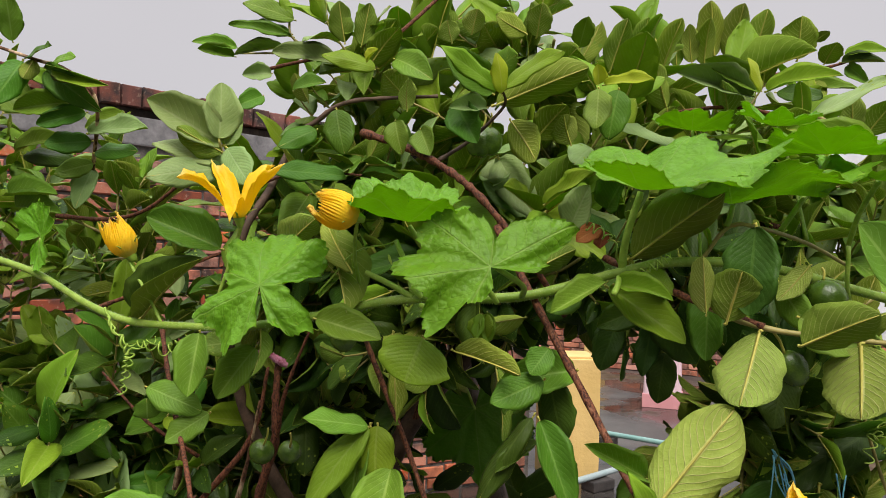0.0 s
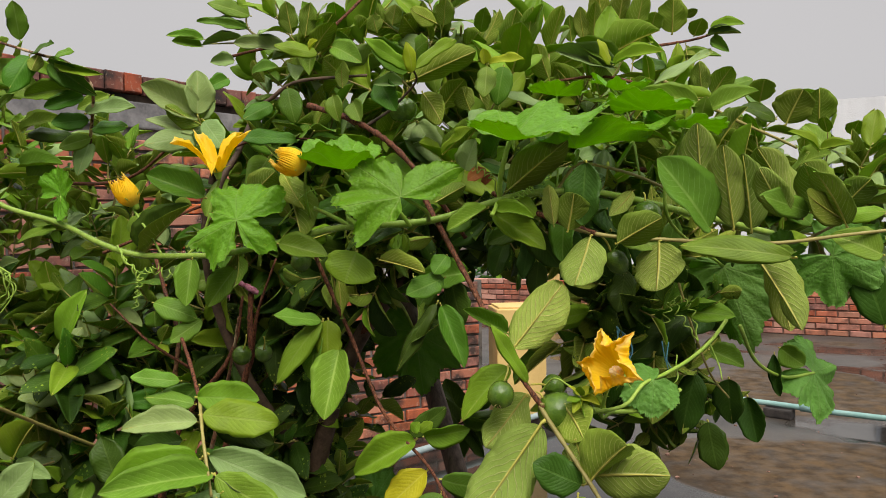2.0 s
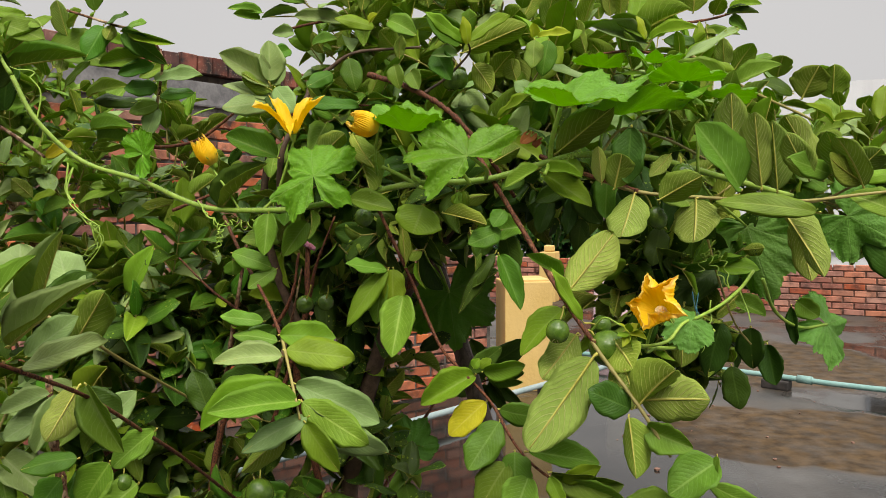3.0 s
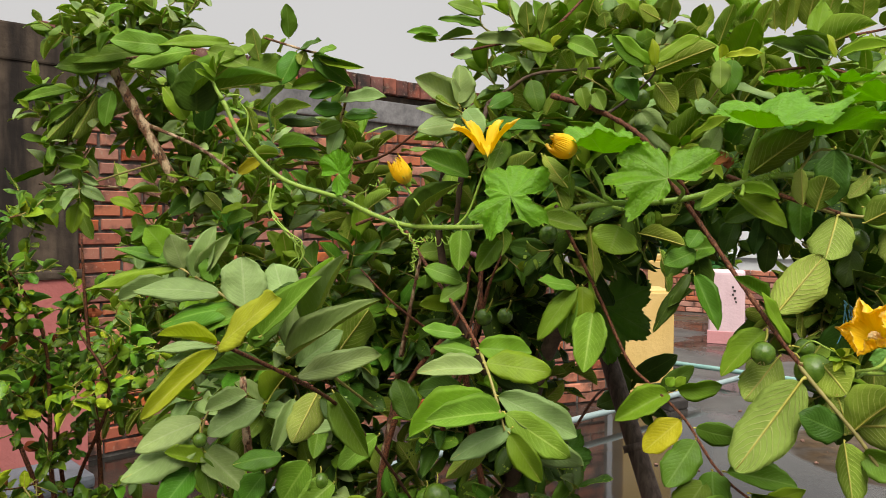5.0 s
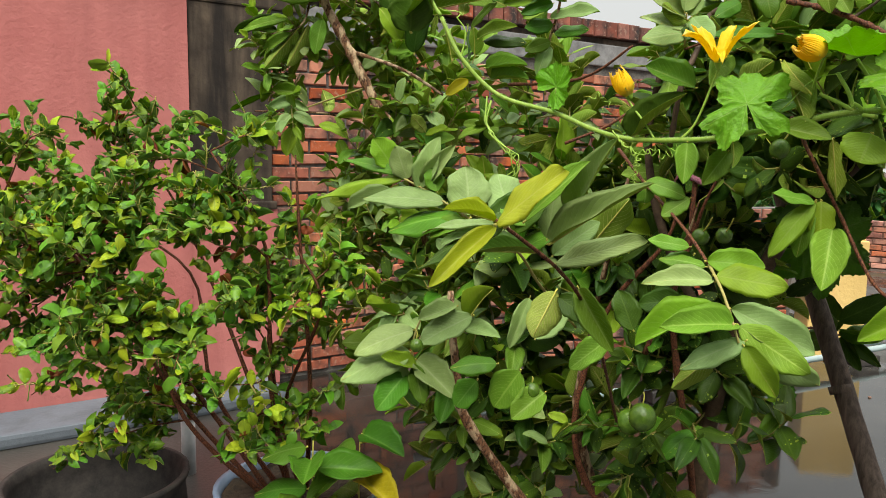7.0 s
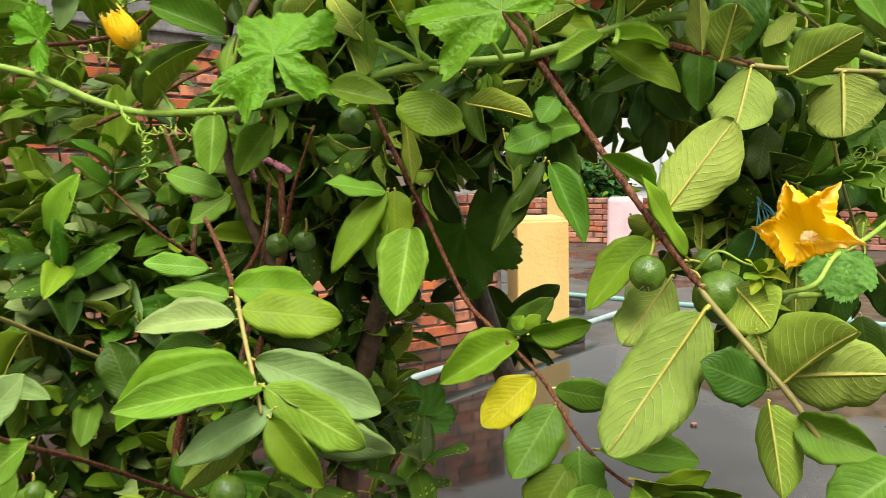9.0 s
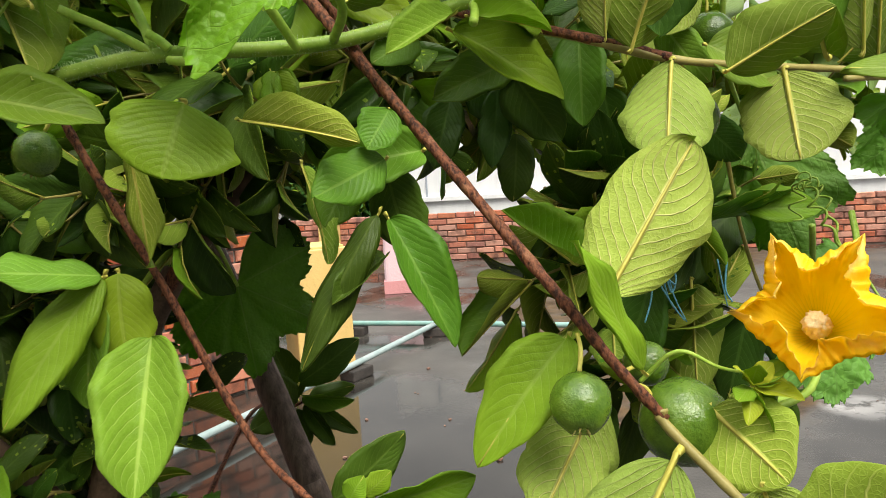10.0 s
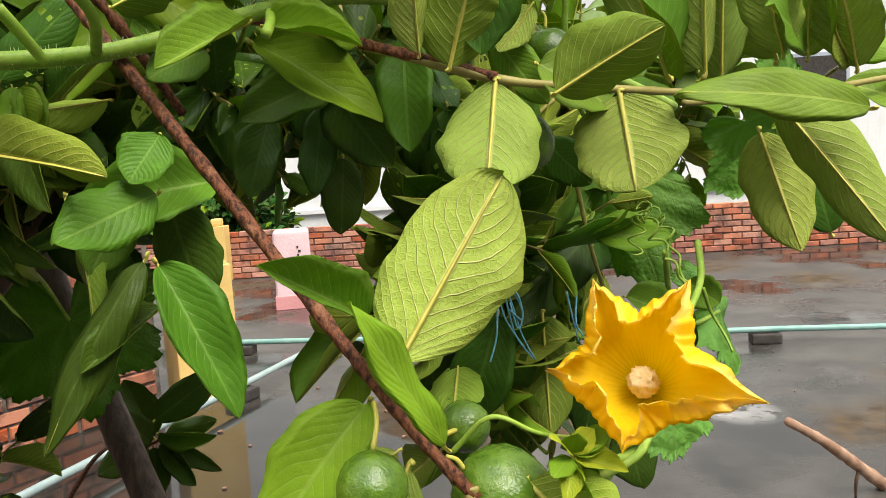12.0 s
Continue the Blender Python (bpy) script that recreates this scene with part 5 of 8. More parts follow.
leaf(guava, (-0.24, 0.89, 1.08), (-0.082, 0.9, 1.007), (0.12, -0.88, 0.42), 0.070, "sage", 3)
leaf(guava, (-0.225, 0.87, 1.051), (-0.102, 0.86, 0.974), (0.03, -0.98, 0.18), 0.062, "top", 6)
leaf(guava, (-0.214, 0.88, 1.017), (-0.07, 0.9, 0.929), (0.06, -0.99, -0.12), 0.065, "sage", 1)
leaf(guava, (-0.215, 0.86, 1.026), (-0.32, 0.8, 0.996), (0.2, -0.69, 0.7), 0.048, "sage", 4)
leaf(guava, (-0.215, 0.85, 1.018), (-0.156, 0.82, 0.937), (-0.04, -0.95, 0.32), 0.050, "young", 7)
leaf(guava, (-0.266, 0.9, 0.983), (-0.34, 0.88, 0.916), (0.05, 0.94, -0.34), 0.040, "sage", 2)
leaf(guava, (-0.315, 1.05, 1.159), (-0.393, 1.04, 1.088), (-0.05, -0.98, 0.19), 0.061, "dark", 5)
leaf(guava, (-0.264, 0.98, 1.124), (-0.162, 1, 1.063), (0.16, -0.99, -0.05), 0.053, "dark", 0)
leaf(guava, (-0.326, 1, 1.073), (-0.421, 1, 1.059), (-0.05, -0.94, 0.35), 0.054, "dark", 3)

# reddish twig with a yellowing leaf
tube("branch", [(-0.133, 1.16, 1.45), (-0.095, 1.13, 1.369), (-0.039, 1.1, 1.253), (0.02, 1.06, 1.125), (0.063, 1, 1.084), (0.121, 0.96, 1.03), (0.171, 0.92, 0.952), (0.227, 0.9, 0.903), (0.313, 0.88, 0.87)], 0.0042, 0.0022, M["bark"], guava, 9, 10, 0.264)
leaf(guava, (-0.088, 1.08, 1.276), (-0.17, 1.04, 1.293), (0.39, -0.45, 0.8), 0.042, "top", 6)
leaf(guava, (-0.088, 1.08, 1.275), (-0.173, 1.03, 1.176), (-0.08, -0.86, 0.5), 0.048, "young", 1)
leaf(guava, (-0.075, 1.08, 1.277), (-0.077, 1.05, 1.202), (-0.16, -0.91, 0.37), 0.054, "young", 4)
leaf(guava, (-0.094, 1.09, 1.254), (-0.122, 1.07, 1.167), (-0.27, -0.91, 0.3), 0.049, "top", 7)
leaf(guava, (-0.053, 1.07, 1.222), (-0.074, 1.01, 1.107), (-0.04, -0.88, 0.47), 0.071, "top", 2)
leaf(guava, (0.091, 0.99, 1.074), (-0.013, 0.95, 1.031), (0.08, -0.82, 0.56), 0.056, "young", 5)
leaf(guava, (0.11, 0.98, 1.083), (0.187, 0.95, 1.099), (-0.3, -0.92, -0.27), 0.042, "young", 0)
leaf(guava, (0.113, 0.965, 1.027), (0.04, 0.945, 0.969), (-0.11, -0.89, 0.45), 0.057, "yellow", 3)
leaf(guava, (0.138, 0.94, 0.995), (0.077, 0.9, 0.915), (-0.07, -0.87, 0.49), 0.066, "top", 6)
leaf(guava, (0.14, 0.95, 1.016), (0.224, 0.93, 0.997), (-0.26, -0.95, -0.17), 0.051, "top", 1)
leaf(guava, (0.166, 0.92, 0.943), (0.161, 0.88, 0.878), (-0.31, -0.8, 0.51), 0.066, "top", 4)
leaf(guava, (0.152, 0.92, 0.921), (0.09, 0.88, 0.848), (-0.14, -0.81, 0.56), 0.066, "top", 7)
leaf(guava, (0.19, 0.9, 0.902), (0.153, 0.86, 0.826), (-0.17, -0.84, 0.52), 0.069, "top", 2)
leaf(guava, (0.233, 0.9, 0.91), (0.361, 0.87, 0.888), (-0.24, -0.96, -0.12), 0.054, "top", 5)
leaf(guava, (0.193, 0.92, 0.944), (0.338, 0.95, 0.916), (0.27, -0.78, 0.56), 0.056, "top", 0)
leaf(guava, (0.229, 0.89, 0.906), (0.248, 0.86, 0.866), (-0.42, -0.81, 0.4), 0.032, "young", 3)
leaf(guava, (0.252, 0.89, 0.898), (0.317, 0.86, 0.937), (-0.26, -0.92, -0.28), 0.034, "young", 6)
leaf(guava, (0.082, 1.02, 1.074), (0.143, 1, 1.123), (-0.23, -0.97, -0.11), 0.040, "dark", 1)
leaf(guava, (0.101, 0.98, 1.092), (0.122, 0.97, 1.108), (-0.32, -0.93, -0.16), 0.021, "young", 4)
leaf(guava, (0.09, 0.98, 1.091), (0.097, 0.97, 1.109), (-0.65, -0.74, -0.16), 0.021, "young", 7)
leaf(guava, (0.265, 0.9, 0.889), (0.369, 0.86, 0.858), (-0.36, -0.93, 0.01), 0.068, "top", 2)

# lower leaves of the hanging stem
leaf(guava, (0.3, 0.85, 1.135), (0.187, 0.83, 0.974), (0.27, 0.92, -0.3), 0.093, "pale", 9)
leaf(guava, (0.281, 0.92, 1.165), (0.217, 0.9, 1.083), (0.24, 0.88, -0.41), 0.070, "pale", 3)
leaf(guava, (0.356, 0.8, 1.058), (0.283, 0.8, 1.09), (0.11, -0.96, 0.25), 0.060, "dark", 6)
leaf(guava, (0.366, 0.79, 1.066), (0.409, 0.72, 1.157), (0.2, 0.82, 0.53), 0.070, "top", 5)
leaf(guava, (0.34, 0.86, 1.163), (0.373, 0.82, 1.119), (0.58, 0.77, -0.27), 0.072, "top", 4)
leaf(guava, (0.372, 0.79, 1.076), (0.482, 0.78, 1.082), (0.09, 0.99, -0.07), 0.087, "pale", 3)
leaf(guava, (0.347, 0.77, 1.051), (0.357, 0.75, 0.954), (0.59, 0.8, -0.1), 0.051, "top", 2)
leaf(guava, (0.376, 0.77, 1.032), (0.435, 0.72, 1.013), (-0.61, -0.78, 0.17), 0.052, "top", 5)
leaf(guava, (0.497, 0.78, 0.972), (0.411, 0.76, 0.926), (-0.19, -0.72, 0.66), 0.076, "top", 0)
leaf(guava, (0.438, 0.8, 0.893), (0.335, 0.78, 0.888), (0.12, -0.77, 0.62), 0.061, "top", 3)
leaf(guava, (0.497, 0.78, 0.982), (0.479, 0.76, 0.929), (-0.9, -0.21, 0.39), 0.030, "top", 6)
leaf(guava, (0.487, 0.78, 0.932), (0.573, 0.76, 0.892), (-0.21, -0.98, 0.05), 0.039, "top", 1)
leaf(guava, (0.351, 0.82, 1.119), (0.372, 0.82, 1.058), (0.36, 0.92, 0.13), 0.061, "pale", 4)

# leaves under the vine
# the round leaf is grown; its lit upper side is painted with the young skin
leaf(guava, (-0.007, 1, 1.408), (-0.027, 0.98, 1.355), (0.05, -0.86, 0.5), 0.093, "young", 8)
leaf(guava, (-0.338, 1.1, 1.393), (-0.342, 1.07, 1.308), (0.1, -0.94, 0.32), 0.049, "top", 2)
leaf(guava, (-0.256, 1.1, 1.375), (-0.302, 1.07, 1.308), (0.2, -0.94, 0.29), 0.049, "top", 5)
leaf(guava, (-0.159, 1.06, 1.423), (-0.068, 1.04, 1.404), (-0.06, -0.82, 0.57), 0.049, "top", 0)
leaf(guava, (-0.162, 1.1, 1.555), (-0.104, 1.07, 1.433), (0.52, 0.85, 0.04), 0.045, "top", 5)
leaf(guava, (-0.329, 1.12, 1.275), (-0.386, 1.1, 1.236), (0.04, -0.91, 0.41), 0.040, "top", 6)
leaf(guava, (-0.422, 1.12, 1.31), (-0.338, 1.1, 1.289), (-0.06, -0.83, 0.56), 0.046, "top", 1)
leaf(guava, (-0.425, 1.13, 1.261), (-0.418, 1.11, 1.288), (0.33, -0.72, -0.62), 0.040, "top", 4)
leaf(guava, (-0.248, 1.1, 1.4), (-0.233, 1.08, 1.337), (0.59, 0.8, -0.12), 0.032, "top", 7)
leaf(guava, (0.19, 1.07, 1.364), (0.094, 1.05, 1.353), (0.16, -0.93, 0.32), 0.055, "top", 5)
leaf(guava, (0.138, 1.08, 1.364), (0.096, 1.06, 1.305), (-0.16, -0.89, 0.42), 0.049, "top", 0)
leaf(guava, (0.087, 1.1, 1.357), (0.108, 1.06, 1.269), (0.76, 0.64, -0.12), 0.034, "top", 3)
leaf(guava, (-0.058, 1.1, 1.399), (-0.046, 1.08, 1.279), (0.78, 0.63, -0.02), 0.038, "top", 6)
leaf(guava, (0.196, 1.08, 1.465), (0.152, 1.06, 1.449), (0.14, -0.79, 0.6), 0.041, "top", 1)
leaf(guava, (0.318, 1.08, 1.47), (0.29, 1.06, 1.504), (0.69, -0.71, 0.15), 0.041, "young", 4)
leaf(guava, (0.065, 1.06, 1.435), (0.064, 1.04, 1.405), (-0.25, -0.8, 0.55), 0.036, "young", 7)

# blue-green leaves above the open flower
tube("branch", [(-0.358, 1.24, 1.616), (-0.356, 1.22, 1.659), (-0.356, 1.2, 1.683)], 0.003, 0.002, M["bark_green"], guava, 9, 10, 0.22)
leaf(guava, (-0.36, 1.22, 1.681), (-0.449, 1.15, 1.74), (0.67, -0.72, 0.15), 0.068, "sage", 2)
leaf(guava, (-0.36, 1.21, 1.689), (-0.352, 1.2, 1.776), (0.51, -0.85, -0.14), 0.059, "sage", 5)
leaf(guava, (-0.351, 1.2, 1.665), (-0.41, 1.16, 1.695), (-0.63, 0.72, -0.29), 0.040, "sage", 0)
leaf(guava, (-0.352, 1.22, 1.681), (-0.323, 1.2, 1.714), (-0.55, -0.83, -0.02), 0.036, "sage", 3)
leaf(guava, (-0.343, 1.2, 1.672), (-0.296, 1.17, 1.615), (-0.24, -0.93, 0.29), 0.050, "sage", 6)
leaf(guava, (-0.349, 1.21, 1.649), (-0.44, 1.16, 1.688), (0.57, -0.66, 0.48), 0.046, "sage", 1)
leaf(guava, (-0.353, 1.2, 1.639), (-0.424, 1.12, 1.628), (0.7, -0.66, 0.28), 0.050, "sage", 4)
leaf(guava, (-0.344, 1.2, 1.648), (-0.349, 1.18, 1.628), (0.33, -0.71, 0.62), 0.037, "dark", 7)
leaf(guava, (-0.33, 1.15, 1.515), (-0.431, 1.12, 1.562), (0.36, -0.82, 0.45), 0.066, "deep", 2)
leaf(guava, (-0.464, 1.18, 1.407), (-0.361, 1.1, 1.506), (-0.71, -0.67, 0.20), 0.059, "dark", 5)
leaf(guava, (-0.235, 1.15, 1.517), (-0.178, 1.12, 1.567), (-0.13, 0.78, 0.61), 0.053, "pale", 0)
leaf(guava, (-0.112, 1.05, 1.489), (-0.165, 1.1, 1.55), (-0.39, 0.52, -0.76), 0.036, "sage", 3)

# upper crown
leaf(guava, (0.08, 1.22, 1.771), (-0.009, 1.15, 1.821), (0.62, -0.78, 0.01), 0.033, "young", 6)
leaf(guava, (0.084, 1.22, 1.771), (0.152, 1.15, 1.826), (-0.79, -0.51, 0.33), 0.040, "young", 1)
leaf(guava, (0.083, 1.2, 1.762), (0.083, 1.16, 1.807), (0.55, -0.62, -0.55), 0.030, "tip", 4)
leaf(guava, (0.075, 1.26, 1.757), (0.215, 1.2, 1.808), (0.16, 0.83, 0.53), 0.064, "sage", 0)
leaf(guava, (0.066, 1.28, 1.779), (-0.008, 1.25, 1.844), (0.24, -0.96, -0.17), 0.055, "deep", 2)
leaf(guava, (0.058, 1.24, 1.748), (0.007, 1.2, 1.744), (0.57, -0.76, 0.32), 0.030, "sage", 5)
leaf(guava, (0.23, 1.22, 1.781), (0.227, 1.2, 1.806), (0.47, -0.72, -0.52), 0.026, "tip", 0)
leaf(guava, (0.239, 1.22, 1.781), (0.301, 1.17, 1.785), (-0.53, -0.60, 0.60), 0.024, "tip", 3)
leaf(guava, (0.235, 1.26, 1.783), (0.228, 1.22, 1.713), (-0.24, -0.83, 0.5), 0.045, "top", 6)
leaf(guava, (0.272, 1.3, 1.79), (0.253, 1.28, 1.713), (-0.2, -0.94, 0.29), 0.056, "deep", 1)
leaf(guava, (0.498, 1.3, 1.792), (0.481, 1.26, 1.834), (0.84, -0.52, -0.16), 0.036, "tip", 4)
leaf(guava, (0.507, 1.3, 1.792), (0.57, 1.22, 1.822), (-0.75, -0.40, 0.53), 0.034, "young", 7)
leaf(guava, (0.554, 1.5, 1.836), (0.448, 1.45, 1.881), (0.42, -0.91, -0.01), 0.048, "top", 2)
leaf(guava, (0.544, 1.5, 1.826), (0.408, 1.45, 1.863), (0.35, -0.94, 0.02), 0.053, "sage", 5)
leaf(guava, (0.39, 1.5, 1.798), (0.353, 1.45, 1.875), (-0.35, 0.85, 0.38), 0.051, "sage", 0)
leaf(guava, (-0.205, 1.4, 1.895), (-0.215, 1.38, 1.963), (-0.37, 0.91, 0.21), 0.045, "top", 3)
leaf(guava, (-0.174, 1.4, 1.89), (-0.157, 1.38, 1.96), (-0.34, 0.88, 0.33), 0.041, "top", 6)
leaf(guava, (-0.154, 1.38, 1.849), (-0.101, 1.35, 1.916), (-0.31, 0.75, 0.58), 0.053, "top", 1)
leaf(guava, (-0.14, 1.36, 1.839), (-0.221, 1.32, 1.863), (0.48, -0.85, 0.21), 0.038, "young", 4)
leaf(guava, (-0.104, 1.35, 1.852), (-0.044, 1.3, 1.825), (-0.37, -0.74, 0.56), 0.052, "top", 7)
leaf(guava, (-0.099, 1.38, 1.885), (-0.056, 1.35, 1.849), (-0.63, -0.77, -0.11), 0.036, "deep", 2)
leaf(guava, (-0.144, 1.3, 1.834), (-0.127, 1.28, 1.852), (-0.83, -0.51, 0.21), 0.026, "tip", 5)
leaf(guava, (-0.219, 1.42, 1.864), (-0.341, 1.4, 1.884), (0.2, -0.94, 0.28), 0.041, "sage", 0)
leaf(guava, (-0.333, 1.5, 1.934), (-0.44, 1.45, 1.951), (0.44, -0.87, 0.23), 0.028, "top", 3)
leaf(guava, (-0.334, 1.5, 1.939), (-0.412, 1.48, 1.955), (0.29, -0.92, 0.25), 0.030, "deep", 6)
leaf(guava, (-0.329, 1.5, 1.967), (-0.409, 1.45, 1.994), (0.56, -0.81, 0.15), 0.043, "top", 1)
leaf(guava, (-0.335, 1.5, 1.972), (-0.347, 1.48, 2.01), (0.59, -0.78, -0.22), 0.023, "young", 4)
leaf(guava, (-0.459, 1.55, 1.925), (-0.527, 1.5, 1.936), (0.6, -0.77, 0.22), 0.031, "top", 7)
leaf(guava, (-0.464, 1.55, 1.907), (-0.52, 1.5, 1.911), (0.65, -0.72, 0.25), 0.029, "top", 2)
leaf(guava, (-0.365, 1.55, 1.925), (-0.446, 1.5, 1.905), (0.45, -0.84, 0.3), 0.023, "sage", 5)
leaf(guava, (0.024, 1.42, 1.917), (0.034, 1.4, 1.957), (-0.18, 0.86, 0.48), 0.041, "pale", 0)
leaf(guava, (-0.012, 1.42, 1.901), (-0.021, 1.4, 1.936), (-0.29, 0.86, 0.41), 0.041, "pale", 3)
leaf(guava, (0.141, 1.42, 1.912), (0.148, 1.38, 1.96), (-0.09, 0.76, 0.65), 0.047, "pale", 6)
leaf(guava, (0.122, 1.45, 1.926), (0.059, 1.42, 1.948), (-0.41, 0.91, 0.08), 0.044, "top", 1)
leaf(guava, (-0.075, 1.3, 1.754), (-0.081, 1.28, 1.803), (-0.75, 0.64, 0.17), 0.041, "pale", 4)
leaf(guava, (-0.079, 1.2, 1.717), (-0.07, 1.18, 1.671), (-0.2, -0.91, 0.36), 0.039, "top", 7)
leaf(guava, (-0.045, 1.25, 1.713), (-0.027, 1.22, 1.669), (-0.45, -0.81, 0.37), 0.042, "top", 2)
leaf(guava, (0.013, 1.24, 1.752), (0.043, 1.22, 1.691), (-0.3, -0.94, 0.16), 0.054, "deep", 5)
leaf(guava, (0.29, 1.55, 1.884), (0.313, 1.5, 1.973), (-0.07, 0.86, 0.5), 0.045, "sage", 0)
leaf(guava, (0.344, 1.55, 1.901), (0.353, 1.52, 1.98), (-0.09, 0.93, 0.36), 0.050, "deep", 3)
leaf(guava, (0.229, 1.55, 1.928), (0.239, 1.5, 1.973), (-0.18, -0.68, -0.71), 0.041, "top", 6)
leaf(guava, (0.099, 1.3, 1.737), (0.15, 1.27, 1.664), (0.47, 0.88, -0.03), 0.057, "top", 1)
leaf(guava, (0.142, 1.32, 1.713), (0.186, 1.3, 1.771), (-0.1, 0.91, 0.39), 0.058, "deep", 4)
leaf(guava, (0.198, 1.32, 1.704), (0.177, 1.3, 1.752), (-0.26, 0.93, 0.27), 0.048, "pale", 7)
leaf(guava, (0.268, 1.1, 1.518), (0.375, 1.06, 1.609), (0.1, 0.95, 0.3), 0.070, "sage", 0)
leaf(guava, (0.237, 1.14, 1.585), (0.254, 1.1, 1.634), (-0.77, -0.60, -0.22), 0.051, "deep", 5)
leaf(guava, (0.186, 1.14, 1.56), (0.204, 1.1, 1.613), (-0.58, -0.73, -0.36), 0.048, "sage", 0)
leaf(guava, (0.146, 1.08, 1.587), (0.193, 1, 1.628), (-0.85, -0.27, 0.46), 0.029, "young", 3)
leaf(guava, (-0.303, 1.3, 1.651), (-0.166, 1.25, 1.639), (-0.23, -0.78, 0.59), 0.046, "deep", 6)
leaf(guava, (-0.194, 1.3, 1.753), (-0.176, 1.27, 1.682), (-0.07, -0.92, 0.38), 0.052, "deep", 1)
leaf(guava, (-0.24, 1.35, 1.727), (-0.285, 1.3, 1.699), (0.57, -0.73, 0.39), 0.041, "deep", 4)
leaf(guava, (-0.296, 1.4, 1.807), (-0.245, 1.36, 1.828), (-0.65, -0.56, 0.51), 0.037, "top", 7)
leaf(guava, (-0.275, 1.42, 1.791), (-0.297, 1.4, 1.838), (-0.56, 0.82, 0.08), 0.029, "top", 2)
leaf(guava, (-0.355, 1.45, 1.849), (-0.399, 1.42, 1.842), (0.54, -0.83, 0.16), 0.034, "sage", 5)
leaf(guava, (-0.354, 1.4, 1.796), (-0.386, 1.36, 1.772), (0.61, -0.71, 0.36), 0.037, "deep", 0)
leaf(guava, (0.225, 1.12, 1.559), (0.192, 1.1, 1.54), (0.3, -0.86, 0.4), 0.027, "dry", 3)
leaf(guava, (0.23, 1.13, 1.554), (0.226, 1.12, 1.529), (-0.56, -0.74, 0.37), 0.024, "dry", 6)

# far upright leaves of the crown against the sky
leaf(guava, (0.514, 2, 2.006), (0.502, 1.98, 2.082), (-0.05, 0.97, 0.25), 0.044, "top", 1)
leaf(guava, (0.551, 2, 2.016), (0.532, 1.98, 2.106), (-0.02, 0.98, 0.21), 0.051, "pale", 4)
leaf(guava, (0.581, 2, 2.01), (0.575, 1.96, 2.121), (-0.02, 0.94, 0.34), 0.057, "top", 7)
leaf(guava, (0.619, 2.05, 2.044), (0.594, 2, 2.173), (-0.02, 0.93, 0.36), 0.072, "top", 2)
leaf(guava, (0.661, 2.05, 2.038), (0.672, 2, 2.168), (0.03, 0.93, 0.36), 0.072, "top", 5)
leaf(guava, (0.715, 2.05, 2.028), (0.732, 2, 2.153), (0.06, 0.93, 0.36), 0.072, "top", 0)
leaf(guava, (0.775, 2.1, 2.048), (0.78, 2.05, 2.109), (0.11, 0.77, 0.62), 0.070, "top", 3)
leaf(guava, (0.844, 2.1, 2.052), (0.835, 2.05, 2.15), (0.07, 0.88, 0.46), 0.091, "top", 6)
leaf(guava, (0.887, 2.1, 2.099), (0.916, 2.08, 2.122), (0.11, 0.82, 0.56), 0.030, "dark", 1)
leaf(guava, (0.913, 2.1, 2.041), (0.924, 2.05, 2.093), (0.22, 0.73, 0.65), 0.059, "top", 4)
leaf(guava, (0.965, 2.1, 2.063), (1.043, 2.05, 2.085), (-0.56, -0.63, 0.54), 0.038, "young", 7)
leaf(guava, (0.956, 2.1, 2.045), (1.041, 2.05, 2.037), (-0.37, -0.72, 0.59), 0.038, "dark", 2)
leaf(guava, (0.973, 2.1, 2.036), (0.998, 2.05, 1.981), (-0.78, -0.6, 0.19), 0.038, "top", 5)
leaf(guava, (0.869, 2.1, 1.977), (0.982, 2.05, 1.973), (-0.31, -0.75, 0.59), 0.038, "top", 0)
leaf(guava, (0.887, 2.1, 2.012), (0.888, 2.05, 1.906), (0.65, 0.69, -0.32), 0.044, "top", 3)
leaf(guava, (0.813, 1.7, 1.791), (0.794, 1.66, 1.87), (0.07, 0.88, 0.46), 0.052, "pale", 6)
leaf(guava, (0.842, 1.7, 1.79), (0.878, 1.66, 1.859), (0.24, 0.89, 0.39), 0.064, "top", 1)
leaf(guava, (0.877, 1.7, 1.804), (0.923, 1.66, 1.83), (-0.72, -0.54, 0.43), 0.046, "top", 4)
leaf(guava, (0.698, 1.35, 1.712), (0.569, 1.3, 1.744), (0.38, -0.92, 0.1), 0.052, "top", 7)
leaf(guava, (0.722, 1.35, 1.699), (0.809, 1.3, 1.732), (-0.57, -0.66, 0.50), 0.057, "top", 2)
leaf(guava, (0.704, 1.35, 1.682), (0.707, 1.32, 1.719), (-0.29, -0.75, -0.59), 0.044, "top", 5)
leaf(guava, (0.982, 1.75, 1.775), (0.977, 1.7, 1.832), (0.22, 0.73, 0.65), 0.074, "dark", 0)
leaf(guava, (1.033, 1.7, 1.709), (1.059, 1.66, 1.795), (0.28, 0.9, 0.33), 0.101, "dark", 3)
leaf(guava, (1.118, 1.7, 1.708), (1.101, 1.66, 1.795), (0.22, 0.87, 0.44), 0.087, "top", 6)
leaf(guava, (1.005, 1.7, 1.723), (0.919, 1.66, 1.762), (0.54, -0.70, 0.47), 0.067, "dark", 1)
leaf(guava, (1.254, 1.8, 1.688), (1.25, 1.75, 1.734), (0.38, 0.62, 0.69), 0.051, "top", 4)
leaf(guava, (1.071, 1.6, 1.628), (1.009, 1.55, 1.684), (0.74, -0.62, 0.26), 0.041, "young", 7)
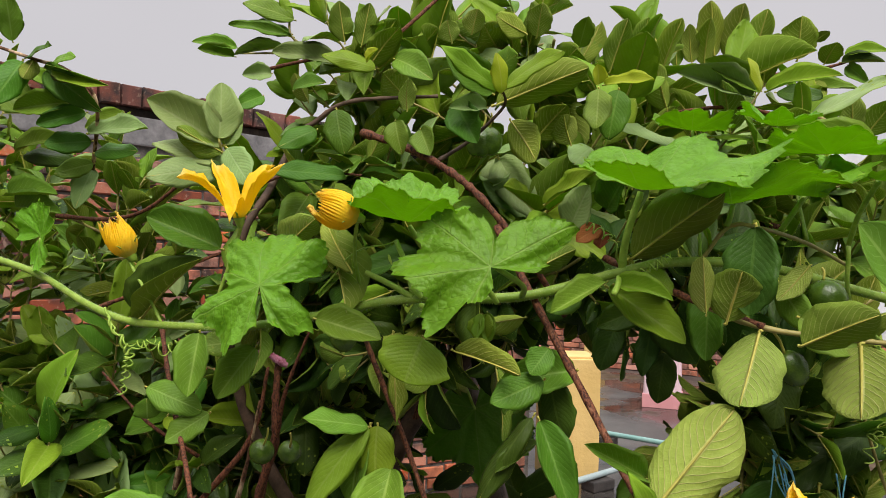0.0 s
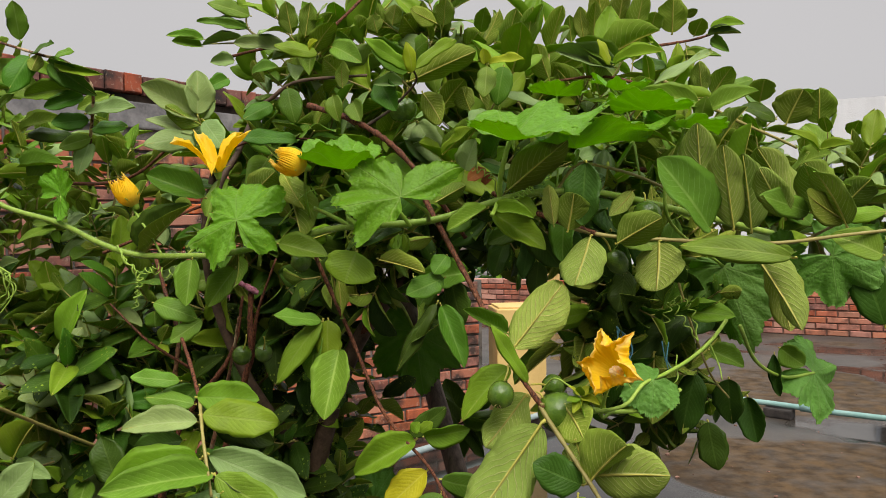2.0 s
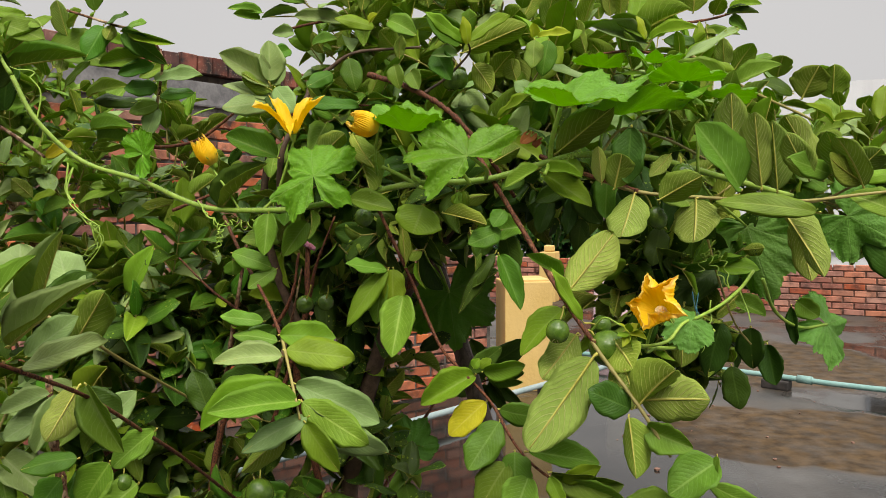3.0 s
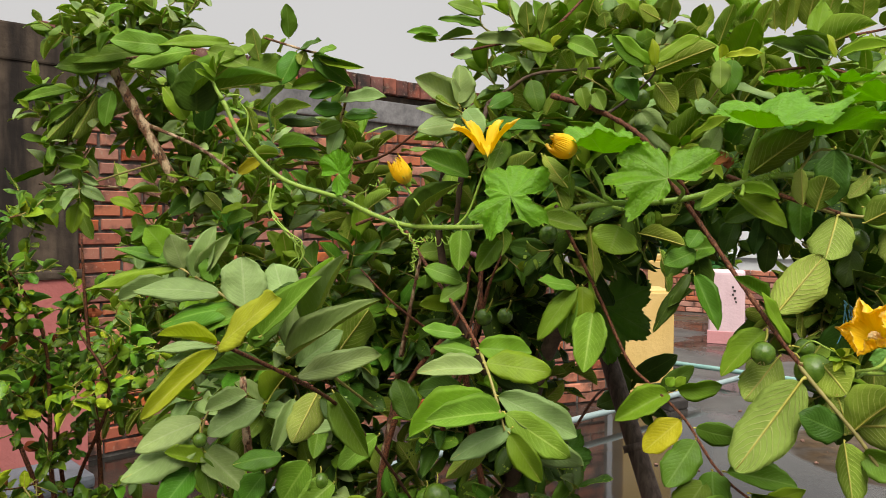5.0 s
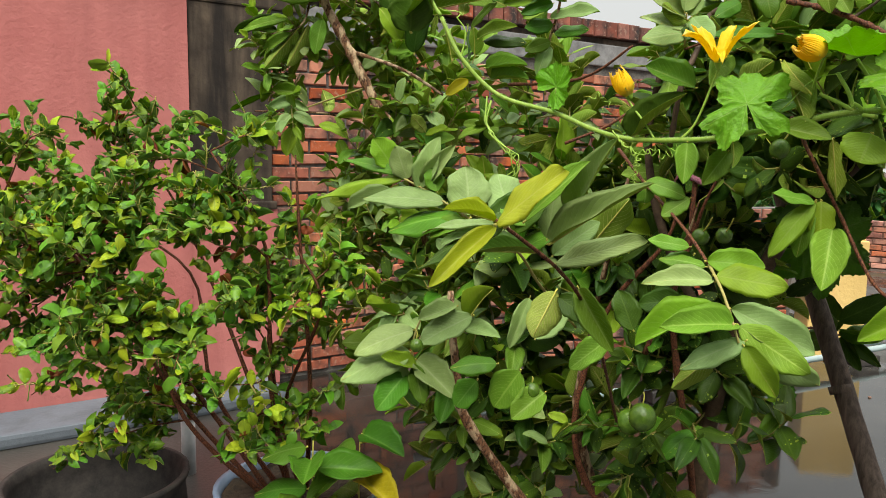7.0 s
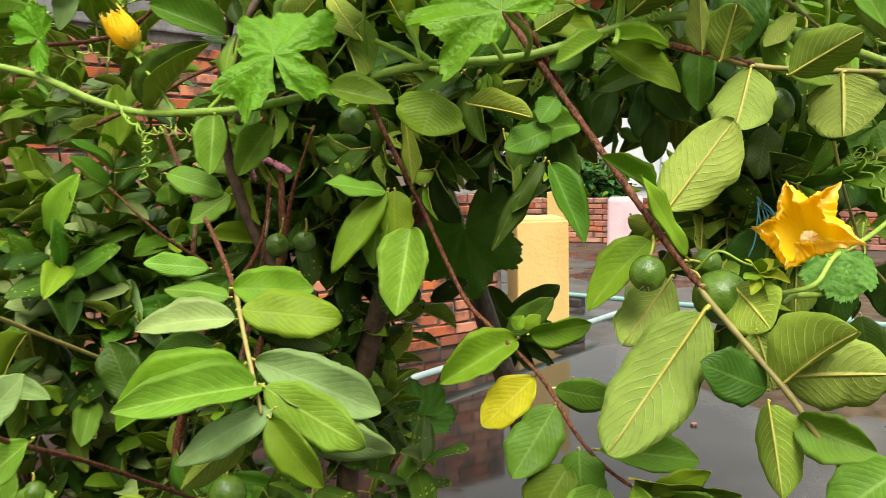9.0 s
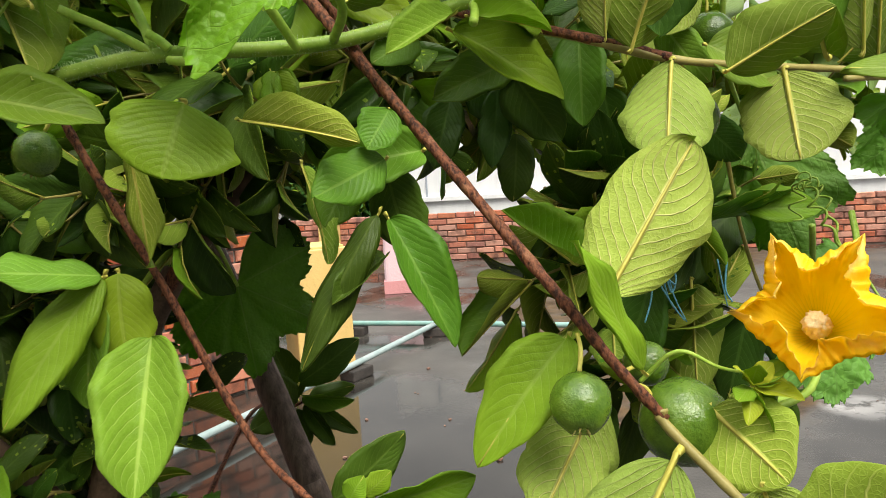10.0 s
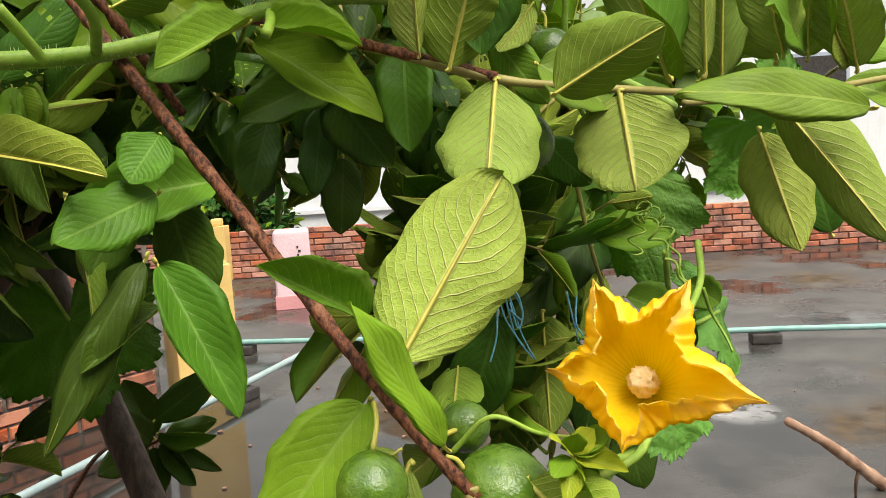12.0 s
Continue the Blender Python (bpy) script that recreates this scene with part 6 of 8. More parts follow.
leaf(guava, (1.078, 1.6, 1.634), (1.133, 1.55, 1.639), (-0.58, -0.58, 0.57), 0.033, "young", 2)
leaf(guava, (1.053, 1.65, 1.604), (1.098, 1.6, 1.627), (-0.75, -0.46, 0.47), 0.068, "top", 5)
leaf(guava, (1.062, 1.5, 1.503), (0.969, 1.46, 1.592), (-0.07, 0.93, 0.35), 0.091, "dark", 0)
leaf(guava, (1.112, 1.55, 1.49), (1.151, 1.5, 1.554), (0.48, 0.81, 0.34), 0.080, "dark", 3)
leaf(guava, (0.59, 1.5, 1.833), (0.657, 1.46, 1.818), (-0.32, -0.75, 0.58), 0.047, "dark", 6)
tube("branch", [(0.519, 1.9, 1.931), (0.734, 2, 1.983), (0.913, 2.1, 2.029), (1.016, 2.1, 2.062)], 0.006, 0.003, M["bark"], guava, 9, 10, 0.22)
tube("branch", [(0.655, 1.5, 1.793), (0.843, 1.6, 1.719), (0.986, 1.62, 1.658), (1.018, 1.6, 1.635)], 0.005, 0.003, M["bark_green"], guava, 9, 10, 0.33)
tube("branch", [(0.6, 1.4, 1.761), (0.514, 1.5, 1.804), (0.4, 1.55, 1.802)], 0.004, 0.003, M["bark"], guava, 9, 10, 0.33)
tube("branch", [(-0.127, 1.5, 1.934), (-0.087, 1.52, 1.979), (-0.035, 1.55, 2.039), (0.063, 1.6, 2.132)], 0.004, 0.003, M["bark"], guava, 9, 10, 0.22)
tube("limb", [(-0.146, 1.28, 1.712), (-0.067, 1.25, 1.684), (0, 1.22, 1.647), (0.055, 1.18, 1.601), (0.124, 1.16, 1.518), (0.186, 1.2, 1.427)], 0.0065, 0.005, M["bark"], guava, 9, 10, 0.55)
tube("branch", [(-0.016, 1.25, 1.664), (0.031, 1.27, 1.699), (0.085, 1.25, 1.75), (0.084, 1.22, 1.771)], 0.0035, 0.002, M["bark_dark"], guava, 9, 10, 0.22)
tube("branch", [(-0.416, 1.5, 1.859), (-0.312, 1.45, 1.869), (-0.219, 1.42, 1.874), (-0.149, 1.38, 1.854)], 0.004, 0.002, M["bark"], guava, 9, 10, 0.22)
tube("branch", [(-0.223, 1.44, 1.867), (-0.294, 1.48, 1.906), (-0.334, 1.5, 1.937), (-0.338, 1.5, 1.984), (-0.353, 1.5, 2.039)], 0.003, 0.002, M["bark_green"], guava, 9, 10, 0.22)
tube("branch", [(-0.271, 1.46, 1.879), (-0.349, 1.5, 1.9), (-0.458, 1.55, 1.913)], 0.0025, 0.0018, M["bark_green"], guava, 9, 10, 0.22)
tube("branch", [(-0.304, 1.4, 1.714), (-0.248, 1.38, 1.747), (-0.183, 1.36, 1.779), (-0.028, 1.35, 1.788)], 0.006, 0.003, M["bark_dark"], guava, 9, 10, 0.33)
tube("branch", [(-0.365, 1.4, 1.631), (-0.271, 1.36, 1.653), (-0.148, 1.3, 1.644)], 0.003, 0.002, M["bark"], guava, 9, 10, 0.22)
tube("branch", [(-0.308, 1.45, 1.722), (-0.333, 1.4, 1.631), (-0.366, 1.35, 1.536), (-0.389, 1.4, 1.393)], 0.007, 0.007, M["bark_dark"], guava, 9, 10, 0.33)

# shoot with lime-green tip that reaches out towards the open side
tube("branch", [(-0.538, 0.29, 1.277), (-0.52, 0.34, 1.252), (-0.486, 0.44, 1.199), (-0.472, 0.58, 1.131), (-0.467, 0.75, 1.031), (-0.475, 0.95, 0.92), (-0.49, 1.35, 0.68)], 0.0024, 0.0036, M["bark"], guava, 9, 10, 0.2)
leaf(guava, (-0.535, 0.29, 1.273), (-0.444, 0.24, 1.341), (-0.50, -0.66, 0.55), 0.062, "tip", 6)
leaf(guava, (-0.538, 0.29, 1.275), (-0.587, 0.25, 1.297), (0.55, -0.45, 0.70), 0.018, "tip", 5)
leaf(guava, (-0.538, 0.29, 1.267), (-0.598, 0.22, 1.202), (0.45, -0.70, 0.55), 0.027, "tip", 0)
leaf(guava, (-0.53, 0.3, 1.267), (-0.644, 0.27, 1.236), (-0.05, -0.63, 0.77), 0.034, "dark", 4)
leaf(guava, (-0.509, 0.38, 1.228), (-0.606, 0.36, 1.23), (0.15, -0.61, 0.78), 0.026, "dark", 2)
leaf(guava, (-0.542, 0.3, 1.271), (-0.644, 0.3, 1.273), (0.01, -0.61, 0.79), 0.019, "sage", 1)
leaf(guava, (-0.552, 0.31, 1.263), (-0.615, 0.3, 1.247), (-0.05, -0.75, 0.66), 0.023, "sage", 3)
leaf(guava, (-0.466, 0.44, 1.282), (-0.405, 0.38, 1.379), (-0.55, -0.82, -0.16), 0.039, "sage", 2)
leaf(guava, (-0.524, 0.4, 1.27), (-0.442, 0.38, 1.353), (-0.43, -0.88, 0.2), 0.038, "top", 0)
leaf(guava, (-0.491, 0.42, 1.239), (-0.364, 0.36, 1.329), (-0.58, -0.75, 0.31), 0.034, "sage", 0)
leaf(guava, (-0.488, 0.44, 1.207), (-0.365, 0.4, 1.251), (-0.42, -0.77, 0.48), 0.042, "sage", 6)
leaf(guava, (-0.455, 0.5, 1.219), (-0.391, 0.48, 1.302), (0.07, 0.98, 0.19), 0.051, "top", 3)
leaf(guava, (-0.504, 0.45, 1.241), (-0.492, 0.45, 1.32), (0.22, -0.97, -0.03), 0.035, "sage", 6)
leaf(guava, (-0.546, 0.42, 1.25), (-0.502, 0.42, 1.303), (-0.05, -1, 0.04), 0.032, "deep", 7)
leaf(guava, (-0.498, 0.47, 1.215), (-0.435, 0.47, 1.267), (-0.19, -0.95, 0.23), 0.038, "sage", 3)
leaf(guava, (-0.522, 0.42, 1.263), (-0.57, 0.44, 1.282), (0, -0.69, 0.73), 0.030, "top", 6)
leaf(guava, (-0.529, 0.66, 1.129), (-0.56, 0.62, 1.053), (-0.29, 0.89, -0.35), 0.056, "pale", 0)
leaf(guava, (-0.583, 0.7, 1.107), (-0.614, 0.68, 1.017), (0.17, -0.97, 0.16), 0.031, "sage", 2)
leaf(guava, (-0.477, 0.58, 1.149), (-0.419, 0.55, 1.06), (-0.02, -0.95, 0.31), 0.042, "top", 5)
leaf(guava, (-0.444, 0.74, 1.037), (-0.515, 0.72, 0.982), (-0.08, -0.9, 0.43), 0.048, "top", 3)
leaf(guava, (-0.524, 0.66, 1.12), (-0.463, 0.66, 1.085), (0.26, -0.85, 0.46), 0.048, "dark", 3)

# level twig behind that shoot
tube("branch", [(-1.001, 1.04, 1.324), (-0.892, 0.99, 1.284), (-0.764, 0.93, 1.225), (-0.671, 0.95, 1.164), (-0.66, 1.15, 1.06), (-0.62, 1.45, 0.9)], 0.0022, 0.004, M["bark_green"], guava, 9, 10, 0.2)
leaf(guava, (-0.958, 1.02, 1.313), (-1.17, 0.96, 1.302), (0.16, -0.7, 0.7), 0.046, "young", 4)
leaf(guava, (-0.96, 1.02, 1.317), (-1.107, 1, 1.372), (0.32, -0.76, 0.57), 0.036, "deep", 1)
leaf(guava, (-0.995, 1.04, 1.337), (-1.02, 1, 1.4), (0.82, -0.57, -0.03), 0.072, "young", 3)
leaf(guava, (-0.949, 1.02, 1.308), (-0.969, 1, 1.383), (0.5, -0.86, -0.1), 0.057, "sage", 6)
leaf(guava, (-0.91, 1, 1.29), (-0.859, 0.98, 1.402), (-0.05, -0.99, -0.16), 0.054, "sage", 0)
leaf(guava, (-0.901, 1, 1.3), (-0.82, 0.98, 1.385), (-0.03, -0.98, -0.2), 0.041, "sage", 2)
leaf(guava, (-0.861, 0.98, 1.283), (-0.877, 0.98, 1.335), (0.42, -0.9, 0.13), 0.045, "deep", 3)
leaf(guava, (-0.768, 0.93, 1.235), (-0.785, 0.95, 1.343), (0.33, -0.92, 0.22), 0.094, "sage", 3)
leaf(guava, (-0.681, 0.94, 1.237), (-0.724, 0.98, 1.326), (0.18, -0.86, 0.47), 0.080, "sage", 6)
leaf(guava, (-0.838, 0.96, 1.259), (-1.02, 0.92, 1.293), (0.28, -0.68, 0.67), 0.065, "sage", 1)
leaf(guava, (-0.796, 0.94, 1.232), (-0.954, 0.9, 1.227), (0.15, -0.68, 0.72), 0.070, "deep", 4)
leaf(guava, (-0.777, 0.93, 1.22), (-0.854, 0.9, 1.204), (0.13, -0.7, 0.7), 0.052, "deep", 7)
leaf(guava, (-0.979, 1, 1.281), (-1.083, 0.98, 1.241), (-0.01, -0.88, 0.47), 0.040, "sage", 2)
leaf(guava, (-0.771, 0.92, 1.209), (-0.797, 0.9, 1.166), (0.16, -0.93, 0.33), 0.037, "young", 3)
leaf(guava, (-0.727, 0.93, 1.23), (-0.65, 0.96, 1.283), (0.16, -0.94, 0.3), 0.049, "dark", 3)

# low twig with blue-green leaves beside the peeling stem
tube("branch", [(-0.945, 1.26, 0.969), (-0.992, 1.24, 0.938), (-1.01, 1.22, 0.871), (-1.012, 1.24, 0.806), (-0.993, 1.3, 0.712)], 0.0022, 0.0035, M["bark_green"], guava, 9, 10, 0.2)
tube("stem", [(-0.944, 1.33, 0.999), (-0.93, 1.31, 0.883), (-0.914, 1.31, 0.762), (-0.892, 1.34, 0.63), (-0.72, 1.5, 0.3), (-0.5, 1.65, 0)], 0.008, 0.018, M["bark_peel"], guava, 9, 10, 0.3)
leaf(guava, (-0.862, 1.26, 0.948), (-0.977, 1.18, 0.893), (0.21, -0.74, 0.64), 0.085, "sage", 3)
leaf(guava, (-0.905, 1.26, 0.971), (-0.989, 1.2, 0.942), (0.25, -0.68, 0.69), 0.051, "sage", 2)
leaf(guava, (-1.014, 1.23, 0.905), (-1.15, 1.14, 0.866), (0.25, -0.68, 0.69), 0.083, "sage", 1)
leaf(guava, (-1.019, 1.22, 0.848), (-1.184, 1.12, 0.806), (0.23, -0.67, 0.7), 0.094, "sage", 4)
leaf(guava, (-1, 1.22, 0.804), (-1.075, 1.16, 0.846), (0.66, -0.38, 0.64), 0.047, "young", 2)
leaf(guava, (-1.006, 1.24, 0.821), (-0.885, 1.2, 0.748), (0.15, -0.74, 0.66), 0.083, "sage", 5)
leaf(guava, (-1.032, 1.22, 0.784), (-1.086, 1.15, 0.704), (0.28, -0.81, 0.52), 0.082, "deep", 0)
leaf(guava, (-1.007, 1.22, 0.813), (-0.965, 1.18, 0.724), (0.35, -0.78, 0.52), 0.052, "deep", 3)
leaf(guava, (-1.046, 1.22, 0.809), (-1.045, 1.2, 0.742), (0.37, -0.89, 0.27), 0.062, "sage", 6)
leaf(guava, (-0.736, 1.05, 0.886), (-0.829, 1, 0.894), (0.38, -0.58, 0.72), 0.055, "deep", 4)
leaf(guava, (-0.797, 1.1, 0.826), (-0.848, 1.08, 0.76), (-0.01, -0.95, 0.3), 0.066, "deep", 3)
leaf(guava, (-0.692, 1.1, 0.858), (-0.751, 1.08, 0.769), (0, -0.98, 0.22), 0.084, "deep", 0)
leaf(guava, (-0.632, 1.1, 0.813), (-0.698, 1.05, 0.759), (0.1, -0.79, 0.6), 0.068, "top", 2)
leaf(guava, (-0.613, 0.9, 0.989), (-0.548, 0.9, 1.063), (-0.15, -0.98, 0.13), 0.053, "sage", 3)
leaf(guava, (-0.423, 0.95, 1.012), (-0.453, 0.95, 1.092), (0.27, -0.96, 0.1), 0.057, "dark", 3)


dead = holder("dead_branch", (2.746, 2.423, 0), "pale dry broken branch lying slanted on the roof", "branch")
tube("branch", [(2.249, 2.4, 0.384), (2.40, 2.39, 0.29), (2.57, 2.40, 0.17), (2.78, 2.42, 0.018)], 0.015, 0.026, M["dry_wood"], dead, 9, 8, 0.25)
tube("twig", [(2.62, 2.40, 0.135), (2.60, 2.40, 0.08), (2.61, 2.41, 0.005)], 0.009, 0.005, M["bark_dark"], dead, 6, 4, 0.2)

# upright stems in the shade
tube("stem", [(-0.499, 1.5, 1.308), (-0.552, 1.55, 1.083), (-0.599, 1.6, 0.845), (-0.631, 1.65, 0.521), (-0.42, 1.7, 0)], 0.004, 0.015, M["bark_peel"], guava, 9, 10, 0.44)
tube("stem", [(-0.36, 1.5, 1.287), (-0.395, 1.5, 1.141), (-0.565, 1.55, 0.891), (-0.62, 1.6, 0.446), (-0.28, 1.65, 0)], 0.003, 0.012, M["bark"], guava, 9, 10, 0.44)
tube("stem", [(-0.239, 1.35, 1.384), (-0.297, 1.4, 1.257), (-0.334, 1.45, 1.133), (-0.437, 1.5, 0.831)], 0.002, 0.007, M["bark"], guava, 9, 10, 0.44)
tube("stem", [(-0.311, 1.3, 1.26), (-0.351, 1.35, 1.122), (-0.411, 1.4, 0.944)], 0.0018, 0.006, M["bark_peel"], guava, 9, 10, 0.44)
tube("stem", [(-1.301, 1.9, 0.948), (-1.147, 1.85, 0.773), (-1.101, 1.8, 0.602), (-1.076, 1.8, 0.45), (-0.9, 1.85, 0)], 0.009, 0.012, M["bark_peel"], left_guava, 9, 10, 0.44)
tube("branch", [(-0.655, 1.4, 1.4), (-0.551, 1.4, 1.443), (-0.487, 1.45, 1.489), (-0.421, 1.5, 1.521)], 0.004, 0.003, M["bark"], guava, 9, 10, 0.33)
tube("branch", [(-0.861, 1.6, 1.577), (-0.699, 1.5, 1.568), (-0.592, 1.45, 1.586), (-0.49, 1.4, 1.645)], 0.005, 0.003, M["bark"], guava, 9, 10, 0.33)
tube("branch", [(-0.642, 1.4, 1.282), (-0.554, 1.4, 1.194), (-0.475, 1.45, 1.121)], 0.002, 0.004, M["bark"], guava, 9, 10, 0.33)

# young fruit
fruit(guava, (0.239, 0.865, 1.182), 0.0215, 1.06, (0.253, 0.895, 1.223))
fruit(guava, (0.333, 0.885, 1.147), 0.0330, 1.1, (0.297, 0.89, 1.18))
fruit(guava, (0.329, 0.93, 1.182), 0.0184, 1.1, (0.29, 0.89, 1.192))
fruit(guava, (0.459, 1.04, 1.382), 0.0198, 1.35, (0.428, 1.02, 1.429))
fruit(guava, (-0.149, 1.2, 1.384), 0.0213, 1.1, (-0.133, 1.2, 1.421))
fruit(guava, (-0.305, 1.3, 1.176), 0.0212, 1.1, (-0.28, 1.25, 1.227))
fruit(guava, (-0.252, 1.28, 1.183), 0.0195, 1.1, (-0.235, 1.22, 1.228))
fruit(guava, (-0.422, 1.3, 0.717), 0.0345, 1.1, (-0.421, 1.3, 0.781))
fruit(guava, (0.063, 1.3, 1.704), 0.0224, 1.1, (0.066, 1.28, 1.747))
fruit(guava, (0.532, 1.12, 1.467), 0.0267, 1.1, (0.525, 1.12, 1.51))
fruit(guava, (0.049, 1.3, 1.702), 0.0242, 1.1, (0.056, 1.3, 1.748))
fruit(guava, (-0.462, 1.4, 0.668), 0.0330, 1.1, (-0.464, 1.4, 0.722))
fruit(guava, (-0.661, 1.1, 0.816), 0.0186, 1.1, (-0.662, 1.1, 0.85))
fruit(guava, (-0.954, 1.1, 0.898), 0.0163, 1.1, (-0.954, 1.1, 0.936))

# the thinner guava tree
tube("limb", [(-1.656, 1.72, 2.435), (-1.653, 1.74, 2.259), (-1.621, 1.75, 2.073), (-1.556, 1.75, 1.901), (-1.47, 1.75, 1.747), (-1.378, 1.78, 1.56), (-1.323, 1.85, 1.428), (-1.297, 1.95, 1.269), (-1.259, 2.1, 0.833), (-1.195, 2.2, 0.503), (-1, 2.3, 0)], 0.012, 0.023, M["bark_peel"], left_guava, 9, 10, 0.36, label="limb with flaking pale bark")
tube("branch", [(-1.433, 1.76, 1.71), (-1.2, 1.6, 1.63), (-1.04, 1.52, 1.544)], 0.006, 0.004, M["bark_peel"], left_guava, 9, 10, 0.44)
tube("branch", [(-1.588, 1.75, 1.959), (-1.604, 1.72, 1.822), (-1.658, 1.7, 1.78), (-1.724, 1.7, 1.777)], 0.004, 0.0025, M["bark_peel"], left_guava, 9, 10, 0.44)
tube("branch", [(-1.399, 1.78, 1.598), (-1.561, 1.76, 1.55), (-1.711, 1.75, 1.502)], 0.004, 0.002, M["bark_green"], left_guava, 9, 10, 0.44)
tube("branch", [(-1.556, 1.75, 1.92), (-1.356, 1.6, 1.895), (-1.179, 1.5, 1.823), (-1.076, 1.42, 1.764)], 0.004, 0.0025, M["bark_peel"], left_guava, 9, 10, 0.44)
tube("branch", [(-1.859, 1.8, 1.525), (-1.583, 1.8, 1.514), (-1.431, 1.85, 1.477)], 0.003, 0.004, M["bark_peel"], left_guava, 9, 10, 0.44)
leaf(left_guava, (-1.647, 1.7, 1.83), (-1.848, 1.65, 1.793), (0.22, -0.97, 0.12), 0.041, "top", 1)
leaf(left_guava, (-1.702, 1.7, 1.785), (-1.834, 1.68, 1.844), (0.28, -0.9, 0.33), 0.041, "top", 4)
leaf(left_guava, (-1.647, 1.7, 1.774), (-1.766, 1.66, 1.706), (0.22, -0.96, 0.18), 0.042, "top", 7)
leaf(left_guava, (-1.625, 1.7, 1.783), (-1.733, 1.66, 1.649), (-0.33, 0.95, -0.02), 0.055, "pale", 2)
leaf(left_guava, (-1.593, 1.72, 1.803), (-1.658, 1.7, 1.661), (-0.29, 0.96, 0), 0.052, "pale", 5)
leaf(left_guava, (-1.692, 1.72, 1.826), (-1.868, 1.68, 1.789), (0.2, -0.97, 0.11), 0.046, "dark", 0)
leaf(left_guava, (-1.54, 1.72, 1.82), (-1.561, 1.7, 1.706), (0.29, -0.95, 0.11), 0.059, "top", 3)
leaf(left_guava, (-1.487, 1.7, 1.906), (-1.692, 1.65, 1.888), (0.23, -0.97, 0.12), 0.068, "top", 6)
leaf(left_guava, (-1.405, 1.7, 1.937), (-1.652, 1.62, 1.916), (0.29, -0.94, 0.2), 0.061, "top", 1)
leaf(left_guava, (-1.734, 1.75, 1.512), (-1.865, 1.72, 1.461), (0.16, -0.97, 0.17), 0.051, "top", 4)
leaf(left_guava, (-1.711, 1.75, 1.502), (-1.795, 1.7, 1.401), (0.36, -0.92, 0.15), 0.062, "top", 7)
leaf(left_guava, (-1.756, 1.75, 1.581), (-1.911, 1.72, 1.521), (0.2, -0.98, -0.03), 0.020, "top", 2)
leaf(left_guava, (-1.644, 1.75, 1.579), (-1.725, 1.7, 1.595), (0.54, -0.82, 0.18), 0.049, "top", 5)
leaf(left_guava, (-1.583, 1.8, 1.593), (-1.528, 1.76, 1.511), (0.04, 0.91, -0.42), 0.049, "pale", 0)
leaf(left_guava, (-1.719, 1.8, 1.465), (-1.65, 1.76, 1.345), (0.16, -0.9, 0.39), 0.053, "top", 3)
leaf(left_guava, (-1.123, 1.6, 1.44), (-1.15, 1.55, 1.489), (-0.76, 0.62, 0.2), 0.043, "pale", 6)
leaf(left_guava, (-1.123, 1.6, 1.431), (-1.05, 1.55, 1.463), (-0.63, -0.61, 0.48), 0.032, "young", 1)
leaf(left_guava, (-1.178, 1.5, 1.75), (-1.193, 1.45, 1.854), (0.64, -0.73, -0.26), 0.058, "dark", 4)
leaf(left_guava, (-1.103, 1.45, 1.659), (-1.06, 1.4, 1.821), (0.14, -0.94, -0.32), 0.068, "dark", 7)
leaf(left_guava, (-1.068, 1.4, 1.76), (-0.842, 1.35, 1.784), (-0.23, -0.78, 0.58), 0.057, "top", 2)
leaf(left_guava, (-1.136, 1.4, 1.794), (-1.07, 1.36, 1.843), (-0.64, -0.71, 0.29), 0.067, "young", 5)
leaf(left_guava, (-0.956, 1.5, 1.582), (-1.018, 1.48, 1.541), (0.26, -0.96, 0.08), 0.036, "yellow", 0)
leaf(left_guava, (-1.315, 1.9, 0.738), (-1.427, 1.85, 0.76), (0.44, -0.78, 0.45), 0.076, "top", 3)
leaf(left_guava, (-1.337, 1.9, 0.695), (-1.514, 1.8, 0.701), (0.44, -0.76, 0.48), 0.093, "top", 6)
leaf(left_guava, (-1.185, 1.9, 0.77), (-1.317, 1.85, 0.79), (0.37, -0.81, 0.45), 0.071, "top", 1)
leaf(left_guava, (-1.084, 1.85, 0.829), (-1.017, 1.8, 0.805), (-0.44, -0.79, 0.42), 0.078, "top", 4)
leaf(left_guava, (-1.104, 1.35, 1.679), (-1.133, 1.3, 1.756), (0.68, -0.7, -0.21), 0.058, "young", 7)
leaf(left_guava, (-1.088, 1.35, 1.743), (-0.929, 1.3, 1.835), (-0.47, -0.79, 0.38), 0.084, "top", 2)
leaf(left_guava, (-1.074, 1.35, 1.7), (-1.052, 1.3, 1.817), (0.30, -0.86, -0.42), 0.115, "dark", 5)
leaf(left_guava, (-0.915, 1.3, 1.835), (-0.929, 1.3, 1.856), (0.34, -0.91, 0.23), 0.056, "top", 0)
leaf(left_guava, (-1.015, 1.3, 1.843), (-0.907, 1.28, 1.81), (0.01, -0.84, 0.55), 0.068, "top", 3)
leaf(left_guava, (-1.143, 1.35, 1.871), (-1.288, 1.3, 1.882), (0.33, -0.93, 0.14), 0.066, "top", 6)
leaf(left_guava, (-0.981, 1.35, 1.875), (-1.172, 1.3, 1.887), (0.26, -0.92, 0.3), 0.039, "young", 1)
leaf(left_guava, (-1.111, 1.4, 1.868), (-1.299, 1.36, 1.847), (0.18, -0.96, 0.19), 0.064, "top", 4)
leaf(left_guava, (-1, 1.5, 1.837), (-0.851, 1.46, 1.812), (-0.12, -0.81, 0.58), 0.108, "top", 7)
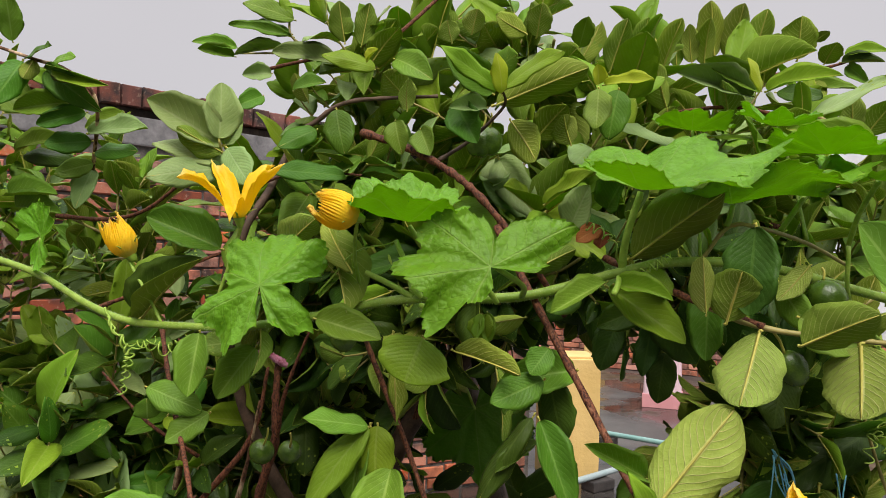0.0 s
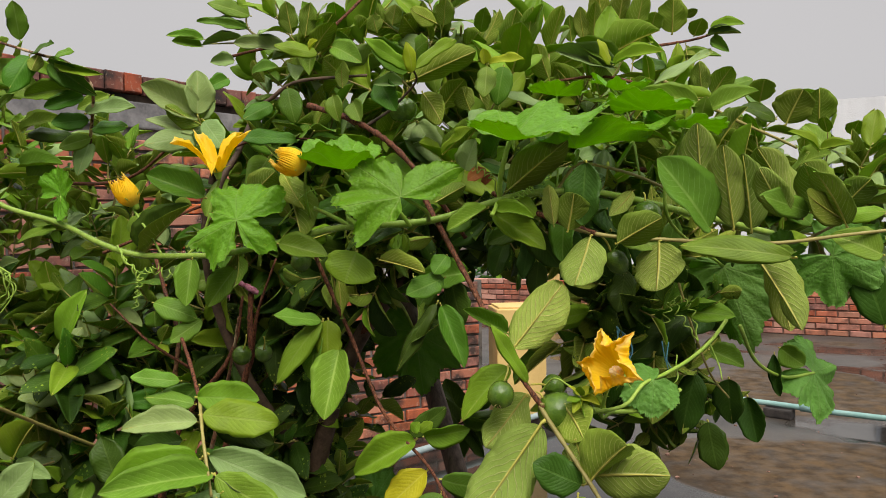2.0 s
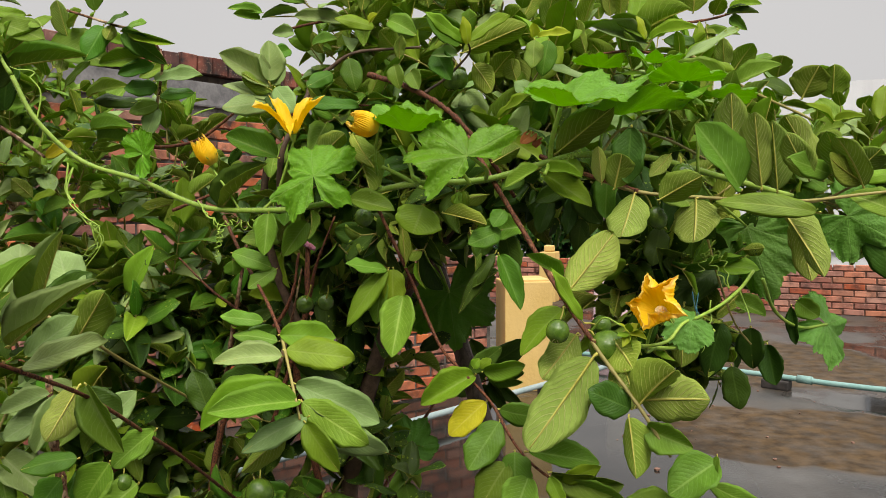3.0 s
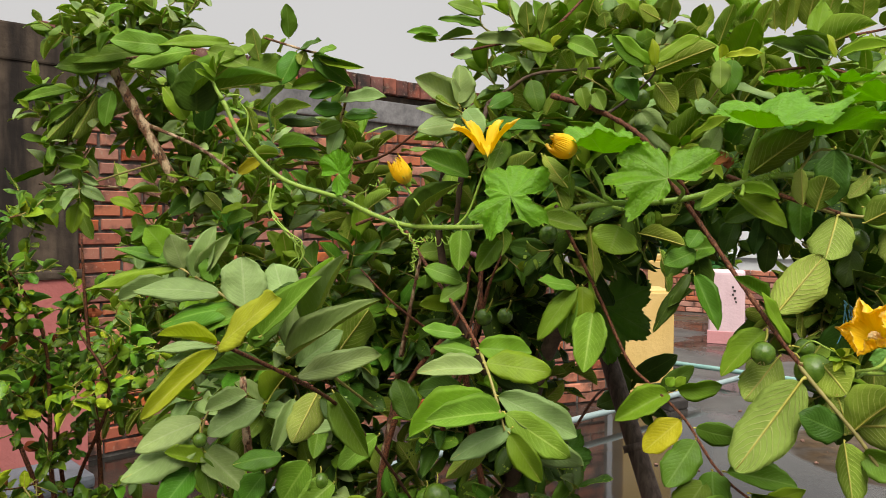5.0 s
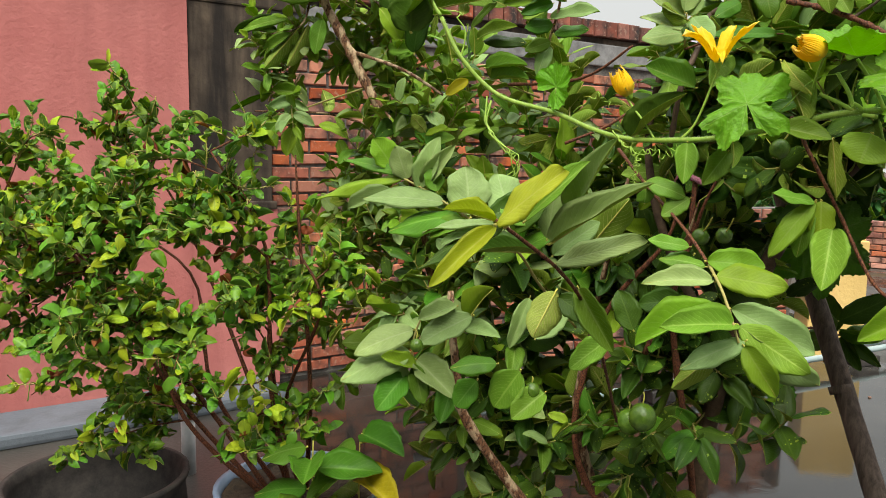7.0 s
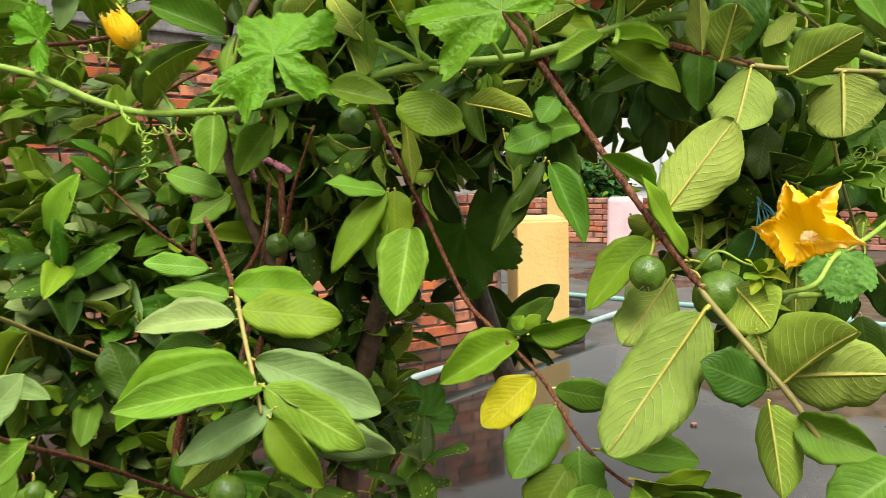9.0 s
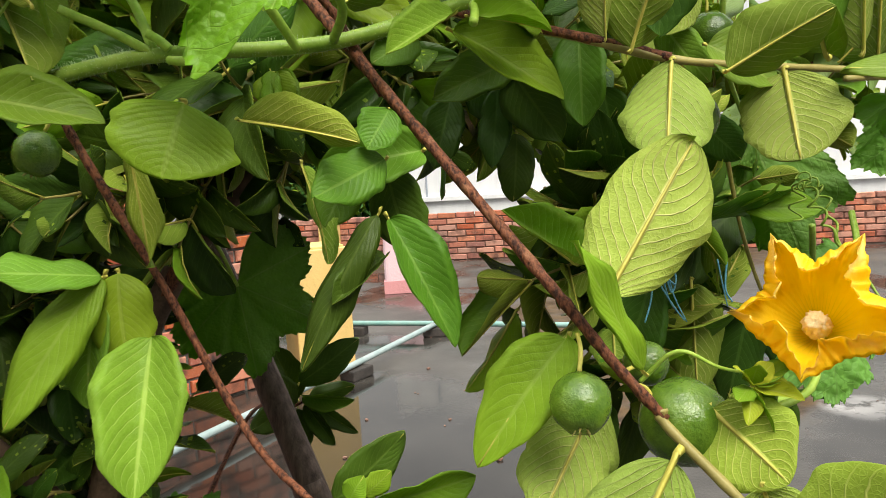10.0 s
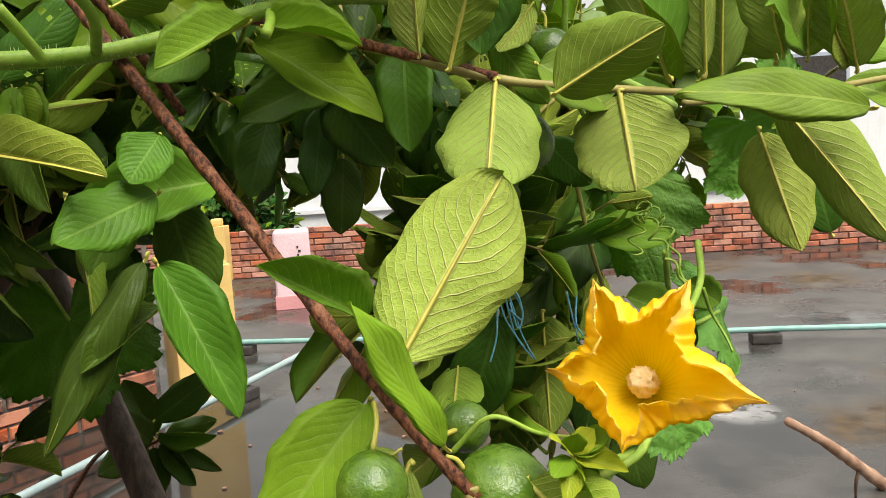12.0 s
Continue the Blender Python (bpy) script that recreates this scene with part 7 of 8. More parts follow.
leaf(left_guava, (-0.96, 1.5, 1.859), (-0.964, 1.46, 1.939), (-0.63, 0.71, 0.32), 0.047, "pale", 2)
leaf(left_guava, (-0.944, 1.5, 1.881), (-0.91, 1.46, 1.916), (-0.83, -0.52, 0.21), 0.053, "top", 5)
leaf(left_guava, (-0.897, 1.5, 1.881), (-0.872, 1.46, 1.908), (-0.88, -0.32, 0.35), 0.036, "top", 0)
leaf(left_guava, (-0.881, 1.5, 1.865), (-0.789, 1.46, 1.833), (-0.17, -0.82, 0.55), 0.033, "young", 3)
leaf(left_guava, (-0.969, 1.5, 1.806), (-0.96, 1.46, 1.753), (-0.19, 0.76, -0.62), 0.032, "pale", 6)
leaf(left_guava, (-0.919, 1.4, 1.707), (-0.856, 1.36, 1.771), (-0.61, -0.78, 0.11), 0.028, "top", 1)
leaf(left_guava, (-0.941, 1.6, 1.706), (-0.816, 1.55, 1.713), (-0.33, -0.74, 0.58), 0.046, "dark", 4)
leaf(left_guava, (-0.957, 1.6, 1.714), (-0.855, 1.55, 1.76), (-0.55, -0.70, 0.46), 0.046, "top", 7)
leaf(left_guava, (-0.902, 1.5, 1.615), (-0.774, 1.45, 1.616), (-0.30, -0.75, 0.59), 0.054, "top", 2)
leaf(left_guava, (-0.887, 1.5, 1.584), (-0.775, 1.45, 1.587), (-0.34, -0.73, 0.59), 0.056, "top", 5)
leaf(left_guava, (-0.774, 1.7, 1.817), (-0.834, 1.65, 1.777), (0.52, -0.82, 0.25), 0.041, "top", 0)

# twig of the thinner guava above the wall
tube("branch", [(-0.906, 1.4, 1.897), (-0.794, 1.4, 1.861), (-0.727, 1.4, 1.84), (-0.681, 1.42, 1.786), (-0.728, 1.5, 1.667)], 0.003, 0.004, M["bark_peel"], left_guava, 9, 10, 0.22)
leaf(left_guava, (-0.837, 1.4, 1.896), (-0.826, 1.36, 1.971), (0.53, -0.71, -0.46), 0.045, "top", 3)
leaf(left_guava, (-0.81, 1.4, 1.864), (-0.739, 1.36, 1.88), (-0.50, -0.66, 0.56), 0.032, "deep", 6)
leaf(left_guava, (-0.758, 1.4, 1.854), (-0.708, 1.37, 1.869), (-0.55, -0.64, 0.54), 0.028, "top", 1)
leaf(left_guava, (-0.816, 1.4, 1.857), (-0.829, 1.34, 1.777), (0.63, -0.67, 0.39), 0.059, "deep", 4)
leaf(left_guava, (-0.769, 1.4, 1.843), (-0.669, 1.36, 1.772), (-0.23, -0.95, 0.22), 0.053, "deep", 7)
leaf(left_guava, (-0.753, 1.4, 1.847), (-0.621, 1.34, 1.799), (-0.47, -0.86, -0.22), 0.024, "young", 2)
leaf(left_guava, (-0.735, 1.42, 1.784), (-0.822, 1.38, 1.766), (0.4, -0.91, 0.08), 0.046, "top", 5)
leaf(left_guava, (-0.701, 1.42, 1.765), (-0.775, 1.38, 1.738), (0.44, -0.89, 0.1), 0.039, "deep", 0)
leaf(left_guava, (-0.71, 1.45, 1.732), (-0.582, 1.4, 1.747), (-0.36, -0.74, 0.58), 0.046, "sage", 3)
leaf(left_guava, (-0.705, 1.45, 1.716), (-0.769, 1.4, 1.702), (0.59, -0.79, 0.16), 0.044, "deep", 6)
leaf(left_guava, (-0.717, 1.48, 1.676), (-0.773, 1.44, 1.654), (0.52, -0.83, 0.19), 0.041, "top", 1)
leaf(left_guava, (-0.703, 1.46, 1.696), (-0.618, 1.42, 1.713), (-0.44, -0.70, 0.56), 0.044, "deep", 4)
leaf(left_guava, (-0.728, 1.5, 1.667), (-0.743, 1.46, 1.596), (0.4, -0.83, 0.38), 0.046, "sage", 7)
leaf(left_guava, (-0.794, 1.4, 1.861), (-0.801, 1.38, 1.819), (-0.47, 0.83, -0.31), 0.033, "top", 2)

# pumpkin vine: stem, stalks, leaves, flowers
VINE = [(-0.933, 1.2, 1.702), (-0.881, 1.2, 1.604), (-0.79, 1.22, 1.513), (-0.648, 1.2, 1.468), (-0.547, 1.17, 1.425), (-0.462, 1.14, 1.403), (-0.356, 1.12, 1.4), (-0.278, 1.1, 1.404), (-0.167, 1.09, 1.424), (-0.082, 1.08, 1.445), (-0.017, 1.07, 1.454), (0.118, 1.07, 1.461), (0.245, 1.075, 1.496), (0.32, 1.09, 1.512), (0.445, 1.12, 1.51), (0.618, 1.2, 1.475), (0.838, 1.3, 1.426)]
tube("stem", [(-0.935, 1.2, 1.706), (-0.953, 1.2, 1.735), (-0.962, 1.2, 1.768), (-0.95, 1.2, 1.795)], 0.0052, 0.0012, M["vine"], vine, 9, 6, 0.08)
for k in range(4):
    leaf(vine, (-0.955 + 0.003 * k, 1.2, 1.745 + 0.013 * k), (-0.985 + 0.022 * k, 1.165, 1.775 + 0.014 * k), (0.1, -0.8, 0.6), 0.02, "young", k)
tube("stem", VINE, 0.0052, 0.0072, M["vine"], vine, 9, 8, 0.08, "hairy light green stem")
tube("stem", [(0.355, 1.1, 1.509), (0.395, 1.1, 1.562), (0.446, 1.12, 1.561), (0.537, 1.2, 1.544), (0.636, 1.3, 1.514)], 0.003, 0.003, M["bark_green"], vine, 9, 10, 0.22)
tube("stem", [(0.66, 1.06, 1.272), (0.617, 1.01, 1.243), (0.569, 0.98, 1.214), (0.514, 0.94, 1.196), (0.472, 0.9, 1.189), (0.436, 0.87, 1.162), (0.383, 0.86, 1.153)], 0.0035, 0.003, M["vine"], vine, 8, 6, 0.1)
tube("stem", [(0.369, 0.88, 1.154), (0.437, 0.9, 1.144), (0.496, 0.92, 1.149), (0.546, 0.95, 1.169)], 0.0045, 0.0035, M["vine"], vine, 8, 6, 0.15)
FULL = [(-160, 0.35), (-150, 0.72), (-108, 0.95), (-78, 0.72), (-52, 1.00), (-26, 0.78), (0, 1.10), (26, 0.78), (52, 1.00), (78, 0.72), (108, 0.95), (150, 0.72), (160, 0.35)]
SOFT = [(-165, 0.40), (-150, 0.85), (-108, 1.00), (-78, 0.90), (-52, 1.00), (-26, 0.90), (0, 1.10), (26, 0.90), (52, 1.00), (78, 0.90), (108, 1.00), (150, 0.85), (165, 0.40)]
pumpkin_leaf((0.077, 0.94, 1.501), (-0.76, 0.25, 0.6), (0.02, -0.86, 0.45), 0.113, [(-138, 0.24), (-100, 0.48), (-89, 0.95), (-70, 0.72), (-51, 0.84), (-43, 1.05), (-22, 0.76), (-6, 0.92), (18, 0.70), (42, 0.66), (57, 0.30), (72, 0.66), (88, 0.80), (108, 1.06), (120, 0.62), (140, 0.52), (155, 0.15)], -0.12, "pumpkin_top", 1, 0.0, 1.0)
tube("petiole", [(0.118, 1.07, 1.461), (0.116, 1, 1.478), (0.084, 0.945, 1.5)], 0.0042, 0.00357, M["vine"], vine, 8, 6, 0.05)
pumpkin_leaf((-0.227, 1.02, 1.468), (-0.2, 0.54, 0.82), (-0.1, -0.85, 0.5), 0.086, [(-172, 0.60), (-143, 1.12), (-122, 0.88), (-100, 1.10), (-75, 0.50), (-42, 0.80), (-24, 1.08), (0, 1.00), (26, 1.22), (44, 1.00), (63, 1.20), (100, 0.36), (120, 0.55), (138, 1.12), (160, 0.75), (172, 0.60)], -0.18, "pumpkin_top", 2, 0.0, 1.5, 2.5)
tube("petiole", [(-0.278, 1.1, 1.404), (-0.259, 1.06, 1.435), (-0.255, 1.03, 1.459)], 0.0042, 0.00357, M["vine"], vine, 8, 6, 0.05)
pumpkin_leaf((-0.035, 1.04, 1.557), (-0.98, -0.2, 0.05), (-0.05, -0.22, 1), 0.098, SOFT, 0.46, "pumpkin_top", 3, 0.0, 1.0)
tube("petiole", [(0.025, 1.06, 1.447), (0.001, 1.06, 1.499), (-0.034, 1.045, 1.551)], 0.0042, 0.00357, M["vine"], vine, 8, 6, 0.05)
pumpkin_leaf((0.268, 1.04, 1.605), (0.99, -0.1, -0.02), (-0.02, -0.27, 0.96), 0.105, [(-165, 0.40), (-150, 0.85), (-120, 1.15), (-78, 0.85), (-52, 1.00), (-26, 1.00), (0, 1.62), (14, 1.30), (40, 1.00), (60, 0.85), (108, 0.90), (150, 0.80), (165, 0.40)], 0.48, "pumpkin_top", 4, 0, 0.6)
tube("petiole", [(0.25, 1.08, 1.498), (0.252, 1.06, 1.543), (0.267, 1.045, 1.602)], 0.0055, 0.0047, M["vine"], vine, 8, 6, 0.05)
pumpkin_leaf((0.398, 1.1, 1.594), (1, -0.05, 0.05), (-0.02, -0.1, 1), 0.115, [(-165, 0.40), (-150, 0.80), (-108, 0.75), (-78, 0.85), (-52, 1.00), (-26, 1.00), (0, 1.55), (26, 1.10), (52, 1.00), (78, 0.90), (108, 0.90), (150, 0.80), (165, 0.40)], 0.4, "pumpkin_top", 5, 0, 0.7)
tube("petiole", [(0.391, 1.1, 1.562), (0.396, 1.1, 1.575), (0.4, 1.105, 1.591)], 0.0042, 0.00357, M["vine"], vine, 8, 6, 0.05)
pumpkin_leaf((0.378, 1.25, 1.718), (-0.23, -0.97, -0.04), (0, -0.42, 0.9), 0.066, FULL, 0.35, "pumpkin_top", 6, 0.0, 1.0)
pumpkin_leaf((0.506, 1.25, 1.727), (-0.3, -0.95, -0.04), (0, -0.42, 0.9), 0.066, FULL, 0.35, "pumpkin_top", 7, 0.0, 1.0)
tube("petiole", [(0.537, 1.2, 1.544), (0.528, 1.25, 1.659), (0.508, 1.255, 1.726)], 0.0025, 0.002125, M["vine"], vine, 8, 6, 0.05)
tube("petiole", [(0.358, 1.1, 1.513), (0.377, 1.2, 1.626), (0.38, 1.255, 1.717)], 0.0025, 0.002125, M["vine"], vine, 8, 6, 0.05)
pumpkin_leaf((0.546, 1.15, 1.67), (0.11, -0.99, 0.02), (0.1, -0.25, 0.95), 0.08, SOFT, 0.3, "pumpkin_top", 8, 0.0, 1.0)
tube("petiole", [(0.479, 1.15, 1.559), (0.516, 1.15, 1.616), (0.548, 1.155, 1.668)], 0.0042, 0.00357, M["vine"], vine, 8, 6, 0.05)
pumpkin_leaf((0.611, 1.15, 1.635), (-0.16, -0.99, -0.05), (0.1, -0.3, 0.93), 0.08, SOFT, 0.25, "pumpkin_top", 9, 0.0, 1.0)
tube("petiole", [(0.614, 1.25, 1.54), (0.608, 1.2, 1.589), (0.613, 1.155, 1.632)], 0.0042, 0.00357, M["vine"], vine, 8, 6, 0.05)
pumpkin_leaf((-0.643, 1.2, 1.528), (0.7, -0.4, 0.6), (0.35, -0.7, 0.5), 0.055, SOFT, 0.3, "pumpkin_top", 10, 0.0, 1.0)
tube("petiole", [(-0.648, 1.2, 1.468), (-0.645, 1.2, 1.491), (-0.643, 1.2, 1.524)], 0.0025, 0.002125, M["vine"], vine, 8, 6, 0.05)
pumpkin_leaf((0.743, 1.32, 1.355), (0.24, -0.28, -0.93), (-0.33, -0.94, 0.03), 0.18, [(-130, 0.20), (-85, 0.46), (-60, 0.55), (-37, 0.85), (-18, 0.72), (0, 1.00), (25, 0.65), (50, 0.62), (81, 0.50), (120, 0.35), (150, 0.15)], -0.15, "pumpkin_shaded", 11, 0.0, 1.0)
tube("petiole", [(0.572, 1.15, 1.541), (0.594, 1.18, 1.449), (0.745, 1.325, 1.355)], 0.0035, 0.003, M["vine"], vine, 8, 6, 0.05)
pumpkin_leaf((0.917, 1.2, 1.381), (0.89, 0, -0.45), (-0.44, -0.9, 0.02), 0.11, FULL, -0.1, "pumpkin_shaded", 12, 0.0, 1.0)
pumpkin_leaf((0.939, 1.33, 1.121), (0.78, 0.1, -0.62), (0.2, -0.7, 0.6), 0.1, FULL, -0.3, "pumpkin_shaded", 13, 0.0, 1.0)
tube("petiole", [(0.734, 1.2, 1.243), (0.784, 1.25, 1.163), (0.862, 1.3, 1.119), (0.939, 1.33, 1.121)], 0.0042, 0.00357, M["vine"], vine, 8, 6, 0.05)
pumpkin_leaf((0.029, 1.97, 1.131), (0.12, -0.11, -0.99), (-0.01, -0.99, 0.14), 0.17, FULL, -0.1, "pumpkin_shaded", 14, 0.0, 1.0)
pumpkin_leaf((0.768, 1.1, 1.393), (0.81, 0, -0.58), (-0.71, -0.7, -0.03), 0.05, FULL, -0.1, "pumpkin_shaded", 15, 0.0, 1.0)
pumpkin_leaf((0.491, 0.91, 1.193), (-0.85, -0.43, -0.32), (0.1, -0.6, 0.6), 0.05, SOFT, -0.5, "pumpkin_shaded", 16, 0.0, 1.0)
pumpkin_leaf((-0.098, 1.9, 0.641), (-0.31, 0, 0.95), (0.06, -0.94, 0.33), 0.1, FULL, -0.1, "pumpkin_shaded", 17, 0.0, 1.0)
tube("petiole", [(-0.044, 1.7, 1.274), (-0.005, 1.85, 1.23), (0.029, 1.965, 1.131)], 0.004, 0.0034, M["vine"], vine, 8, 6, 0.05)
tube("stalk_stub", [(0.233, 1.03, 1.469), (0.24, 1.045, 1.48), (0.244, 1.06, 1.491)], 0.0042, 0.0038, M["vine"], vine, 8, 6, 0.05)
tube("stalk_stub", [(0.001, 1.02, 1.441), (-0.006, 1.035, 1.443), (-0.016, 1.05, 1.446)], 0.0042, 0.0038, M["vine"], vine, 8, 6, 0.05)
tube("stalk_stub", [(0.062, 1.03, 1.484), (0.074, 1.04, 1.468), (0.085, 1.05, 1.452)], 0.0042, 0.0038, M["vine"], vine, 8, 6, 0.05)
tube("stalk_stub", [(-0.016, 1.06, 1.456), (-0.023, 1.06, 1.463), (-0.032, 1.06, 1.469)], 0.0042, 0.0038, M["vine"], vine, 8, 6, 0.05)
tube("stalk_stub", [(-0.029, 1.07, 1.457), (-0.04, 1.085, 1.494), (-0.059, 1.1, 1.532)], 0.0042, 0.0038, M["vine"], vine, 8, 6, 0.05)
tube("stalk_stub", [(-0.029, 1.07, 1.454), (-0.058, 1.065, 1.471), (-0.094, 1.06, 1.488)], 0.0042, 0.0038, M["vine"], vine, 8, 6, 0.05)
leaf(vine, (0.365, 0.845, 1.182), (0.381, 0.833, 1.188), (0, -0.43, 0.9), 0.016, "young", 0)
leaf(vine, (0.362, 0.845, 1.183), (0.348, 0.835, 1.203), (0.19, -0.44, 0.88), 0.016, "tip", 1)
leaf(vine, (0.364, 0.845, 1.18), (0.366, 0.824, 1.154), (0.25, -0.47, 0.84), 0.016, "young", 2)
leaf(vine, (0.364, 0.845, 1.183), (0.373, 0.836, 1.199), (0.12, -0.56, 0.82), 0.016, "tip", 3)
leaf(vine, (0.362, 0.845, 1.181), (0.342, 0.826, 1.186), (-0.17, -0.63, 0.76), 0.016, "young", 4)
leaf(vine, (0.365, 0.844, 1.181), (0.386, 0.819, 1.177), (-0.35, -0.65, 0.67), 0.016, "tip", 5)
leaf(vine, (0.363, 0.845, 1.183), (0.359, 0.833, 1.2), (-0.26, -0.68, 0.69), 0.016, "young", 6)
leaf(vine, (0.362, 0.845, 1.18), (0.349, 0.825, 1.166), (0.05, -0.65, 0.76), 0.016, "tip", 7)
leaf(vine, (0.365, 0.845, 1.182), (0.389, 0.831, 1.201), (0.26, -0.55, 0.79), 0.016, "young", 0)
tube("stem", [(0.383, 0.86, 1.153), (0.384, 0.856, 1.158), (0.365, 0.846, 1.176)], 0.0035, 0.002, M["vine"], vine, 8, 6, 0.1)
flower_open((0.412, 0.838, 1.224), (-0.65, -0.58, 0.50), (-0.55, -0.10, 0.80))
tube("flower_stalk", [(0.42, 0.88, 1.15), (0.399, 0.87, 1.144), (0.409, 0.865, 1.190), (0.428, 0.858, 1.200)], 0.0028, 0.003, M["vine"], vine, 8, 6, 0.05)
flower_cup((-0.284, 1.1, 1.556), (-.04, -.25, .97))
tube("flower_stalk", [(-0.356, 1.12, 1.4), (-0.324, 1.12, 1.437), (-0.292, 1.11, 1.522), (-0.281, 1.1, 1.552)], 0.0028, 0.0028, M["vine"], vine, 8, 6, 0.05)
flower_bud((-0.468, 1.15, 1.501), (-0.51, -0.15, 0.85))
tube("flower_stalk", [(-0.408, 1.13, 1.402), (-0.436, 1.14, 1.444), (-0.461, 1.15, 1.476), (-0.479, 1.155, 1.504)], 0.0024, 0.0026, M["vine"], vine, 8, 6, 0.05)
flower_wilted((-0.095, 1, 1.559), (-0.91, -0.26, 0.31))
tube("flower_stalk", [(-0.106, 1.1, 1.457), (-0.105, 1.04, 1.512), (-0.095, 1, 1.557)], 0.0026, 0.0026, M["vine"], vine, 8, 6, 0.05)

# tendrils
tendril([(-0.501, 1.14, 1.422), (-0.477, 1.12, 1.395), (-0.442, 1.1, 1.365), (-0.443, 1.1, 1.341), (-0.452, 1.1, 1.3)], 0.006, 7, 0.0021)
tendril([(-0.442, 1.1, 1.365), (-0.415, 1.1, 1.374), (-0.381, 1.1, 1.367), (-0.357, 1.1, 1.384)], 0.009, 5, 0.0015)
tendril([(-0.596, 1.17, 1.465), (-0.558, 1.15, 1.492), (-0.532, 1.15, 1.501), (-0.509, 1.15, 1.476)], 0.006, 4, 0.0015)
tendril([(-0.802, 1.2, 1.498), (-0.809, 1.18, 1.439), (-0.738, 1.15, 1.374), (-0.719, 1.15, 1.342), (-0.759, 1.15, 1.296)], 0.007, 2, 0.0022)
tendril([(-0.802, 1.2, 1.498), (-0.798, 1.17, 1.426), (-0.714, 1.14, 1.361), (-0.742, 1.14, 1.31), (-0.801, 1.14, 1.284)], 0.006, 2, 0.002)
tendril([(-0.881, 1.2, 1.604), (-0.87, 1.2, 1.675), (-0.899, 1.2, 1.715), (-0.932, 1.2, 1.728)], 0.008, 1, 0.0022)
tendril([(0.591, 1, 1.243), (0.567, 1, 1.277), (0.544, 1, 1.31), (0.534, 1, 1.276)], 0.007, 6, 0.0015)
tendril([(0.591, 1, 1.243), (0.585, 1.02, 1.298), (0.557, 1.02, 1.32)], 0.006, 5, 0.0015)
tendril([(0.611, 1, 1.238), (0.623, 1, 1.21), (0.626, 0.98, 1.179)], 0.001, 1, 0.0022)
tendril([(0.549, 0.98, 1.223), (0.541, 0.97, 1.168), (0.514, 0.97, 1.179), (0.532, 0.97, 1.124)], 0.006, 5, 0.0014)
tendril([(0.25, 1.08, 1.498), (0.236, 1.07, 1.536), (0.216, 1.06, 1.55), (0.201, 1.06, 1.557)], 0.006, 4, 0.0015)
tendril([(0.258, 1.08, 1.491), (0.29, 1.06, 1.507), (0.312, 1.06, 1.519)], 0.006, 6, 0.0015)
tendril([(0.306, 0.9, 1.178), (0.326, 0.88, 1.203), (0.357, 0.87, 1.19), (0.397, 0.865, 1.178)], 0.001, 1, 0.0021)
tendril([(-0.163, 1.07, 1.456), (-0.098, 1.05, 1.52), (-0.051, 1.04, 1.528)], 0.004, 1, 0.0015)
tendril([(-0.442, 1.1, 1.365), (-0.444, 1.095, 1.35), (-0.446, 1.09, 1.302)], 0.003, 9, 0.0017)
tendril([(-0.491, 1.13, 1.41), (-0.458, 1.11, 1.38), (-0.423, 1.1, 1.374), (-0.403, 1.1, 1.383)], 0.005, 4, 0.0017)
tendril([(-0.813, 1.2, 1.508), (-0.805, 1.18, 1.439), (-0.752, 1.16, 1.382), (-0.72, 1.15, 1.337), (-0.753, 1.15, 1.276)], 0.002, 2, 0.0024)
tendril([(-0.792, 1.17, 1.41), (-0.737, 1.15, 1.359), (-0.733, 1.15, 1.315), (-0.758, 1.15, 1.293)], 0.003, 3, 0.002)

# frayed blue twine caught in the leaves
strand([(0.482, 1.17, 1.248), (0.492, 1.168, 1.223), (0.504, 1.17, 1.178), (0.521, 1.165, 1.151)])
strand([(0.484, 1.168, 1.246), (0.499, 1.17, 1.220), (0.509, 1.166, 1.180), (0.524, 1.165, 1.149)])
strand([(0.482, 1.17, 1.248), (0.494, 1.17, 1.233), (0.509, 1.167, 1.214), (0.510, 1.165, 1.195), (0.496, 1.168, 1.208)])
strand([(0.484, 1.17, 1.244), (0.504, 1.165, 1.226), (0.513, 1.168, 1.200), (0.505, 1.166, 1.186), (0.498, 1.168, 1.215)])
strand([(0.483, 1.17, 1.240), (0.489, 1.168, 1.205), (0.500, 1.17, 1.184), (0.517, 1.166, 1.156)])
strand([(0.486, 1.17, 1.243), (0.482, 1.168, 1.202), (0.480, 1.17, 1.177), (0.470, 1.167, 1.154)])
strand([(0.571, 1.17, 1.218), (0.575, 1.168, 1.192), (0.584, 1.17, 1.159)])
strand([(0.584, 1.17, 1.216), (0.580, 1.168, 1.182), (0.588, 1.166, 1.165)])

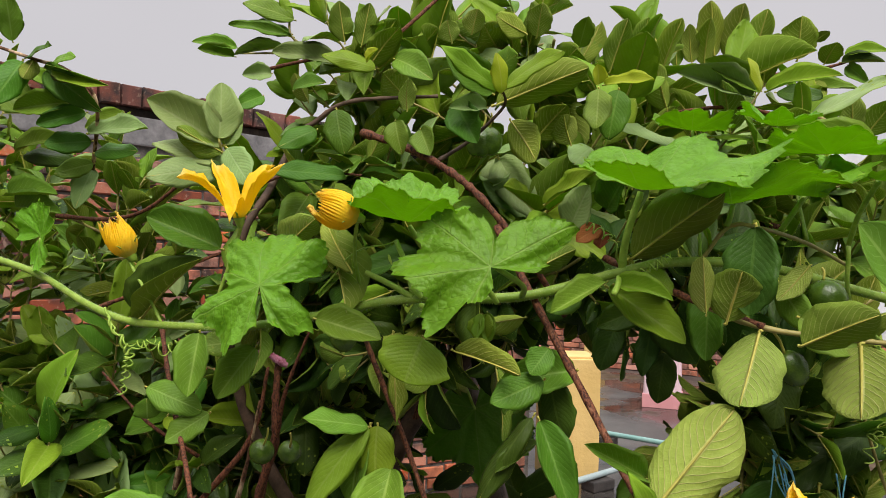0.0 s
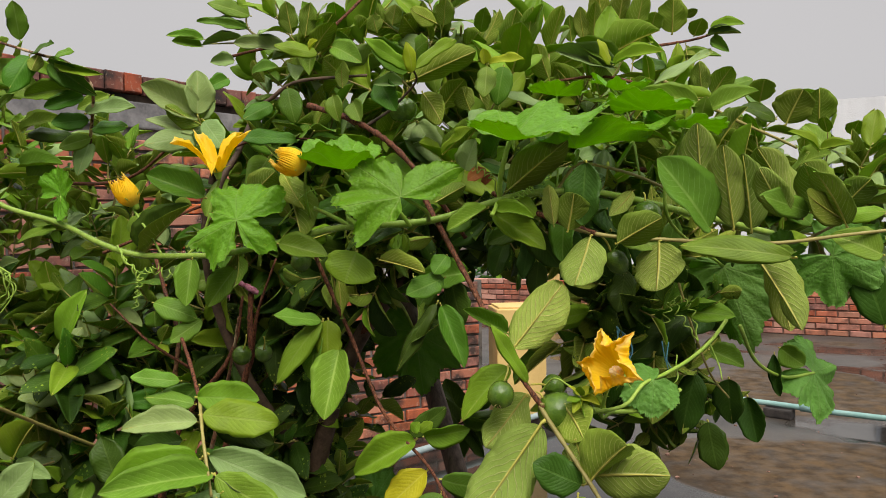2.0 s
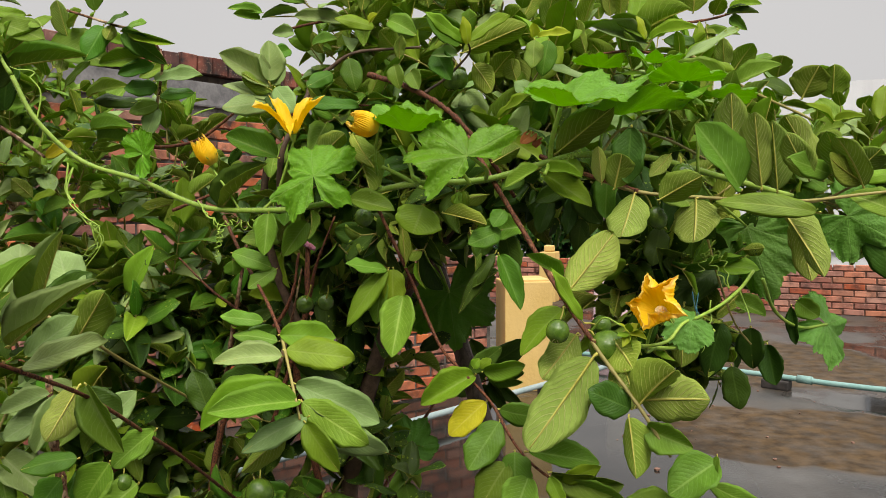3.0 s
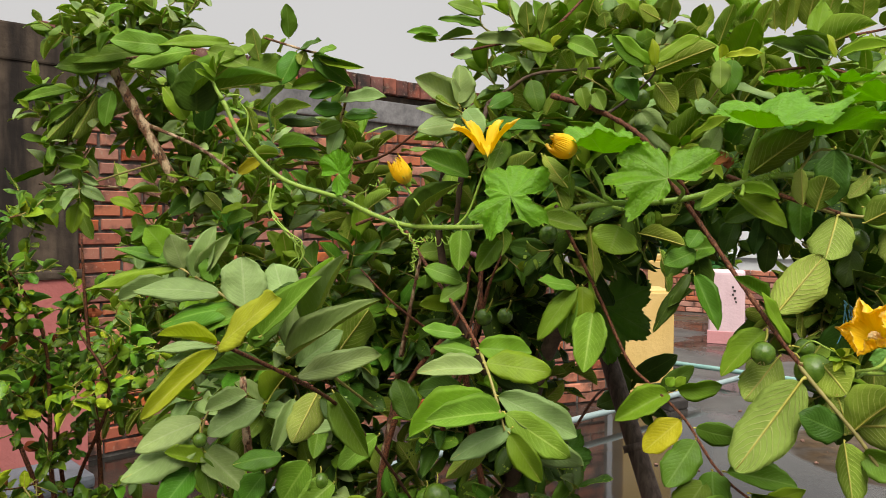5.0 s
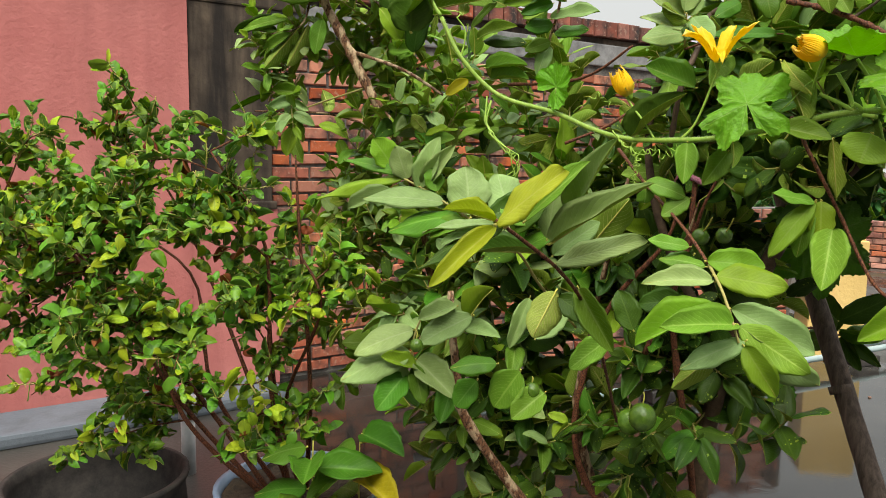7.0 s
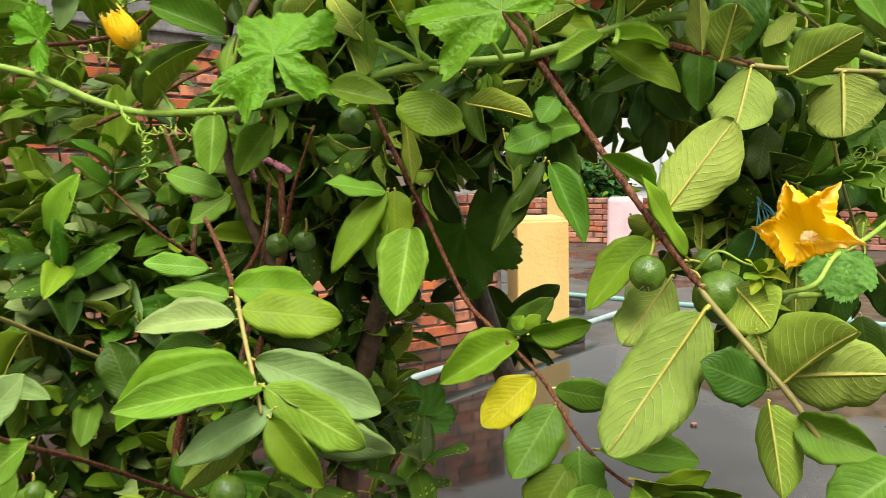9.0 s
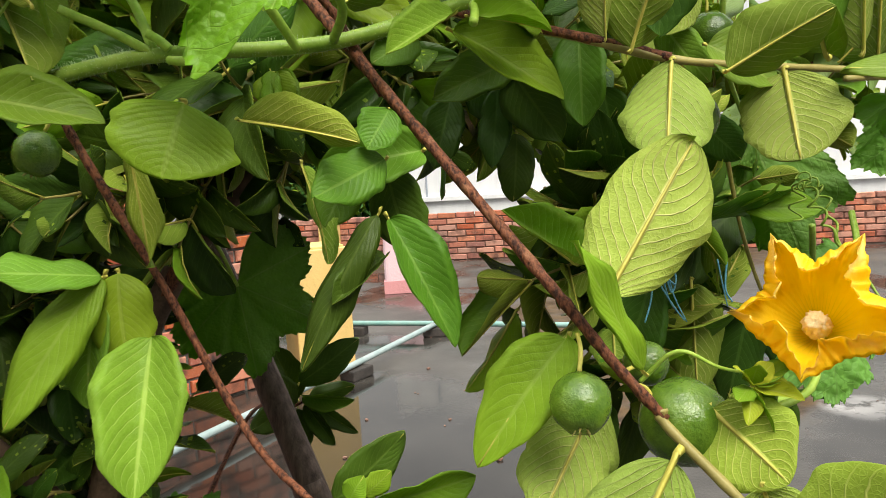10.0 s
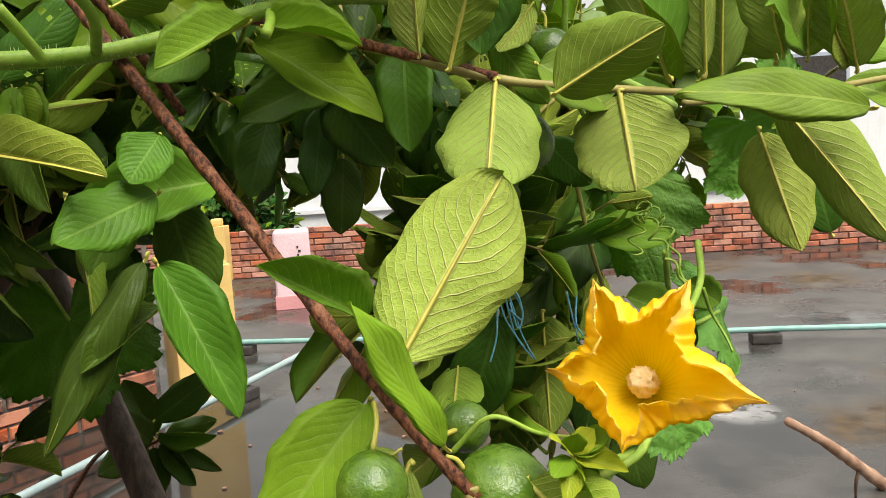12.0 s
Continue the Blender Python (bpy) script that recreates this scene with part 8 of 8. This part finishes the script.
# strip of checked cloth tied to a stem
tube("stem", [(-0.325, 1.45, 1.306), (-0.329, 1.45, 1.230), (-0.331, 1.46, 1.152), (-0.37, 1.50, 0.95), (-0.30, 1.62, 0.45), (-0.26, 1.70, 0.0)], 0.006, 0.012, M["bark"], guava, 9, 8, 0.4)
cloth = holder("cloth_strip", (-0.325, 1.45, 1.306), "faded pink and maroon cloth strip tied round a stem", "cloth")
for kind, line in (("strip", [(-0.372, 1.440, 1.316), (-0.352, 1.436, 1.326), (-0.330, 1.436, 1.314), (-0.305, 1.438, 1.300)]),
                   ("knot", [(-0.336, 1.446, 1.318), (-0.322, 1.434, 1.312), (-0.312, 1.450, 1.304), (-0.324, 1.464, 1.306), (-0.336, 1.448, 1.314)]),
                   ("tail", [(-0.366, 1.440, 1.318), (-0.376, 1.436, 1.305), (-0.372, 1.434, 1.288)])):
    cv, cf, ln = [], [], smooth_path(line, 6)
    for k, p in enumerate(ln):
        for a, b in ((-0.0065, -0.0006), (0.0065, -0.0006), (0.0065, 0.0006), (-0.0065, 0.0006)):
            cv.append(Vector(p) + Vector((a * 0.25, b - 0.003 * math.sin(k), a * (0.9 + 0.2 * math.sin(1.7 * k)))))
    for k in range(len(ln) - 1):
        for q in range(4):
            cf.append((4 * k + q, 4 * k + (q + 1) % 4, 4 * k + 4 + (q + 1) % 4, 4 * k + 4 + q))
    local(cloth, mesh_object(kind, cv, cf, [M["cloth"]], None))

rs = np.random.RandomState(11)
bulk = Foliage()


def above(p):
    """Open air under the crown, over the roof."""
    return p.x < 0.14 or p.z > 1.39


mass(guava, bulk, rs, (0.16, 1.62, 1.66), (0.55, 0.22, 0.24), 76, 0.12, ("sage", "sage", "young", "pale", "young", "top"))
# layer added behind the crown, hardly seen, to keep sky light off lower leaves
mass(guava, bulk, rs, (0.15, 2.15, 1.55), (0.70, 0.40, 0.10), 80, 0.115, ("top", "dark", "dark"), hollow=0.0, up=0.0, keep=above)
mass(guava, bulk, rs, (-0.17, 1.62, 1.88), (0.09, 0.14, 0.12), 9, 0.115, ("top", "sage", "pale", "young"))
mass(guava, bulk, rs, (0.15, 1.62, 1.92), (0.09, 0.14, 0.11), 9, 0.115, ("top", "sage", "pale", "young"))
mass(guava, bulk, rs, (0.55, 2.0, 1.72), (0.40, 0.25, 0.15), 54, 0.112, ("sage", "sage", "young", "pale", "top"))
mass(guava, bulk, rs, (1.02, 1.80, 1.50), (0.40, 0.28, 0.20), 60, 0.112, ("top", "sage", "sage", "top", "pale"), keep=above)
# inner and lower twigs mostly in the darkened skins, shade in the leaf colour
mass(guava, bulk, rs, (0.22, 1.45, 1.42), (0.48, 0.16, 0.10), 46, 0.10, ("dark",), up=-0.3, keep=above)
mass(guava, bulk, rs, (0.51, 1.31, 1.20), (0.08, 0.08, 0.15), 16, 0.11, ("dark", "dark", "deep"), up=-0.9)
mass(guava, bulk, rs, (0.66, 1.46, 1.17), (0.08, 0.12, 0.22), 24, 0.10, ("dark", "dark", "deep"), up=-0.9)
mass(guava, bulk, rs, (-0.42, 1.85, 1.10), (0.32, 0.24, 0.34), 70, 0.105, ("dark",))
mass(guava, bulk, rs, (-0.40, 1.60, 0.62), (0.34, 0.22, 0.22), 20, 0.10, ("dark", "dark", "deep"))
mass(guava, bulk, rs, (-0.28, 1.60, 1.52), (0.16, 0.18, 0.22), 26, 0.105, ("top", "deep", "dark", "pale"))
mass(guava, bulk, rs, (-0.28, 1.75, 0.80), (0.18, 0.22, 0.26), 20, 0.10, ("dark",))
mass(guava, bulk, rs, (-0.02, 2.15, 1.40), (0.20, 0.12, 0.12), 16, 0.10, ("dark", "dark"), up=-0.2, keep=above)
bulk.build("foliage", guava, "dense mid-green and dark oval leaves")
bulk = Foliage()
mass(left_guava, bulk, rs, (-1.22, 1.95, 1.42), (0.44, 0.28, 0.36), 46, 0.098, ("top", "sage", "sage", "young", "pale", "dark"))
mass(left_guava, bulk, rs, (-1.50, 1.95, 0.95), (0.24, 0.2, 0.5), 34, 0.080, ("top", "sage", "young", "sage"))
mass(left_guava, bulk, rs, (-0.92, 1.80, 0.90), (0.36, 0.26, 0.40), 38, 0.118, ("top", "sage", "deep", "dark", "dark"))
mass(left_guava, bulk, rs, (-0.85, 1.75, 1.16), (0.30, 0.20, 0.26), 22, 0.118, ("deep", "sage", "deep", "dark"))
mass(left_guava, bulk, rs, (-0.90, 1.85, 0.42), (0.40, 0.22, 0.26), 40, 0.10, ("top", "sage", "dark", "dark"))
mass(left_guava, bulk, rs, (-0.75, 1.62, 1.55), (0.16, 0.16, 0.18), 8, 0.098, ("top", "sage", "dark"))
mass(left_guava, bulk, np.random.RandomState(77), (-1.46, 1.75, 2.03), (0.30, 0.10, 0.08), 15, 0.085, ("top", "sage", "young", "pale"))
mass(left_guava, bulk, rs, (-1.42, 1.95, 1.84), (0.30, 0.14, 0.20), 18, 0.090, ("top", "sage", "young", "pale"))
mass(left_guava, bulk, rs, (-1.72, 1.80, 1.70), (0.12, 0.12, 0.18), 9, 0.08, ("top", "sage", "young"))
bulk.build("foliage", left_guava, "mid-green oval leaves")


def lime_spray(bulk, rs, base, way, length):
    way = Vector(way).normalized()
    p, d, pts = Vector(base), way.copy(), [Vector(base)]
    for i in range(4):
        d = (d + Vector(rs.normal(0, 0.25, 3))).normalized()
        p = p + d * length / 4
        pts.append(p.copy())
    bulk.tube(pts, 0.003, 0.0015, M["bark_green"], 4, 3)
    line = smooth_path(pts, 4)
    light = rs.rand() < 0.6
    for i in range(1, len(line), 2):
        for q in range(2 if i > len(line) - 4 else 1):
            out = (Vector(rs.normal(0, 1, 3)) + d * 0.5 + Vector((0, 0, 0.2))).normalized()
            s = 0.054 * (0.6 + 0.7 * rs.rand())
            face = Vector((0, -0.4, 1.0)) + Vector(rs.normal(0, 0.55, 3))
            m = leaf_frame(Vector(line[i]), out, face, s, s * 0.56)
            bulk.leaf(m, rs.randint(8), "dry" if rs.rand() < 0.02 else "limelight" if light and rs.rand() < 0.25 or rs.rand() < 0.05 else "lime", "lime")


bulk = Foliage()
rs = np.random.RandomState(17)
limbs = []
for i in range(9):
    a = 2.4 * i + rs.normal(0, 0.2)
    top = Vector((-2.08 + 0.56 * math.cos(a), 1.48 + 0.28 * math.sin(a), 1.0 + 0.42 * rs.rand()))
    root = Vector((-1.66 + 0.06 * math.cos(a), 1.67 + 0.06 * math.sin(a), 0.14))
    low = root.lerp(top, 0.35) + Vector((rs.normal(0, 0.05), rs.normal(0, 0.04), 0.02))
    high = root.lerp(top, 0.7) + Vector((rs.normal(0, 0.07), rs.normal(0, 0.05), 0.08))
    tube("limb", [root, low, high, top], 0.010, 0.003, M["bark"], lime, 6, 6, 0.2)
    limbs.append(smooth_path([root, low, high, top], 10))
for i in range(92):
    d = Vector(rs.normal(0, 1, 3)).normalized() * (0.5 + 0.5 * rs.rand())
    end = Vector((-2.12, 1.46, 0.86)) + Vector((d.x * 0.80, d.y * 0.42, d.z * 0.74))
    end.z = max(end.z, 0.3)
    start = min((Vector(p) for line in limbs for p in line[8:]), key=lambda p: (p - end).length + 0.25 * abs(p.z + 0.15 - end.z) + 0.12 * rs.rand())
    mid = start.lerp(end, 0.5) + Vector((0, 0, 0.04)) + Vector(rs.normal(0, 0.03, 3))
    bulk.tube([start, mid, end], 0.0035, 0.0014, M["bark"], 5, 5)
    line = smooth_path([start, mid, end], 10)
    for k in range(6):
        j = int((0.25 + 0.75 * (k + rs.rand()) / 6) * (len(line) - 2))
        way = Vector(line[j + 1] - line[j]).normalized() + Vector(rs.normal(0, 0.6, 3)) + Vector((0, -0.15, 0.25))
        lime_spray(bulk, rs, Vector(line[j]), way, 0.11)
bulk.build("foliage", lime, "small glossy leaves, many mottled yellow")

def tub(x, y, r, h, mat, label, soil):
    e = holder("planter_drum" if soil else "plastic_tub", (x, y, 0), label, "planter" if soil else "tub")
    bm = bmesh.new()
    ring = []
    for q, z in ((0.93, 0.0), (0.98, 0.16), (1.0, 0.5), (0.98, 0.82), (1.03, 0.94), (1.03, 1.0), (0.965, 1.0), (0.94, 0.82), (0.93, 0.15), (0.0, 0.12)):
        ring.append([bm.verts.new((r * q * math.cos(2 * math.pi * k / 40), r * q * math.sin(2 * math.pi * k / 40), h * z)) for k in range(40)])
    for q in range(len(ring) - 1):
        for k in range(40):
            bm.faces.new((ring[q][k], ring[q][(k + 1) % 40], ring[q + 1][(k + 1) % 40], ring[q + 1][k]))
    bmesh.ops.remove_doubles(bm, verts=bm.verts, dist=1e-5)
    part("shell", bm, mat, e, smooth=True)
    if soil:
        bm = bmesh.new()
        bmesh.ops.create_circle(bm, cap_ends=True, segments=40, radius=r * 0.935)
        bmesh.ops.subdivide_edges(bm, edges=list(bm.edges), cuts=1)
        bmesh.ops.triangulate(bm, faces=list(bm.faces))
        bmesh.ops.subdivide_edges(bm, edges=list(bm.edges), cuts=3, use_grid_fill=True)
        for v in bm.verts:
            v.co.z = h * 0.86 + 0.03 * noise.noise(v.co * 14)
        part("soil", bm, M["soil"], e, "dark damp potting soil", smooth=True)
    return e


tub(-1.62, 1.68, 0.29, 0.21, M["drum"], "cut blue-grey plastic drum filled with soil", True)
tub(-2.28, 1.42, 0.30, 0.24, M["block"], "black plastic tub beside the planter drum", False)
stand = holder("standpipe", (-2.36, 2.02, 0), "short white plastic standpipe with a cap", "pipe")
tube("pipe", [(-2.36, 2.02, 0.0), (-2.36, 2.02, 0.27)], 0.030, 0.030, M["pvc_white"], stand, 14, 2, straight=True)
tube("cap", [(-2.36, 2.02, 0.25), (-2.36, 2.02, 0.34)], 0.040, 0.038, M["pvc_white"], stand, 14, 2, straight=True)
weed = holder("weed", (-1.50, 1.55, 0.17), "broad-leaved seedling growing in the drum", "plant")
for k in range(14):
    a, l = k * 2.4, 0.12 + 0.05 * (k % 3)
    cx, cy = ((-1.47, 1.50), (-1.36, 1.62))[k % 2]
    b0 = Vector((cx + 0.02 * math.cos(a), cy + 0.02 * math.sin(a), 0.21 + 0.018 * k))
    t0 = b0 + Vector((l * math.cos(a), l * math.sin(a) - 0.03, 0.01 - 0.02 * (k % 2)))
    leaf(weed, b0, t0, (0.3 * math.cos(a), -0.6, 0.9), 0.11, "yellow" if k == 5 else "deep" if k % 3 else "top", k % 8)
tube("stem", [(-1.36, 1.62, 0.16), (-1.36, 1.62, 0.30), (-1.35, 1.61, 0.44)], 0.004, 0.002, M["stalk"], weed, 6, 4)
tube("stem", [(-1.47, 1.50, 0.16), (-1.47, 1.50, 0.30), (-1.46, 1.49, 0.45)], 0.004, 0.002, M["stalk"], weed, 6, 4)

# trunks and limbs
tube("trunk", [(-0.25, 1.75, 0), (-0.28, 1.72, 0.4), (-0.22, 1.65, 0.8), (-0.1, 1.6, 1.15), (0.1, 1.58, 1.4)], 0.032, 0.018, M["bark_dark"], guava, 9, 6, 0.1)
tube("limb", [(-0.22, 1.65, 0.8), (-0.38, 1.55, 1.1), (-0.45, 1.5, 1.4), (-0.4, 1.5, 1.7)], 0.016, 0.008, M["bark_dark"], guava, 8, 6, 0.1)
tube("limb", [(-0.1, 1.6, 1.15), (0.1, 1.5, 1.45), (0.4, 1.62, 1.6), (0.9, 1.75, 1.56), (1.2, 1.7, 1.5)], 0.012, 0.005, M["bark"], guava, 8, 6, 0.1)

# fine hairs on the vine
hv, hf = [], []
hr = np.random.RandomState(3)
line = smooth_path(VINE, 60)
for i in range(5200):
    k = hr.randint(len(line) - 2)
    c = Vector(line[k])
    d = Vector(line[k + 1] - line[k]).normalized()
    x = d.orthogonal().normalized()
    y = d.cross(x)
    a = hr.rand() * 6.283
    o = x * math.cos(a) + y * math.sin(a)
    r = 0.0048 + 0.0020 * k / len(line)
    p = c + o * r
    tip = p + o * (0.0022 + 0.0030 * hr.rand()) + d * hr.normal(0, 0.0006)
    s = d * 0.00019
    t = d.cross(o) * 0.00019
    n = len(hv)
    hv += [p + s, p - s, p + t, tip]
    hf += [(n, n + 1, n + 3), (n + 1, n + 2, n + 3), (n + 2, n, n + 3)]
tagged(local(vine, mesh_object("hairs", hv, hf, [M["hair"]], None, "fine pale hairs")), kind="stuff")
